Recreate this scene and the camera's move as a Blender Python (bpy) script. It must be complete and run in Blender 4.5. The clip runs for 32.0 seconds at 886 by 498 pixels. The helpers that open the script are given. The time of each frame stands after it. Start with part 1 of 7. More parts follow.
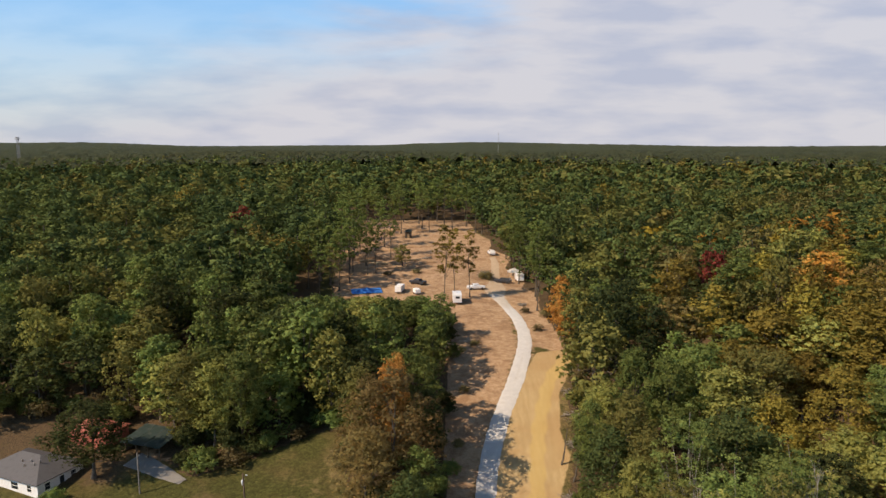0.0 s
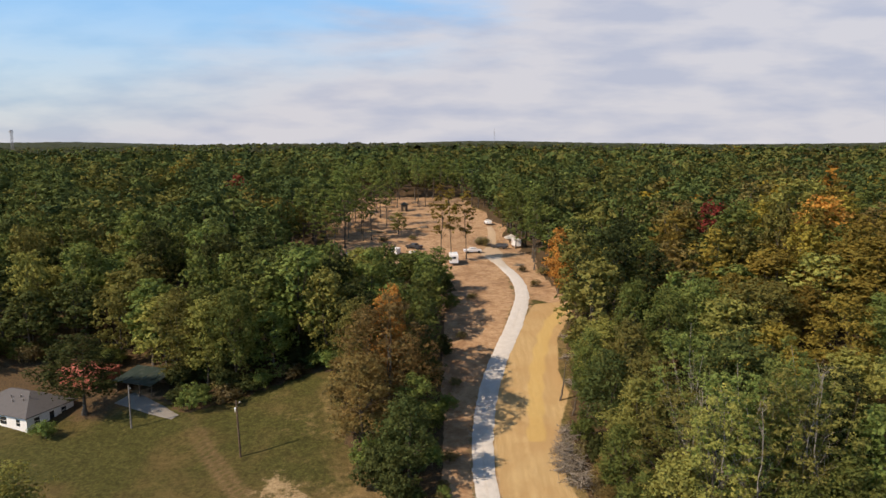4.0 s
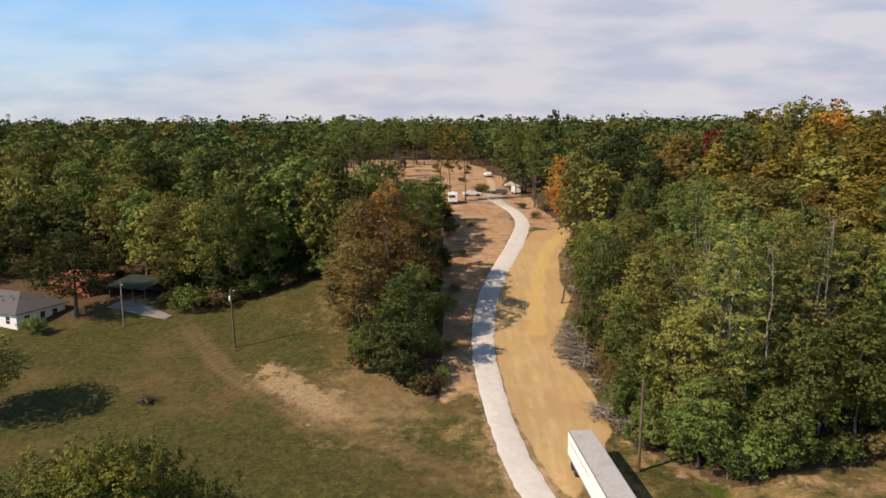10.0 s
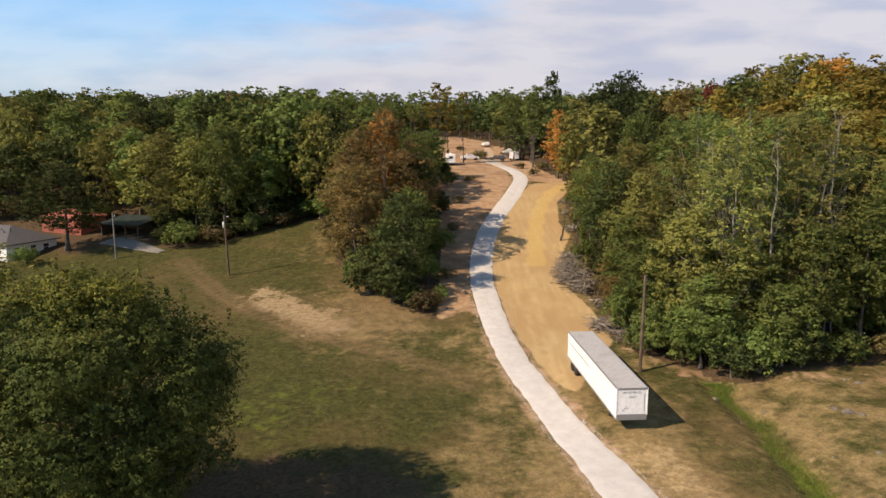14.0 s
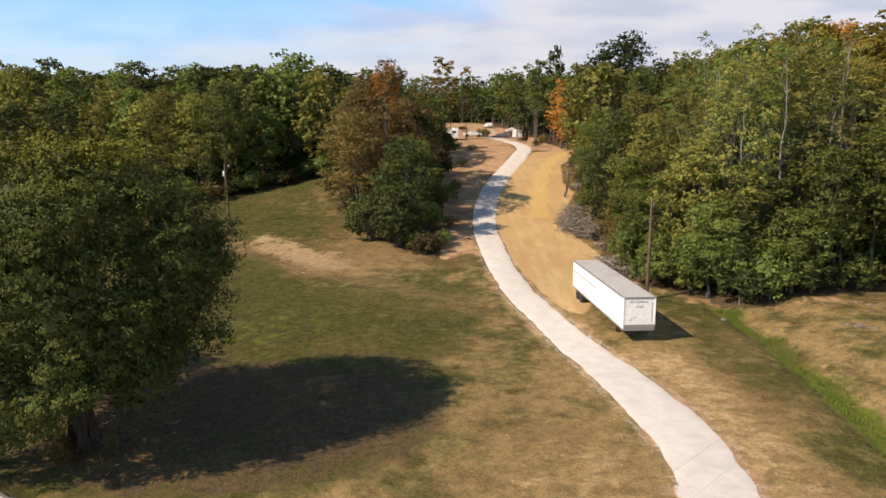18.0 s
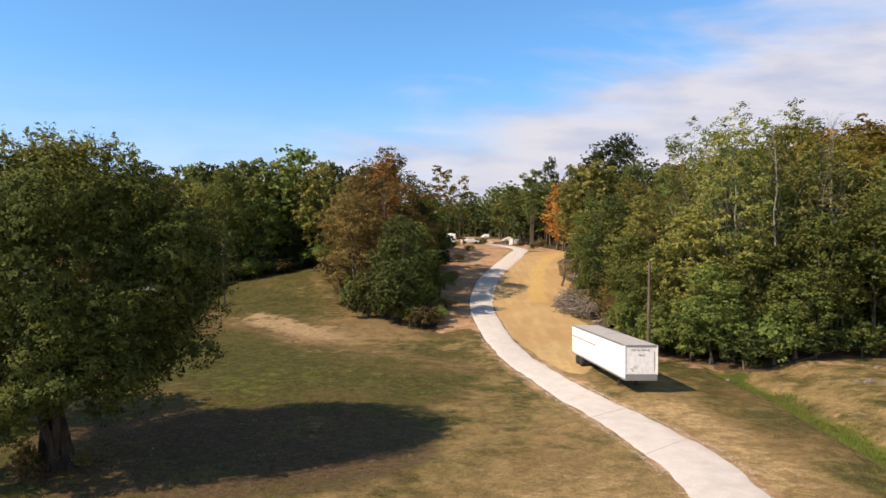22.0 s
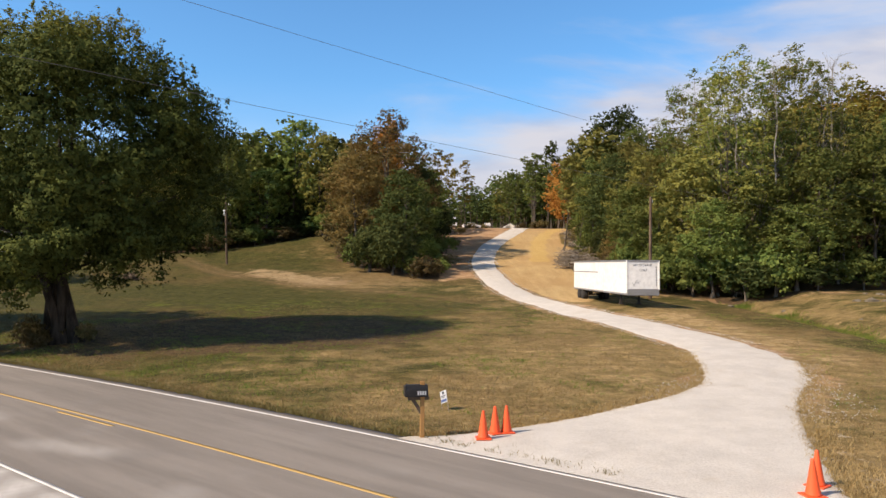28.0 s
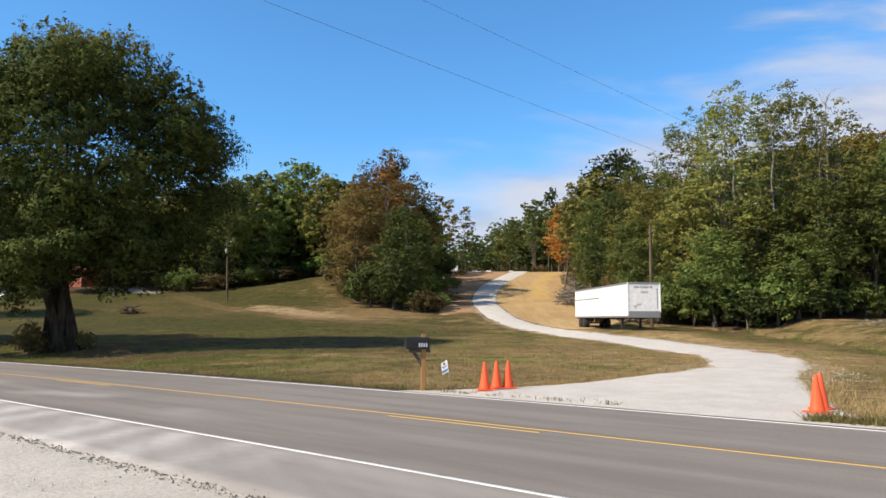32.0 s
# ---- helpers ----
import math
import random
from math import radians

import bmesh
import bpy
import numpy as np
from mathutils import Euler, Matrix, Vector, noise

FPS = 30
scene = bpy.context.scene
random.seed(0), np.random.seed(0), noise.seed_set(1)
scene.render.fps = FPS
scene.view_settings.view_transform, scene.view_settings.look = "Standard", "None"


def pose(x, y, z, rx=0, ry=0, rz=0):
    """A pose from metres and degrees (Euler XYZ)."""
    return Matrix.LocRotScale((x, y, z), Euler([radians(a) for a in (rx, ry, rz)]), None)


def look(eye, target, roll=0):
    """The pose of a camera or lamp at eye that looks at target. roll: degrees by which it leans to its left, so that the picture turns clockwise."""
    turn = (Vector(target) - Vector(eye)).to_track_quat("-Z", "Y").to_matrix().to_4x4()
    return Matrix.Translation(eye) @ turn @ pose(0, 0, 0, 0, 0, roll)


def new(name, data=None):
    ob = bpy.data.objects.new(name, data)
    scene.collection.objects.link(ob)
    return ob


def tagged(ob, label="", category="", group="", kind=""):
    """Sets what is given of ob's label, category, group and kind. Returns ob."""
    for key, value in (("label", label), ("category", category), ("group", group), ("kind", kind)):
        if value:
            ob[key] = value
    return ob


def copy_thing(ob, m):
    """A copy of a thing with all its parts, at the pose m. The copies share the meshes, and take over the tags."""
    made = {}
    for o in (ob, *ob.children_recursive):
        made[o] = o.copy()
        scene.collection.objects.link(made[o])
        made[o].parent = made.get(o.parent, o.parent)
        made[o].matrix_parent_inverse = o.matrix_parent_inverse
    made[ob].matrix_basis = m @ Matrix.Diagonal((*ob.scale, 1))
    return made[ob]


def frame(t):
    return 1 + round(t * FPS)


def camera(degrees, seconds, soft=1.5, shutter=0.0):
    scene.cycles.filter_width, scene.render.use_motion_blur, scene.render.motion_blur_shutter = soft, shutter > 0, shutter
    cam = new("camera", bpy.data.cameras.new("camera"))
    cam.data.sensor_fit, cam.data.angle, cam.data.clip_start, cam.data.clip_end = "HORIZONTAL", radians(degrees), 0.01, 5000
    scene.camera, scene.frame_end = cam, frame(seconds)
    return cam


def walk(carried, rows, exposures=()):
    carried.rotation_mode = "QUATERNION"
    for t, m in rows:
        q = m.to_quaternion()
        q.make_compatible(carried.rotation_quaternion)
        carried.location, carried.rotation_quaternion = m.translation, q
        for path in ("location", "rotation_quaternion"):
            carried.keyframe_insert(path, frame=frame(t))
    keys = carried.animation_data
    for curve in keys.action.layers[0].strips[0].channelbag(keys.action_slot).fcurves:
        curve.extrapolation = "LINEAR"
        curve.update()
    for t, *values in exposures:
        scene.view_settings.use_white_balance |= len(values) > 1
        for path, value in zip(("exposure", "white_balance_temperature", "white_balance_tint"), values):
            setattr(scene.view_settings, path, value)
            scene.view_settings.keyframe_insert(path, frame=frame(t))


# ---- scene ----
cam = camera(65.0, 32.0)
PATH = [
    (0, (0.30, -0.05, 61.90), (0.024, 9.835, 60.412), 0.10),
    (1, (0.30, -0.05, 59.20), (0.041, 9.835, 57.708), 0.03),
    (2, (0.30, -0.05, 56.20), (0.058, 9.836, 54.717), 0.00),
    (3, (0.30, -0.05, 53.25), (0.069, 9.837, 51.772), -0.03),
    (6, (0.30, -0.05, 44.95), (0.089, 9.836, 43.462), -0.07),
    (9, (0.30, -0.05, 37.24), (0.096, 9.829, 35.705), -0.11),
    (10, (0.30, -0.05, 34.50), (0.090, 9.828, 32.954), -0.14),
    (11, (0.30, -0.05, 31.93), (0.102, 9.825, 30.368), -0.14),
    (13, (0.30, -0.05, 26.49), (0.109, 9.827, 24.936), -0.06),
    (14, (0.30, -0.05, 24.26), (0.124, 9.824, 22.690), -0.02),
    (16.5, (0.30, -0.05, 19.17), (0.097, 9.819, 17.569), -0.05),
    (17, (0.30, -0.05, 18.30), (0.083, 9.817, 16.685), -0.10),
    (17.5, (0.30, -0.05, 17.55), (0.080, 9.812, 15.907), -0.16),
    (18, (0.30, -0.05, 16.87), (0.082, 9.828, 15.327), -0.16),
    (18.5, (0.30, -0.05, 15.90), (0.118, 9.872, 14.671), -0.06),
    (19, (0.30, -0.05, 14.99), (0.125, 9.906, 14.063), 0.13),
    (20, (0.30, -0.05, 13.12), (0.124, 9.944, 12.830), 0.37),
    (20.5, (0.30, -0.05, 12.44), (0.135, 9.949, 12.444), 0.46),
    (21, (0.30, -0.05, 12.17), (0.127, 9.947, 12.367), 0.37),
    (21.5, (0.30, -0.05, 11.54), (0.134, 9.946, 11.783), 0.36),
    (22, (0.30, -0.05, 10.65), (0.119, 9.945, 10.917), 0.47),
    (22.5, (0.30, -0.05, 9.96), (0.084, 9.944, 10.226), 0.51),
    (23, (0.30, -0.05, 9.32), (0.088, 9.944, 9.584), 0.47),
    (24, (0.30, -0.05, 8.03), (0.088, 9.944, 8.295), 0.40),
    (25, (0.30, -0.05, 7.04), (0.090, 9.945, 7.276), 0.31),
    (26, (0.30, -0.05, 6.05), (0.101, 9.945, 6.284), 0.28),
    (28.5, (0.30, -0.05, 3.42), (0.096, 9.939, 3.836), 0.27),
    (29, (0.30, -0.05, 3.15), (0.096, 9.938, 3.589), 0.17),
    (29.5, (0.30, -0.05, 2.74), (0.102, 9.937, 3.213), 0.13),
    (30, (0.30, -0.05, 2.38), (0.100, 9.934, 2.916), 0.13),
    (30.5, (0.30, -0.05, 1.93), (0.086, 9.924, 2.618), 0.13),
    (31, (0.30, -0.05, 1.61), (0.093, 9.912, 2.447), 0.16),
    (31.5, (0.30, -0.05, 1.55), (0.095, 9.899, 2.538), 0.20),
    (32, (0.30, -0.05, 1.41), (0.086, 9.881, 2.563), 0.26),
]
walk(cam, [(t, look(eye, target, roll)) for t, eye, target, roll in PATH],
     ((0, 0.19, 6780, 16), (14, 0.29, 6850, 18), (17, 0.40, 6850, 17), (20, 0.43, 6900, 18), (22, 0.41, 6900, 19), (24, 0.39, 7050, 18), (26, 0.36, 7050, 18), (29, 0.31, 6700, 16), (32, 0.32, 6300, 13)))

# ---- light ----
SHADOW = Vector((0.872, 0.490))          # the way that shadows fall on the ground
ELEVATION = radians(40.5)
sun = new("sun", bpy.data.lights.new("sun", "SUN"))
sun.data.energy, sun.data.angle, sun.data.color = 5.0, radians(0.55), (1.0, 0.845, 0.64)
fall = Vector((SHADOW.x, SHADOW.y, -math.tan(ELEVATION)))
sun.matrix_world = look((-60, -30, 90), Vector((-60, -30, 90)) + fall)

world = bpy.data.worlds.new("sky")
scene.world = world
world.use_nodes = True
wn, wl = world.node_tree.nodes, world.node_tree.links
wn.clear()
sky = wn.new("ShaderNodeTexSky")
sky.sky_type, sky.sun_disc = "NISHITA", False
sky.sun_elevation, sky.sun_rotation = ELEVATION, math.atan2(-SHADOW.x, -SHADOW.y)
sky.air_density, sky.dust_density, sky.ozone_density = 1.0, 0.6, 1.6
coord = wn.new("ShaderNodeTexCoord")
split = wn.new("ShaderNodeSeparateXYZ")
wl.new(coord.outputs["Generated"], split.inputs[0])


def wmath(op, a, b=None, clamp=False):
    node = wn.new("ShaderNodeMath")
    node.operation, node.use_clamp = op, clamp
    for slot, value in zip(node.inputs, (a, b)):
        if value is None:
            continue
        if isinstance(value, (int, float)):
            slot.default_value = value
        else:
            wl.new(value, slot)
    return node.outputs[0]


# Clouds: a white bank low over the horizon, higher towards +x, breaking up into wisps above.
up = wmath("MAXIMUM", split.outputs[2], 0.0)
plane = wn.new("ShaderNodeCombineXYZ")
ahead = wmath("MAXIMUM", wmath("ABSOLUTE", split.outputs[1]), 0.25)
wl.new(wmath("DIVIDE", split.outputs[0], ahead), plane.inputs[0])
wl.new(wmath("MULTIPLY", wmath("DIVIDE", up, ahead), 4.2), plane.inputs[1])
plane.inputs[2].default_value = 3.4
puff = wn.new("ShaderNodeTexNoise")
puff.inputs["Scale"].default_value, puff.inputs["Detail"].default_value = 2.4, 10
puff.inputs["Roughness"].default_value, puff.inputs["Distortion"].default_value = 0.56, 0.35
wl.new(plane.outputs[0], puff.inputs["Vector"])
high = wmath("SUBTRACT", up, wmath("MULTIPLY", split.outputs[0], 0.34))
cover = wmath("ADD", high, wmath("MULTIPLY", wmath("SUBTRACT", 0.5, puff.outputs["Fac"]), wmath("MINIMUM", wmath("MULTIPLY", up, 2.4), 0.42)))
veil = wn.new("ShaderNodeMapRange")
veil.inputs["From Min"].default_value, veil.inputs["From Max"].default_value = 0.115, 0.27
veil.inputs["To Min"].default_value, veil.inputs["To Max"].default_value = 0.93, 0.0
veil.interpolation_type = "SMOOTHSTEP"
wl.new(cover, veil.inputs["Value"])
tone = wn.new("ShaderNodeTexNoise")
tone.inputs["Scale"].default_value, tone.inputs["Detail"].default_value = 6.5, 11
wl.new(plane.outputs[0], tone.inputs["Vector"])
ramp = wn.new("ShaderNodeValToRGB")
ramp.color_ramp.elements[0].position, ramp.color_ramp.elements[0].color = 0.36, (5.5, 6.1, 7.4, 1)
ramp.color_ramp.elements[1].position, ramp.color_ramp.elements[1].color = 0.58, (7.3, 7.55, 8.1, 1)
wl.new(tone.outputs["Fac"], ramp.inputs["Fac"])
blend = wn.new("ShaderNodeMix")
blend.data_type = "RGBA"
haze = wn.new("ShaderNodeMapRange")      # thin white haze low down on every side
haze.inputs["From Min"].default_value, haze.inputs["From Max"].default_value = 0.0, 0.28
haze.inputs["To Min"].default_value, haze.inputs["To Max"].default_value = 0.84, 0.0
haze.interpolation_type = "SMOOTHSTEP"
wl.new(up, haze.inputs["Value"])
thin = wn.new("ShaderNodeMapRange")      # the sky deepens towards the zenith
thin.inputs["From Min"].default_value, thin.inputs["From Max"].default_value = 0.46, 0.80
thin.inputs["To Min"].default_value, thin.inputs["To Max"].default_value = 1.0, 0.2
thin.interpolation_type = "SMOOTHSTEP"
wl.new(up, thin.inputs["Value"])
clear = wmath("MULTIPLY", wmath("SUBTRACT", 1.0, haze.outputs[0]), wmath("SUBTRACT", 1.0, veil.outputs[0]))
wl.new(wmath("SUBTRACT", 1.0, clear), blend.inputs["Factor"])
tint = wn.new("ShaderNodeMix")          # the clear sky is a deep, clean blue
tint.data_type, tint.blend_type = "RGBA", "MULTIPLY"
tint.inputs["Factor"].default_value, tint.inputs["B"].default_value = 1.0, (0.99, 1.84, 2.30, 1)
wl.new(sky.outputs[0], tint.inputs["A"])
pall = wn.new("ShaderNodeMix")
pall.data_type, pall.inputs["A"].default_value = "RGBA", (1.5, 1.7, 2.1, 1)
wl.new(thin.outputs[0], pall.inputs["Factor"])
wl.new(tint.outputs["Result"], pall.inputs["B"])
wl.new(pall.outputs["Result"], blend.inputs["A"])
wl.new(ramp.outputs[0], blend.inputs["B"])
back = wn.new("ShaderNodeBackground")
back.inputs["Strength"].default_value = 0.076
wl.new(blend.outputs["Result"], back.inputs["Color"])
wl.new(back.outputs[0], wn.new("ShaderNodeOutputWorld").inputs["Surface"])
scene.view_settings.exposure = 0.0


# ---- materials ----
class Mat:
    """A node material built up step by step."""

    def __init__(self, name, rough=0.8, metal=0.0, specular=0.3):
        self.mat = bpy.data.materials.new(name)
        self.mat.use_nodes = True
        self.nodes, self.links = self.mat.node_tree.nodes, self.mat.node_tree.links
        self.shader = self.nodes["Principled BSDF"]
        self.shader.inputs["Roughness"].default_value = rough
        self.shader.inputs["Metallic"].default_value = metal
        self.shader.inputs["Specular IOR Level"].default_value = specular
        self.where = self.nodes.new("ShaderNodeTexCoord").outputs["Object"]

    def put(self, slot, value):
        if isinstance(value, (int, float)):
            slot.default_value = value
        elif isinstance(value, tuple):
            slot.default_value = (*value, 1) if len(value) == 3 else value
        else:
            self.links.new(value, slot)

    def noise(self, scale, detail=4, rough=0.55, vector=None, stretch=None):
        node = self.nodes.new("ShaderNodeTexNoise")
        node.inputs["Scale"].default_value, node.inputs["Detail"].default_value, node.inputs["Roughness"].default_value = scale, detail, rough
        at = vector or self.where
        if stretch:
            turn = self.nodes.new("ShaderNodeMapping")
            turn.inputs["Scale"].default_value = stretch
            self.links.new(at, turn.inputs["Vector"])
            at = turn.outputs[0]
        self.links.new(at, node.inputs["Vector"])
        return node.outputs["Fac"]

    def range(self, value, a, b, c=0.0, d=1.0):
        node = self.nodes.new("ShaderNodeMapRange")
        node.interpolation_type = "SMOOTHSTEP"
        for slot, v in zip(("From Min", "From Max", "To Min", "To Max"), (a, b, c, d)):
            node.inputs[slot].default_value = v
        self.links.new(value, node.inputs["Value"])
        return node.outputs[0]

    def math(self, op, a, b, clamp=False):
        node = self.nodes.new("ShaderNodeMath")
        node.operation, node.use_clamp = op, clamp
        self.put(node.inputs[0], a), self.put(node.inputs[1], b)
        return node.outputs[0]

    def mix(self, factor, a, b, how="MIX"):
        node = self.nodes.new("ShaderNodeMix")
        node.data_type, node.blend_type = "RGBA", how
        self.put(node.inputs["Factor"], factor), self.put(node.inputs["A"], a), self.put(node.inputs["B"], b)
        return node.outputs["Result"]

    def attribute(self, name):
        node = self.nodes.new("ShaderNodeAttribute")
        node.attribute_name = name
        return node.outputs["Fac"]

    def random(self):
        return self.nodes.new("ShaderNodeObjectInfo").outputs["Random"]

    def island(self):
        return self.nodes.new("ShaderNodeNewGeometry").outputs["Random Per Island"]

    def hue(self, colour, hue=0.5, sat=1.0, value=1.0):
        node = self.nodes.new("ShaderNodeHueSaturation")
        self.put(node.inputs["Color"], colour), self.put(node.inputs["Hue"], hue)
        self.put(node.inputs["Saturation"], sat), self.put(node.inputs["Value"], value)
        return node.outputs[0]

    def bump(self, height, strength=0.3, distance=0.02):
        node = self.nodes.new("ShaderNodeBump")
        node.inputs["Strength"].default_value, node.inputs["Distance"].default_value = strength, distance
        self.links.new(height, node.inputs["Height"])
        self.links.new(node.outputs[0], self.shader.inputs["Normal"])
        return self

    def colour(self, value):
        self.put(self.shader.inputs["Base Color"], value)
        return self


def worn(name, colour, dirt=(0.12, 0.10, 0.08), rough=0.6, metal=0.0, amount=0.35, scale=1.0, grain=12, specular=0.3):
    """Paint, timber or metal with broad stains and a fine grain."""
    m = Mat(name, rough, metal, specular)
    broad = m.range(m.noise(0.9 * scale, 5), 0.48, 0.78, 0, amount)
    fine = m.noise(grain * scale, 4, 0.6)
    c = m.mix(broad, colour, dirt)
    c = m.hue(c, 0.5, 1.0, m.range(fine, 0.2, 0.8, 0.86, 1.12))
    m.colour(c).bump(fine, 0.12, 0.01)
    return m.mat


def foliage(name, colour, second, share=0.35, soft=0.38, tree=0.3):
    """Leaves: two hues mixed leaf by leaf, the whole plant lighter or darker by its own chance."""
    m = Mat(name, 0.72, 0.0, 0.08)
    c = m.mix(m.range(m.island(), 1 - share - 0.25, 1 - share + 0.25, 0, 0.55), colour, second)
    c = m.mix(m.range(m.noise(0.35, 3), 0.42, 0.66, 0, 0.65), c, second)
    c = m.hue(c, m.math("ADD", m.math("MULTIPLY", m.random(), 0.026), 0.487), 0.95, m.range(m.random(), 0, 1, 1 - tree, 1 + tree))
    c = m.hue(c, 0.5, 1.0, m.range(m.island(), 0, 1, 0.90, 1.10))
    m.colour(c)
    glow = m.nodes.new("ShaderNodeBsdfTranslucent")
    m.links.new(c, glow.inputs["Color"])
    join = m.nodes.new("ShaderNodeMixShader")
    join.inputs[0].default_value = soft
    m.links.new(m.shader.outputs[0], join.inputs[1])
    m.links.new(glow.outputs[0], join.inputs[2])
    m.links.new(join.outputs[0], m.nodes["Material Output"].inputs["Surface"])
    return m.mat


LEAF = {
    "deep": foliage("leaf_deep_green", (0.044, 0.060, 0.020), (0.074, 0.086, 0.025), tree=0.0),
    "green": foliage("leaf_green", (0.135, 0.187, 0.043), (0.220, 0.241, 0.055)),
    "dark": foliage("leaf_dark_green", (0.064, 0.084, 0.025), (0.106, 0.118, 0.031)),
    "olive": foliage("leaf_olive", (0.223, 0.226, 0.053), (0.289, 0.259, 0.060)),
    "yellow": foliage("leaf_yellow", (0.233, 0.184, 0.029), (0.330, 0.240, 0.036)),
    "orange": foliage("leaf_orange", (0.52, 0.225, 0.036), (0.46, 0.250, 0.048)),
    "brown": foliage("leaf_brown", (0.222, 0.182, 0.058), (0.285, 0.178, 0.050)),
    "red": foliage("leaf_red", (0.34, 0.060, 0.034), (0.24, 0.09, 0.04)),
    "weed": foliage("leaf_weed", (0.145, 0.122, 0.042), (0.255, 0.190, 0.086)),
    "fresh": foliage("leaf_fresh_grass", (0.120, 0.170, 0.026), (0.20, 0.20, 0.04)),
}


def woods_leaf():
    """Leaves of the far woods; each tree carries its own hue from 0 to 1."""
    m = Mat("leaf_woods", 0.75, 0.0, 0.05)
    ramp = m.nodes.new("ShaderNodeValToRGB")
    stops = ((0.0, (0.058, 0.088, 0.032)), (0.30, (0.100, 0.134, 0.040)), (0.55, (0.160, 0.158, 0.042)), (0.72, (0.155, 0.130, 0.045)),
             (0.84, (0.25, 0.185, 0.026)), (0.93, (0.34, 0.125, 0.03)), (1.0, (0.34, 0.062, 0.034)))
    bar = ramp.color_ramp.elements
    bar[0].position, bar[0].color = 0.0, (*stops[0][1], 1)
    bar[1].position, bar[1].color = 1.0, (*stops[-1][1], 1)
    for at, c in stops[1:-1]:
        bar.new(at).color = (*c, 1)
    m.links.new(m.attribute("hue"), ramp.inputs["Fac"])
    c = m.hue(ramp.outputs[0], 0.5, 1.0, m.range(m.island(), 0, 1, 0.90, 1.10))
    m.colour(c)
    glow = m.nodes.new("ShaderNodeBsdfTranslucent")
    m.links.new(c, glow.inputs["Color"])
    join = m.nodes.new("ShaderNodeMixShader")
    join.inputs[0].default_value = 0.22
    m.links.new(m.shader.outputs[0], join.inputs[1])
    m.links.new(glow.outputs[0], join.inputs[2])
    m.links.new(join.outputs[0], m.nodes["Material Output"].inputs["Surface"])
    return m.mat


WOODS_LEAF = woods_leaf()


def canopy_leaf():
    m = Mat("canopy_far", 0.85, 0.0, 0.05)
    c = m.mix(m.range(m.noise(0.09, 3, 0.7), 0.38, 0.62), (0.032, 0.040, 0.020), (0.062, 0.067, 0.030))
    c = m.mix(m.range(m.noise(0.035, 4, 0.75), 0.54, 0.70, 0, 0.6), c, (0.085, 0.068, 0.032))
    c = m.mix(m.range(m.noise(0.006, 4, 0.7), 0.40, 0.66, 0, 0.7), c, (0.052, 0.060, 0.032))
    m.colour(c).bump(m.noise(0.3, 5, 0.7), 1.0, 3.0)
    return m.mat


CANOPY_LEAF = canopy_leaf()


def bark(name, dark, light):
    m = Mat(name, 0.9, 0, 0.15)
    ridge = m.noise(5, 6, 0.65, stretch=(1, 1, 0.18))
    c = m.mix(m.range(ridge, 0.35, 0.65), dark, light)
    c = m.mix(m.range(m.noise(0.8, 4), 0.52, 0.7, 0, 0.5), c, tuple(0.6 * v for v in dark))
    m.colour(c).bump(ridge, 0.6, 0.05)
    return m.mat


BARK = bark("bark_grey_brown", (0.062, 0.050, 0.038), (0.15, 0.128, 0.10))
BARK_PALE = bark("bark_pale", (0.15, 0.135, 0.11), (0.34, 0.315, 0.27))


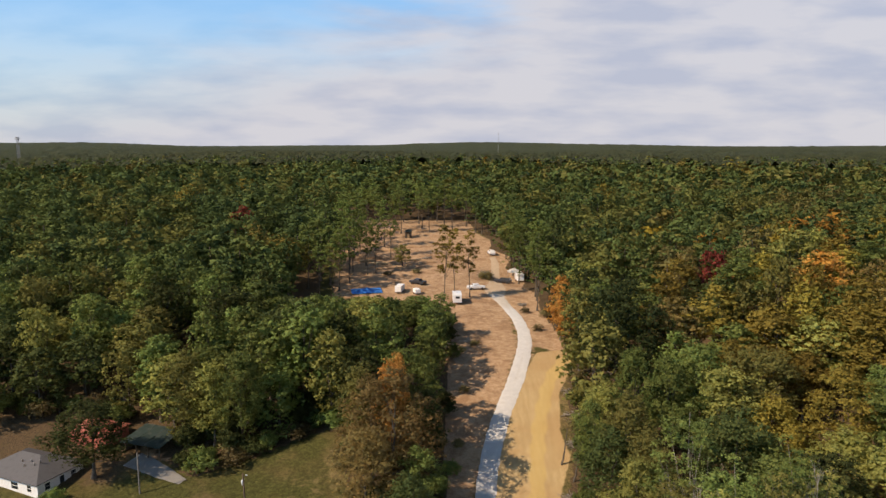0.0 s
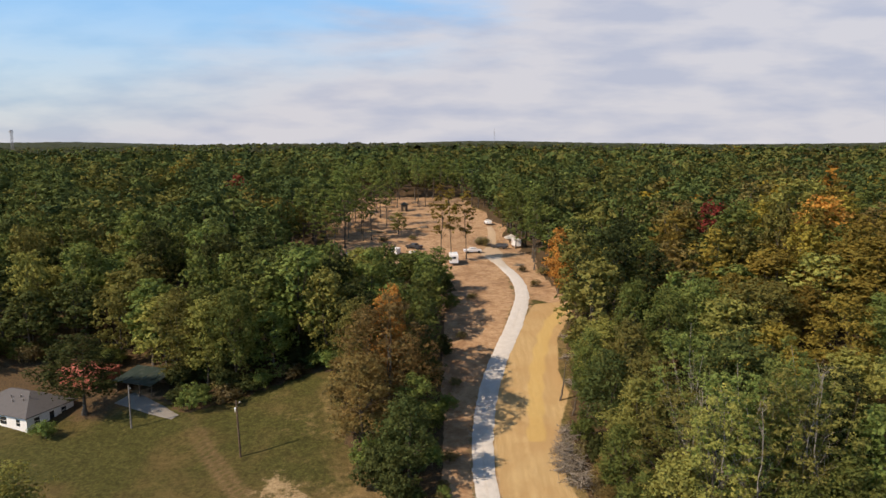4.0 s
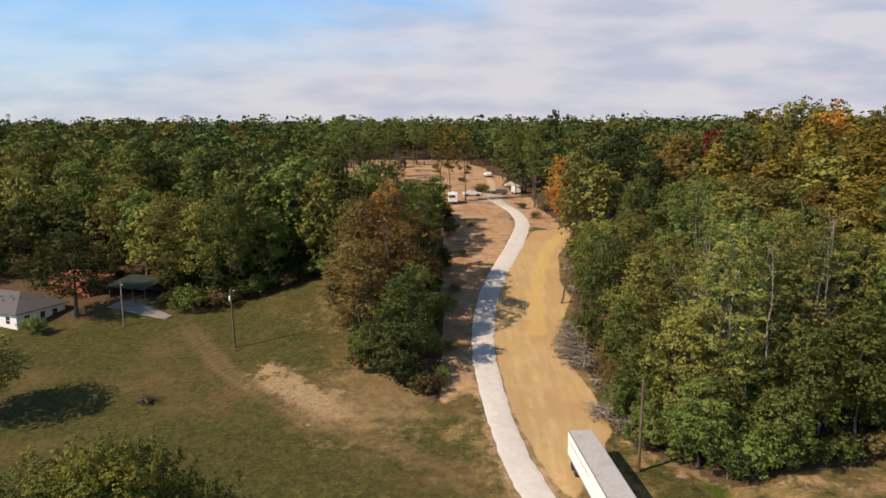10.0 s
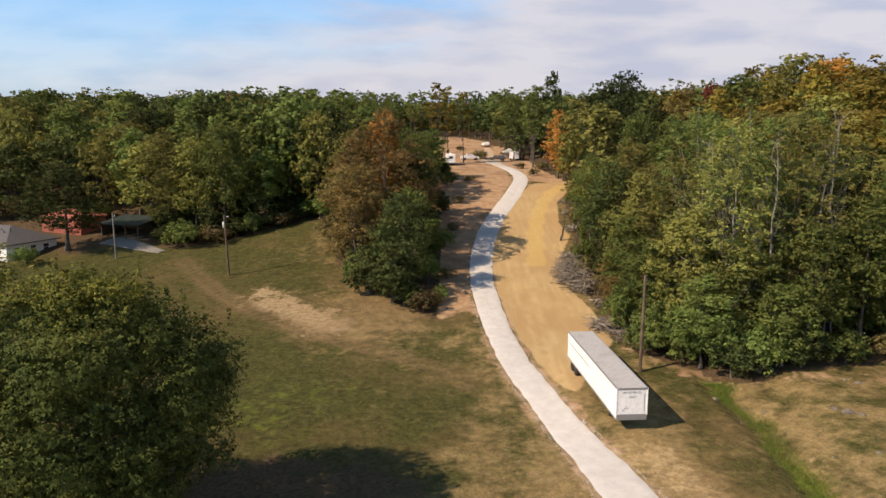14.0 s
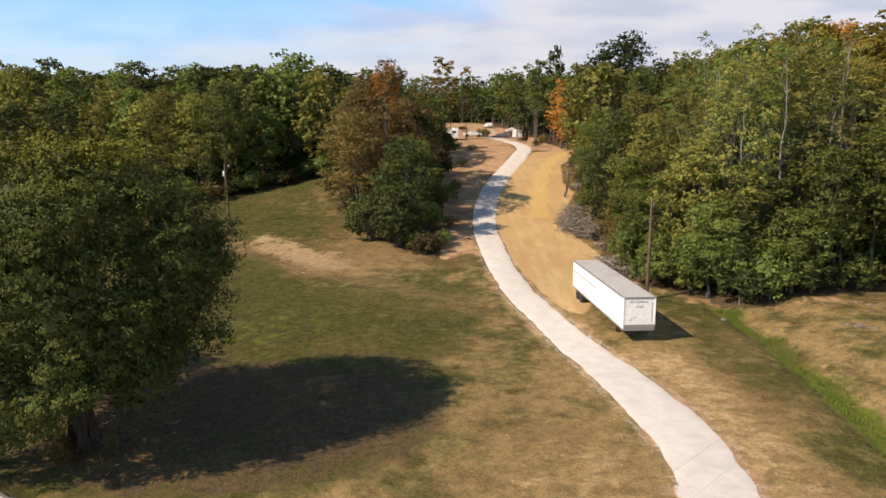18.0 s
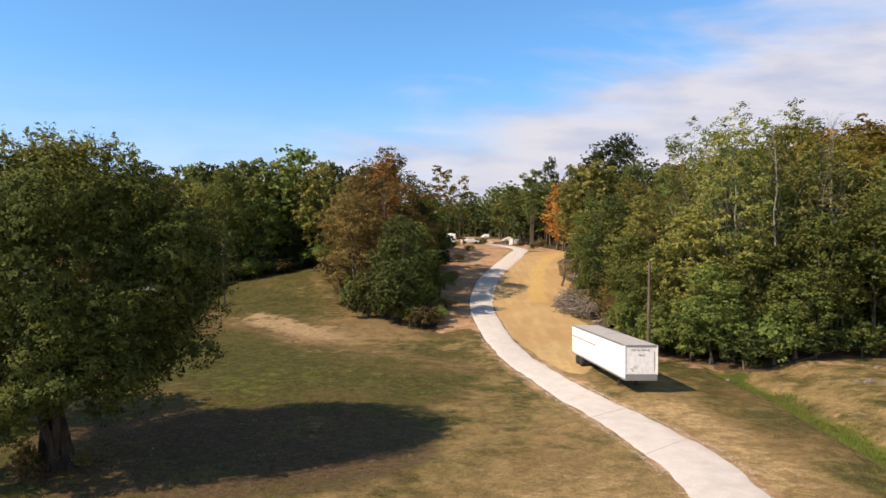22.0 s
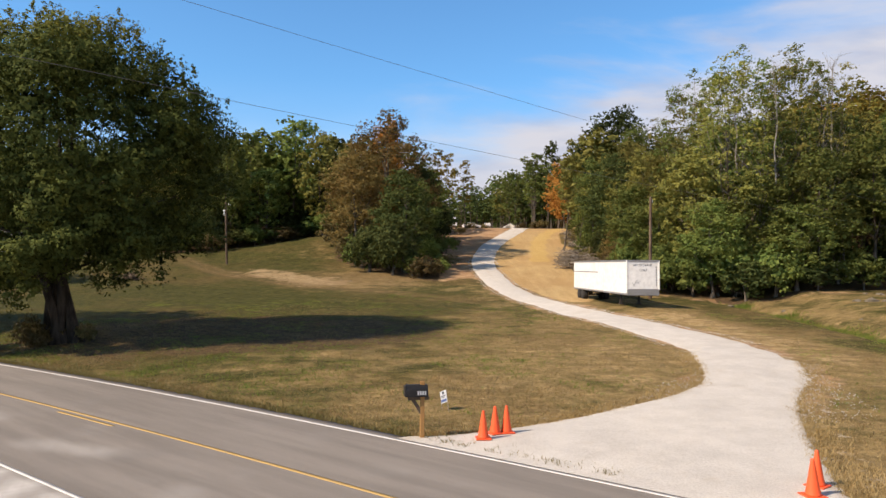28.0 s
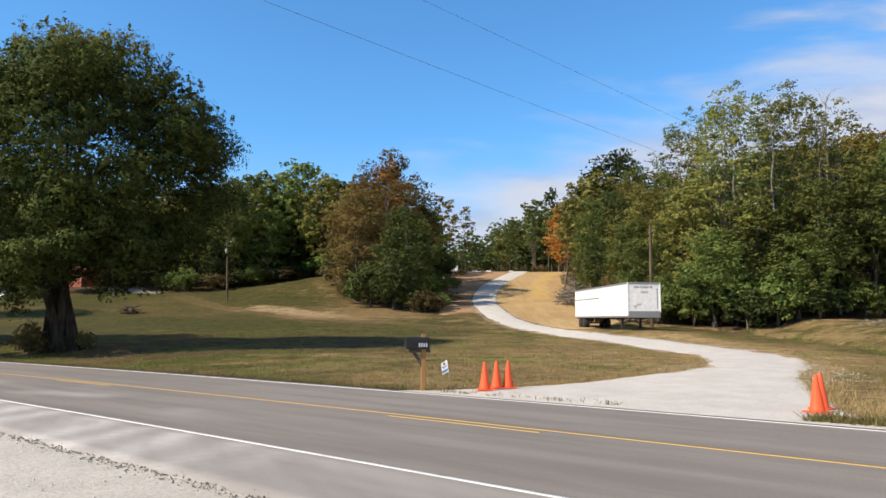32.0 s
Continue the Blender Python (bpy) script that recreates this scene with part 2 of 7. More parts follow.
def ground_material():
    m = Mat("ground_cover", 0.95, 0, 0.1)
    soil, clay, litter_and_shade, lush, dry, scar = (m.attribute(n) for n in ("soil", "clay", "litter_and_shade", "lush", "dry", "scar"))
    fine, mid, broad = m.noise(7.0, 6, 0.7), m.noise(0.55, 6, 0.6), m.noise(0.075, 4, 0.55)
    blades = m.noise(22, 3, 0.7, stretch=(1, 0.5, 1))
    tufts = m.noise(2.4, 7, 0.72)
    green = m.mix(m.range(tufts, 0.35, 0.65), (0.042, 0.044, 0.013), (0.082, 0.077, 0.022))
    straw = m.mix(m.range(fine, 0.3, 0.7), (0.185, 0.130, 0.052), (0.300, 0.218, 0.102))
    ragged = m.math("ADD", dry, m.math("MULTIPLY", m.math("SUBTRACT", m.noise(0.32, 9, 0.72), 0.5), 1.9))
    c = m.mix(m.range(ragged, 0.30, 0.78), green, straw)
    c = m.mix(m.range(broad, 0.46, 0.68, 0, 0.5), c, (0.150, 0.098, 0.043))
    c = m.mix(m.range(tufts, 0.56, 0.70, 0, 0.55), c, (0.100, 0.080, 0.034))
    bare = m.math("ADD", dry, m.math("MULTIPLY", m.math("SUBTRACT", m.noise(0.5, 9, 0.78, stretch=(0.75, 1.2, 1)), 0.5), 2.2))
    c = m.mix(m.range(bare, 0.80, 1.10, 0, 0.8), c, m.mix(m.range(m.noise(1.8, 8, 0.75), 0.4, 0.6), (0.30, 0.205, 0.095), (0.45, 0.33, 0.175)))
    c = m.mix(m.range(m.math("ADD", lush, m.math("MULTIPLY", m.math("SUBTRACT", mid, 0.5), 0.9)), 0.4, 0.7), c, m.mix(m.range(tufts, 0.35, 0.65), (0.075, 0.095, 0.016), (0.125, 0.150, 0.022)))
    c = m.hue(c, 0.5, 1.0, m.range(m.noise(1.1, 9, 0.8), 0.34, 0.66, 0.70, 1.34))
    dirt = m.mix(m.range(m.noise(0.8, 7, 0.65), 0.3, 0.7), (0.31, 0.190, 0.105), (0.48, 0.325, 0.190))
    dirt = m.mix(m.range(m.noise(0.16, 7, 0.7), 0.46, 0.62, 0, 0.7), dirt, (0.24, 0.140, 0.075))
    dirt = m.mix(m.range(m.noise(1.3, 8, 0.8), 0.60, 0.72, 0, 0.7), dirt, (0.105, 0.068, 0.036))
    edge = m.math("ADD", soil, m.math("MULTIPLY", m.math("SUBTRACT", m.noise(0.5, 8, 0.7), 0.5), 1.1))
    c = m.mix(m.range(edge, 0.40, 0.62), c, dirt)
    worn_edge = m.math("ADD", scar, m.math("MULTIPLY", m.math("SUBTRACT", m.noise(0.42, 10, 0.78), 0.5), 2.3))
    c = m.mix(m.range(worn_edge, 0.44, 0.70, 0, 0.9), c, m.mix(m.range(m.noise(1.6, 7, 0.7), 0.35, 0.65), (0.26, 0.18, 0.092), (0.41, 0.305, 0.175)))
    c = m.mix(m.math("MULTIPLY", m.attribute("rut"), m.range(m.noise(0.7, 7, 0.7), 0.3, 0.6, 0.25, 0.9)), c, m.mix(m.range(fine, 0.35, 0.65), (0.12, 0.075, 0.035), (0.25, 0.17, 0.09)))
    spill = m.math("ADD", m.attribute("grit"), m.math("MULTIPLY", m.math("SUBTRACT", m.noise(1.3, 10, 0.8), 0.5), 1.9))
    c = m.mix(m.range(spill, 0.48, 0.72, 0, 0.92), c, m.mix(m.range(m.noise(18, 4, 0.7), 0.35, 0.65), (0.38, 0.33, 0.26), (0.58, 0.53, 0.45)))
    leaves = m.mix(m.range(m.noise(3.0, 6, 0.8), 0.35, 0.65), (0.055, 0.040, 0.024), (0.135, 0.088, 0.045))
    # Dark leaf litter; beside the great tree it also deepens the cast shadow.
    c = m.mix(m.range(m.math("ADD", litter_and_shade, m.math("MULTIPLY", m.math("SUBTRACT", mid, 0.5), 0.8)), 0.4, 0.65), c, leaves)
    tracks = m.noise(0.9, 5, 0.6, stretch=(1.6, 0.10, 1))
    sand = m.mix(m.range(tracks, 0.35, 0.68), (0.425, 0.295, 0.140), (0.49, 0.350, 0.172))
    sand = m.mix(m.range(m.noise(4, 6, 0.7), 0.58, 0.78, 0, 0.35), sand, (0.26, 0.17, 0.075))
    sand = m.mix(m.range(m.noise(0.07, 4, 0.6), 0.45, 0.62, 0, 0.6), sand, (0.39, 0.245, 0.110))
    sand = m.mix(m.range(m.attribute("graded"), 0.2, 0.8, 0, 0.5), sand, m.mix(m.range(fine, 0.3, 0.7), (0.50, 0.345, 0.105), (0.60, 0.43, 0.150)))
    sand = m.mix(m.math("MULTIPLY", m.attribute("wheels"), m.range(m.noise(0.5, 5, 0.6), 0.35, 0.6, 0.0, 0.5)), sand, (0.58, 0.43, 0.22))
    c = m.mix(m.range(m.math("ADD", clay, m.math("MULTIPLY", m.math("SUBTRACT", mid, 0.5), 0.35)), 0.42, 0.58), c, sand)
    c = m.hue(c, 0.5, 1.0, m.range(blades, 0.25, 0.75, 0.68, 1.32))
    m.colour(c).bump(m.math("ADD", fine, blades), 0.8, 0.06)
    return m.mat


GROUND = ground_material()


def gravel_material(name, light, mid_tone, earth):
    m = Mat(name, 0.95, 0, 0.15)
    stones = m.noise(26, 4, 0.75)
    c = m.mix(m.range(stones, 0.32, 0.62), mid_tone, light)
    c = m.mix(m.range(m.noise(0.55, 6, 0.65), 0.56, 0.78, 0, 0.4), c, earth)
    c = m.mix(m.range(m.attribute("worn"), 0.3, 1.0, 0, 0.55), c, earth)
    c = m.hue(c, 0.5, 1, m.range(m.noise(0.9, 8, 0.7), 0.3, 0.7, 0.90, 1.07))
    m.colour(c).bump(stones, 0.5, 0.04)
    return m.mat


GRAVEL = gravel_material("gravel_white", (0.61, 0.585, 0.545), (0.46, 0.435, 0.395), (0.43, 0.355, 0.255))
GRAVEL_GREY = gravel_material("gravel_grey", (0.26, 0.245, 0.22), (0.17, 0.155, 0.135), (0.16, 0.125, 0.085))
GRAVEL_TAN = gravel_material("gravel_tan", (0.52, 0.42, 0.31), (0.42, 0.32, 0.22), (0.44, 0.32, 0.20))
GRAVEL_DUST = gravel_material("gravel_dusty", (0.58, 0.55, 0.50), (0.41, 0.385, 0.34), (0.38, 0.335, 0.27))


def asphalt_material():
    m = Mat("asphalt_grey", 0.85, 0, 0.25)
    grit = m.noise(60, 3, 0.8)
    c = m.mix(m.range(grit, 0.3, 0.7), (0.170, 0.153, 0.136), (0.254, 0.230, 0.206))
    along = m.noise(0.5, 5, 0.6, vector=None, stretch=(1, 1, 1))
    c = m.mix(m.range(along, 0.5, 0.8, 0, 0.5), c, (0.25, 0.235, 0.22))
    swing = m.nodes.new("ShaderNodeMapping")
    swing.inputs["Rotation"].default_value = (0, 0, radians(-24))
    m.links.new(m.where, swing.inputs["Vector"])
    dust = m.math("MULTIPLY", m.attribute("dust"), m.range(m.noise(1.0, 3, 0.5, swing.outputs[0], (2.3, 0.35, 1)), 0.30, 0.66, 0.62, 1.0))
    run = m.nodes.new("ShaderNodeMapping")
    run.inputs["Rotation"].default_value = (0, 0, radians(38.5))
    m.links.new(m.where, run.inputs["Vector"])
    c = m.hue(c, 0.5, 1.0, m.range(m.noise(1.0, 6, 0.65, run.outputs[0], (0.12, 1.3, 1)), 0.3, 0.7, 0.86, 1.16))
    c = m.mix(dust, c, (0.56, 0.545, 0.52))
    c = m.mix(m.range(m.noise(0.25, 3), 0.55, 0.75, 0, 0.25), c, (0.11, 0.102, 0.097))
    m.colour(c).bump(grit, 0.25, 0.01)
    return m.mat


ASPHALT = asphalt_material()
LINE_WHITE = worn("road_paint_white", (0.60, 0.59, 0.565), (0.30, 0.29, 0.28), 0.7, 0, 0.6, 2.5, 30)
LINE_YELLOW = worn("road_paint_yellow", (0.44, 0.29, 0.10), (0.28, 0.23, 0.15), 0.7, 0, 0.5, 2.5, 30)
WHITE = worn("trailer_white", (0.78, 0.78, 0.76), (0.55, 0.50, 0.43), 0.45, 0, 0.25, 0.7, 5)
ROOF_GREY = worn("trailer_roof", (0.42, 0.41, 0.39), (0.30, 0.28, 0.25), 0.6, 0, 0.5, 0.6, 6)
STEEL_DARK = worn("dark_steel", (0.045, 0.042, 0.040), (0.13, 0.075, 0.045), 0.6, 0.2, 0.5, 2, 20)
STEEL_GREY = worn("galvanised", (0.30, 0.30, 0.30), (0.18, 0.17, 0.16), 0.5, 0.5, 0.4, 2, 15)
RUBBER = worn("rubber", (0.028, 0.027, 0.026), (0.11, 0.095, 0.08), 0.85, 0, 0.5, 3, 30)
INK = worn("lettering_dark", (0.05, 0.055, 0.07), (0.3, 0.3, 0.3), 0.6, 0, 0.3, 4, 20)
POLE = bark("pole_timber", (0.075, 0.052, 0.038), (0.16, 0.115, 0.08))
POLE_GREY = bark("pole_timber_grey", (0.13, 0.12, 0.105), (0.25, 0.235, 0.21))
CONE = worn("cone_orange", (0.86, 0.115, 0.035), (0.55, 0.13, 0.07), 0.5, 0, 0.25, 4, 20)
MAIL_BLACK = worn("mailbox_black", (0.018, 0.018, 0.019), (0.07, 0.065, 0.06), 0.4, 0, 0.3, 4, 20)
TIMBER = worn("post_timber", (0.34, 0.185, 0.065), (0.19, 0.11, 0.05), 0.75, 0, 0.4, 4, 25)
SIGN_WHITE = worn("sign_white", (0.50, 0.52, 0.55), (0.5, 0.5, 0.5), 0.5, 0, 0.2, 4, 20)
SIGN_BLUE = worn("sign_blue", (0.07, 0.11, 0.27), (0.2, 0.2, 0.3), 0.5, 0, 0.2, 4, 20)
STONE = worn("field_stone", (0.165, 0.140, 0.105), (0.10, 0.09, 0.065), 0.9, 0, 0.7, 2.5, 14)
HOUSE_WALL = worn("house_siding", (0.70, 0.69, 0.66), (0.5, 0.47, 0.42), 0.6, 0, 0.25, 0.6, 6)
SHINGLE = worn("shingle_grey", (0.105, 0.100, 0.100), (0.065, 0.062, 0.062), 0.9, 0, 0.5, 1.5, 14)
CONCRETE = worn("foundation", (0.36, 0.34, 0.31), (0.2, 0.18, 0.16), 0.9, 0, 0.5, 1, 10)
RED_METAL = worn("red_siding", (0.33, 0.105, 0.070), (0.22, 0.07, 0.05), 0.6, 0, 0.4, 0.8, 8)
SHED_ROOF = worn("shed_roof_green", (0.035, 0.052, 0.045), (0.13, 0.13, 0.12), 0.5, 0.2, 0.6, 0.8, 8)
SHED_WOOD = worn("shed_timber", (0.10, 0.075, 0.052), (0.05, 0.04, 0.03), 0.9, 0, 0.5, 1.5, 15)
DARK_GLASS = worn("dark_window", (0.025, 0.03, 0.035), (0.05, 0.05, 0.05), 0.12, 0, 0.2, 2, 8, 0.6)
CAR_WHITE = worn("car_white", (0.76, 0.76, 0.75), (0.5, 0.46, 0.4), 0.3, 0, 0.2, 1, 8, 0.5)
CAR_DARK = worn("car_dark", (0.03, 0.03, 0.034), (0.12, 0.10, 0.08), 0.35, 0, 0.3, 1, 8, 0.5)
CANVAS = worn("canvas_white", (0.76, 0.75, 0.72), (0.5, 0.47, 0.42), 0.8, 0, 0.25, 1, 10)
TARP = worn("tarp_blue", (0.035, 0.17, 0.50), (0.05, 0.10, 0.25), 0.45, 0, 0.4, 0.8, 5)
LUMBER = worn("lumber", (0.42, 0.31, 0.17), (0.25, 0.19, 0.12), 0.85, 0, 0.4, 2, 15)
DEAD_WOOD = bark("dead_wood", (0.115, 0.095, 0.075), (0.33, 0.285, 0.225))
LAMP_GLASS = worn("lamp_glass", (0.62, 0.64, 0.62), (0.4, 0.4, 0.4), 0.3, 0, 0.2, 4, 10, 0.5)
WIRE = worn("wire_grey", (0.11, 0.11, 0.11), (0.07, 0.07, 0.07), 0.6, 0, 0.2, 1, 5)


# ---- mesh helpers ----
def part(name, bm, material=None, parent=None, label=""):
    """Links a bmesh (or a mesh) as one object, under a thing or a part."""
    if isinstance(bm, bmesh.types.BMesh):
        mesh = bpy.data.meshes.new(name)
        bm.to_mesh(mesh)
        bm.free()
    else:
        mesh = bm
    if material and not mesh.materials:
        mesh.materials.append(material)
    ob = new(name, mesh)
    if parent is not None:
        ob.parent = parent
    if label:
        ob["label"] = label
    return ob


def thing(name, x, y, z, rz=0.0, label="", category="", group="", kind=""):
    ob = new(name)
    ob.empty_display_size = 0.2
    ob.matrix_world = pose(x, y, z, 0, 0, rz)
    return tagged(ob, label, category, group, kind)


def raw(name, verts, faces, material=None, smooth=False, floats=(), normals=None):
    """A mesh from arrays; faces all have the same number of corners. floats: (name, values) for each corner point."""
    verts, faces = np.asarray(verts, np.float32), np.asarray(faces, np.int32)
    mesh = bpy.data.meshes.new(name)
    n, k = faces.shape
    mesh.vertices.add(len(verts))
    mesh.vertices.foreach_set("co", verts.ravel())
    mesh.loops.add(n * k)
    mesh.loops.foreach_set("vertex_index", faces.ravel())
    mesh.polygons.add(n)
    mesh.polygons.foreach_set("loop_start", np.arange(0, n * k, k, dtype=np.int32))
    if smooth:
        mesh.polygons.foreach_set("use_smooth", np.ones(n, bool))
    if normals is not None:
        mesh.update(calc_edges=True)
        mesh.polygons.foreach_set("use_smooth", np.ones(n, bool))
        mesh.normals_split_custom_set_from_vertices(normals)
    for key, values in floats:
        mesh.attributes.new(key, "FLOAT", "POINT").data.foreach_set("value", np.asarray(values, np.float32))
    mesh.update(calc_edges=True)
    if material:
        mesh.materials.append(material)
    return mesh


def box(bm, x0, y0, z0, x1, y1, z1, bevel=0.0, m=None):
    """A box between two corners, its edges rounded."""
    made = bmesh.ops.create_cube(bm, size=1.0)["verts"]
    bmesh.ops.scale(bm, vec=(x1 - x0, y1 - y0, z1 - z0), verts=made)
    bmesh.ops.translate(bm, vec=((x0 + x1) / 2, (y0 + y1) / 2, (z0 + z1) / 2), verts=made)
    if bevel:
        edges = list({e for v in made for e in v.link_edges})
        made = list({v for f in bmesh.ops.bevel(bm, geom=edges, offset=bevel, segments=2, affect="EDGES", profile=0.5)["faces"] for v in f.verts})
    if m is not None:
        bmesh.ops.transform(bm, matrix=m, verts=list(bm.verts))
    return bm


def boxes(*rows, bevel=0.0):
    bm = bmesh.new()
    for row in rows:
        box(bm, *row, bevel=bevel)
    return bm


def lathe(bm, profile, sides=20, x=0.0, y=0.0):
    """A turned shape from (radius, height) pairs."""
    rings = []
    for r, z in profile:
        rings.append([bm.verts.new((x + r * math.cos(a), y + r * math.sin(a), z)) for a in (2 * math.pi * k / sides for k in range(sides))])
    for a, b in zip(rings, rings[1:]):
        for k in range(sides):
            bm.faces.new((a[k], a[(k + 1) % sides], b[(k + 1) % sides], b[k]))
    bm.faces.new(rings[0][::-1]), bm.faces.new(rings[-1])
    for f in bm.faces:
        f.smooth = len(f.verts) == 4
    return bm


def tubes(lines, sides=5):
    """Tapered tubes: each line is a list of (x, y, z, radius). Gives vertices and four-cornered faces."""
    verts, faces, start = [], [], 0
    ring = np.arange(sides) * 2 * np.pi / sides
    for line in lines:
        p = np.asarray(line, float)
        along = np.gradient(p[:, :3], axis=0)
        along /= np.linalg.norm(along, axis=1, keepdims=True) + 1e-9
        aid = np.where(np.abs(along[:, 2:3]) > 0.9, [[1.0, 0, 0]], [[0, 0, 1.0]])
        u = np.cross(along, aid)
        u /= np.linalg.norm(u, axis=1, keepdims=True) + 1e-9
        v = np.cross(along, u)
        verts.append((p[:, None, :3] + p[:, None, 3:4] * (np.cos(ring)[None, :, None] * u[:, None] + np.sin(ring)[None, :, None] * v[:, None])).reshape(-1, 3))
        i = np.arange(len(p) - 1)[:, None] * sides
        k = np.arange(sides)[None]
        q = np.stack([i + k, i + (k + 1) % sides, i + sides + (k + 1) % sides, i + sides + k], -1).reshape(-1, 4)
        faces.append(q + start)
        start += len(p) * sides
    return np.concatenate(verts), np.concatenate(faces)


# ---- the lie of the land ----
def smooth(a, b, x):
    u = np.clip((np.asarray(x, float) - a) / (b - a), 0, 1)
    return u * u * (3 - 2 * u)


SLOPE = np.array([(-600, 0), (16, 0), (28, 0.25), (40, 0.5), (52, 0.95), (63, 1.5), (76, 2.55), (86, 3.9), (99, 5.5), (125, 10.0), (150, 14.0), (163, 14.8),
                  (195, 17.0), (254, 21.2), (293, 23.8), (400, 27), (6000, 27)], float)
_y = np.arange(-600, 6001, 1.0)
_z = np.interp(_y, SLOPE[:, 0], SLOPE[:, 1])
for _ in range(3):
    _z = np.convolve(np.pad(_z, 3, "edge"), np.ones(7) / 7, "valid")


def ripple(x, y):
    return 0.06 * np.sin(0.31 * x + 1.7 * np.sin(0.13 * y)) * np.sin(0.27 * y + 1.3 * np.sin(0.17 * x)) + 0.03 * np.sin(1.1 * x + 0.7 * y) * np.sin(0.9 * y - 0.5 * x)


def road_across(x, y):
    """How far a place lies across the road's run, in metres; the far white line is at 12.0."""
    s = 0.782 * x - 0.623 * y + 4
    bend = np.where(s < -46, 0.0015 * 46**2 + 0.0015 * 92 * (-46 - s), 0.0015 * np.minimum(s, 0) ** 2)
    return 0.623 * x + 0.782 * y + bend


DITCH = np.array([(24.8, 64), (25.2, 60), (25.5, 51.5), (25.3, 45), (24.6, 38), (23.6, 30), (22.6, 24)])


def line_distance(x, y, line):
    x, y = np.asarray(x, float), np.asarray(y, float)
    best = np.full(np.broadcast(x, y).shape, 1e9)
    for a, b in zip(line[:-1], line[1:]):
        d = np.subtract(b, a)
        u = np.clip(((x - a[0]) * d[0] + (y - a[1]) * d[1]) / (d @ d), 0, 1)
        best = np.minimum(best, np.hypot(x - a[0] - u * d[0], y - a[1] - u * d[1]))
    return best


def ground_z(x, y):
    x, y = np.asarray(x, float), np.asarray(y, float)
    n = road_across(x, y)
    z = np.interp(y, _y, _z)
    z = z + 11 * smooth(32, 85, x) * smooth(58, 118, y) * (1 - smooth(150, 260, y))
    z = z + 0.9 * smooth(27.5, 33, x) * smooth(38, 52, y) * (1 - smooth(70, 100, y))
    z = z + 1.55 * np.exp(-(((x + 20.5) / 10.5) ** 2) - ((y - 118.5) / 13) ** 2)      # a knoll at the field's top corner
    z = z + 0.48 * np.exp(-(((x - 15.2) / 3.6) ** 2) - ((y - 53.5) / 6.5) ** 2)
    z = z - 2.1 * np.exp(-(((x - 17) / 13) ** 2) - ((y - 228) / 14) ** 2)
    z = z - 0.65 * (1 - smooth(0.4, 2.2, line_distance(x, y, DITCH)))
    z = z + ripple(x, y) * smooth(14, 20, n) * (1 - smooth(300, 500, y))
    far = smooth(380, 900, np.hypot(x, y))
    z = z + far * (6 * np.sin(x * 0.0021 + 1) * np.sin(y * 0.0017) + 4 * np.sin(x * 0.005 + y * 0.003))
    level = smooth(13.2, 20, n)
    return z * level - 0.05 * (1 - level)


def at_z(x, y):
    return float(ground_z(x, y))


def inside(x, y, ring):
    x, y = np.asarray(x, float), np.asarray(y, float)
    odd = np.zeros(np.broadcast(x, y).shape, bool)
    for (x0, y0), (x1, y1) in zip(ring, ring[1:] + ring[:1]):
        if y0 != y1:
            odd ^= ((y0 > y) != (y1 > y)) & (x < (x1 - x0) * (y - y0) / (y1 - y0) + x0)
    return odd


def soft_inside(x, y, ring, width):
    d = line_distance(x, y, [np.array(p, float) for p in ring + ring[:1]])
    return np.where(inside(x, y, ring), 0.5 + 0.5 * np.clip(d / width, 0, 1), 0.5 - 0.5 * np.clip(d / width, 0, 1))


# The driveway: middle line and half width, from the road to the clearing.
DRIVE = np.array([(9.2, 21.6, 1.0), (11.0, 24.8, 2.0), (12.4, 28.6, 2.1), (13.0, 33.0, 2.15), (13.0, 38.7, 2.4), (11.7, 44.5, 2.2), (10.4, 49.5, 1.95),
                  (9.2, 54.2, 1.85), (7.9, 60.5, 1.85), (6.3, 68, 1.85), (5.15, 77, 1.85), (4.6, 83.5, 1.85), (4.0, 91.3, 1.9), (4.0, 100.4, 2.0), (4.8, 110, 2.0),
                  (6.1, 118.4, 2.0), (8.2, 128.3, 2.0), (11.6, 140.7, 2.05), (14.0, 152, 2.05), (15.5, 162, 2.0), (15.9, 171, 1.9), (15.1, 181, 1.9), (12.4, 194, 1.8),
                  (11.2, 199, 2.2), (10.6, 204, 2.6)])
APRON_LEFT = np.array([(-1.0, 16.30), (0.6, 16.9), (3.2, 18.6), (6.4, 21.0), (8.6, 23.6), (9.9, 27.6), (10.7, 31.8)])
APRON_RIGHT = np.array([(7.2, 9.8), (7.05, 11.8), (7.5, 13.4), (8.6, 16.6), (10.0, 20.0), (12.4, 24.3), (14.6, 29.2)])
CLAY = [(7.4, 75), (8.6, 68), (10.2, 61.5), (11.6, 60.5), (13.2, 65), (15.6, 69.5), (17.6, 74), (17.0, 83.5), (15.4, 91), (16.4, 105), (19.4, 115), (18.6, 122), (20.2, 136), (25.6, 151), (24.0, 158), (17.6, 156), (13, 141), (9.5, 128), (7.6, 119),
        (6.0, 108), (5.6, 95), (6.4, 83)]
SOIL = [(-1.5, 80), (3.0, 84), (2.2, 95), (3.0, 108), (5, 119), (10, 140), (14, 160), (13, 185), (18, 160), (27, 152), (27, 170), (24, 190), (24, 225), (18, 262), (6, 300), (4, 345), (-58, 345),
        (-52, 260), (-42, 225), (-38, 200), (-10, 192), (-6, 170), (-5, 130), (-4, 100)]
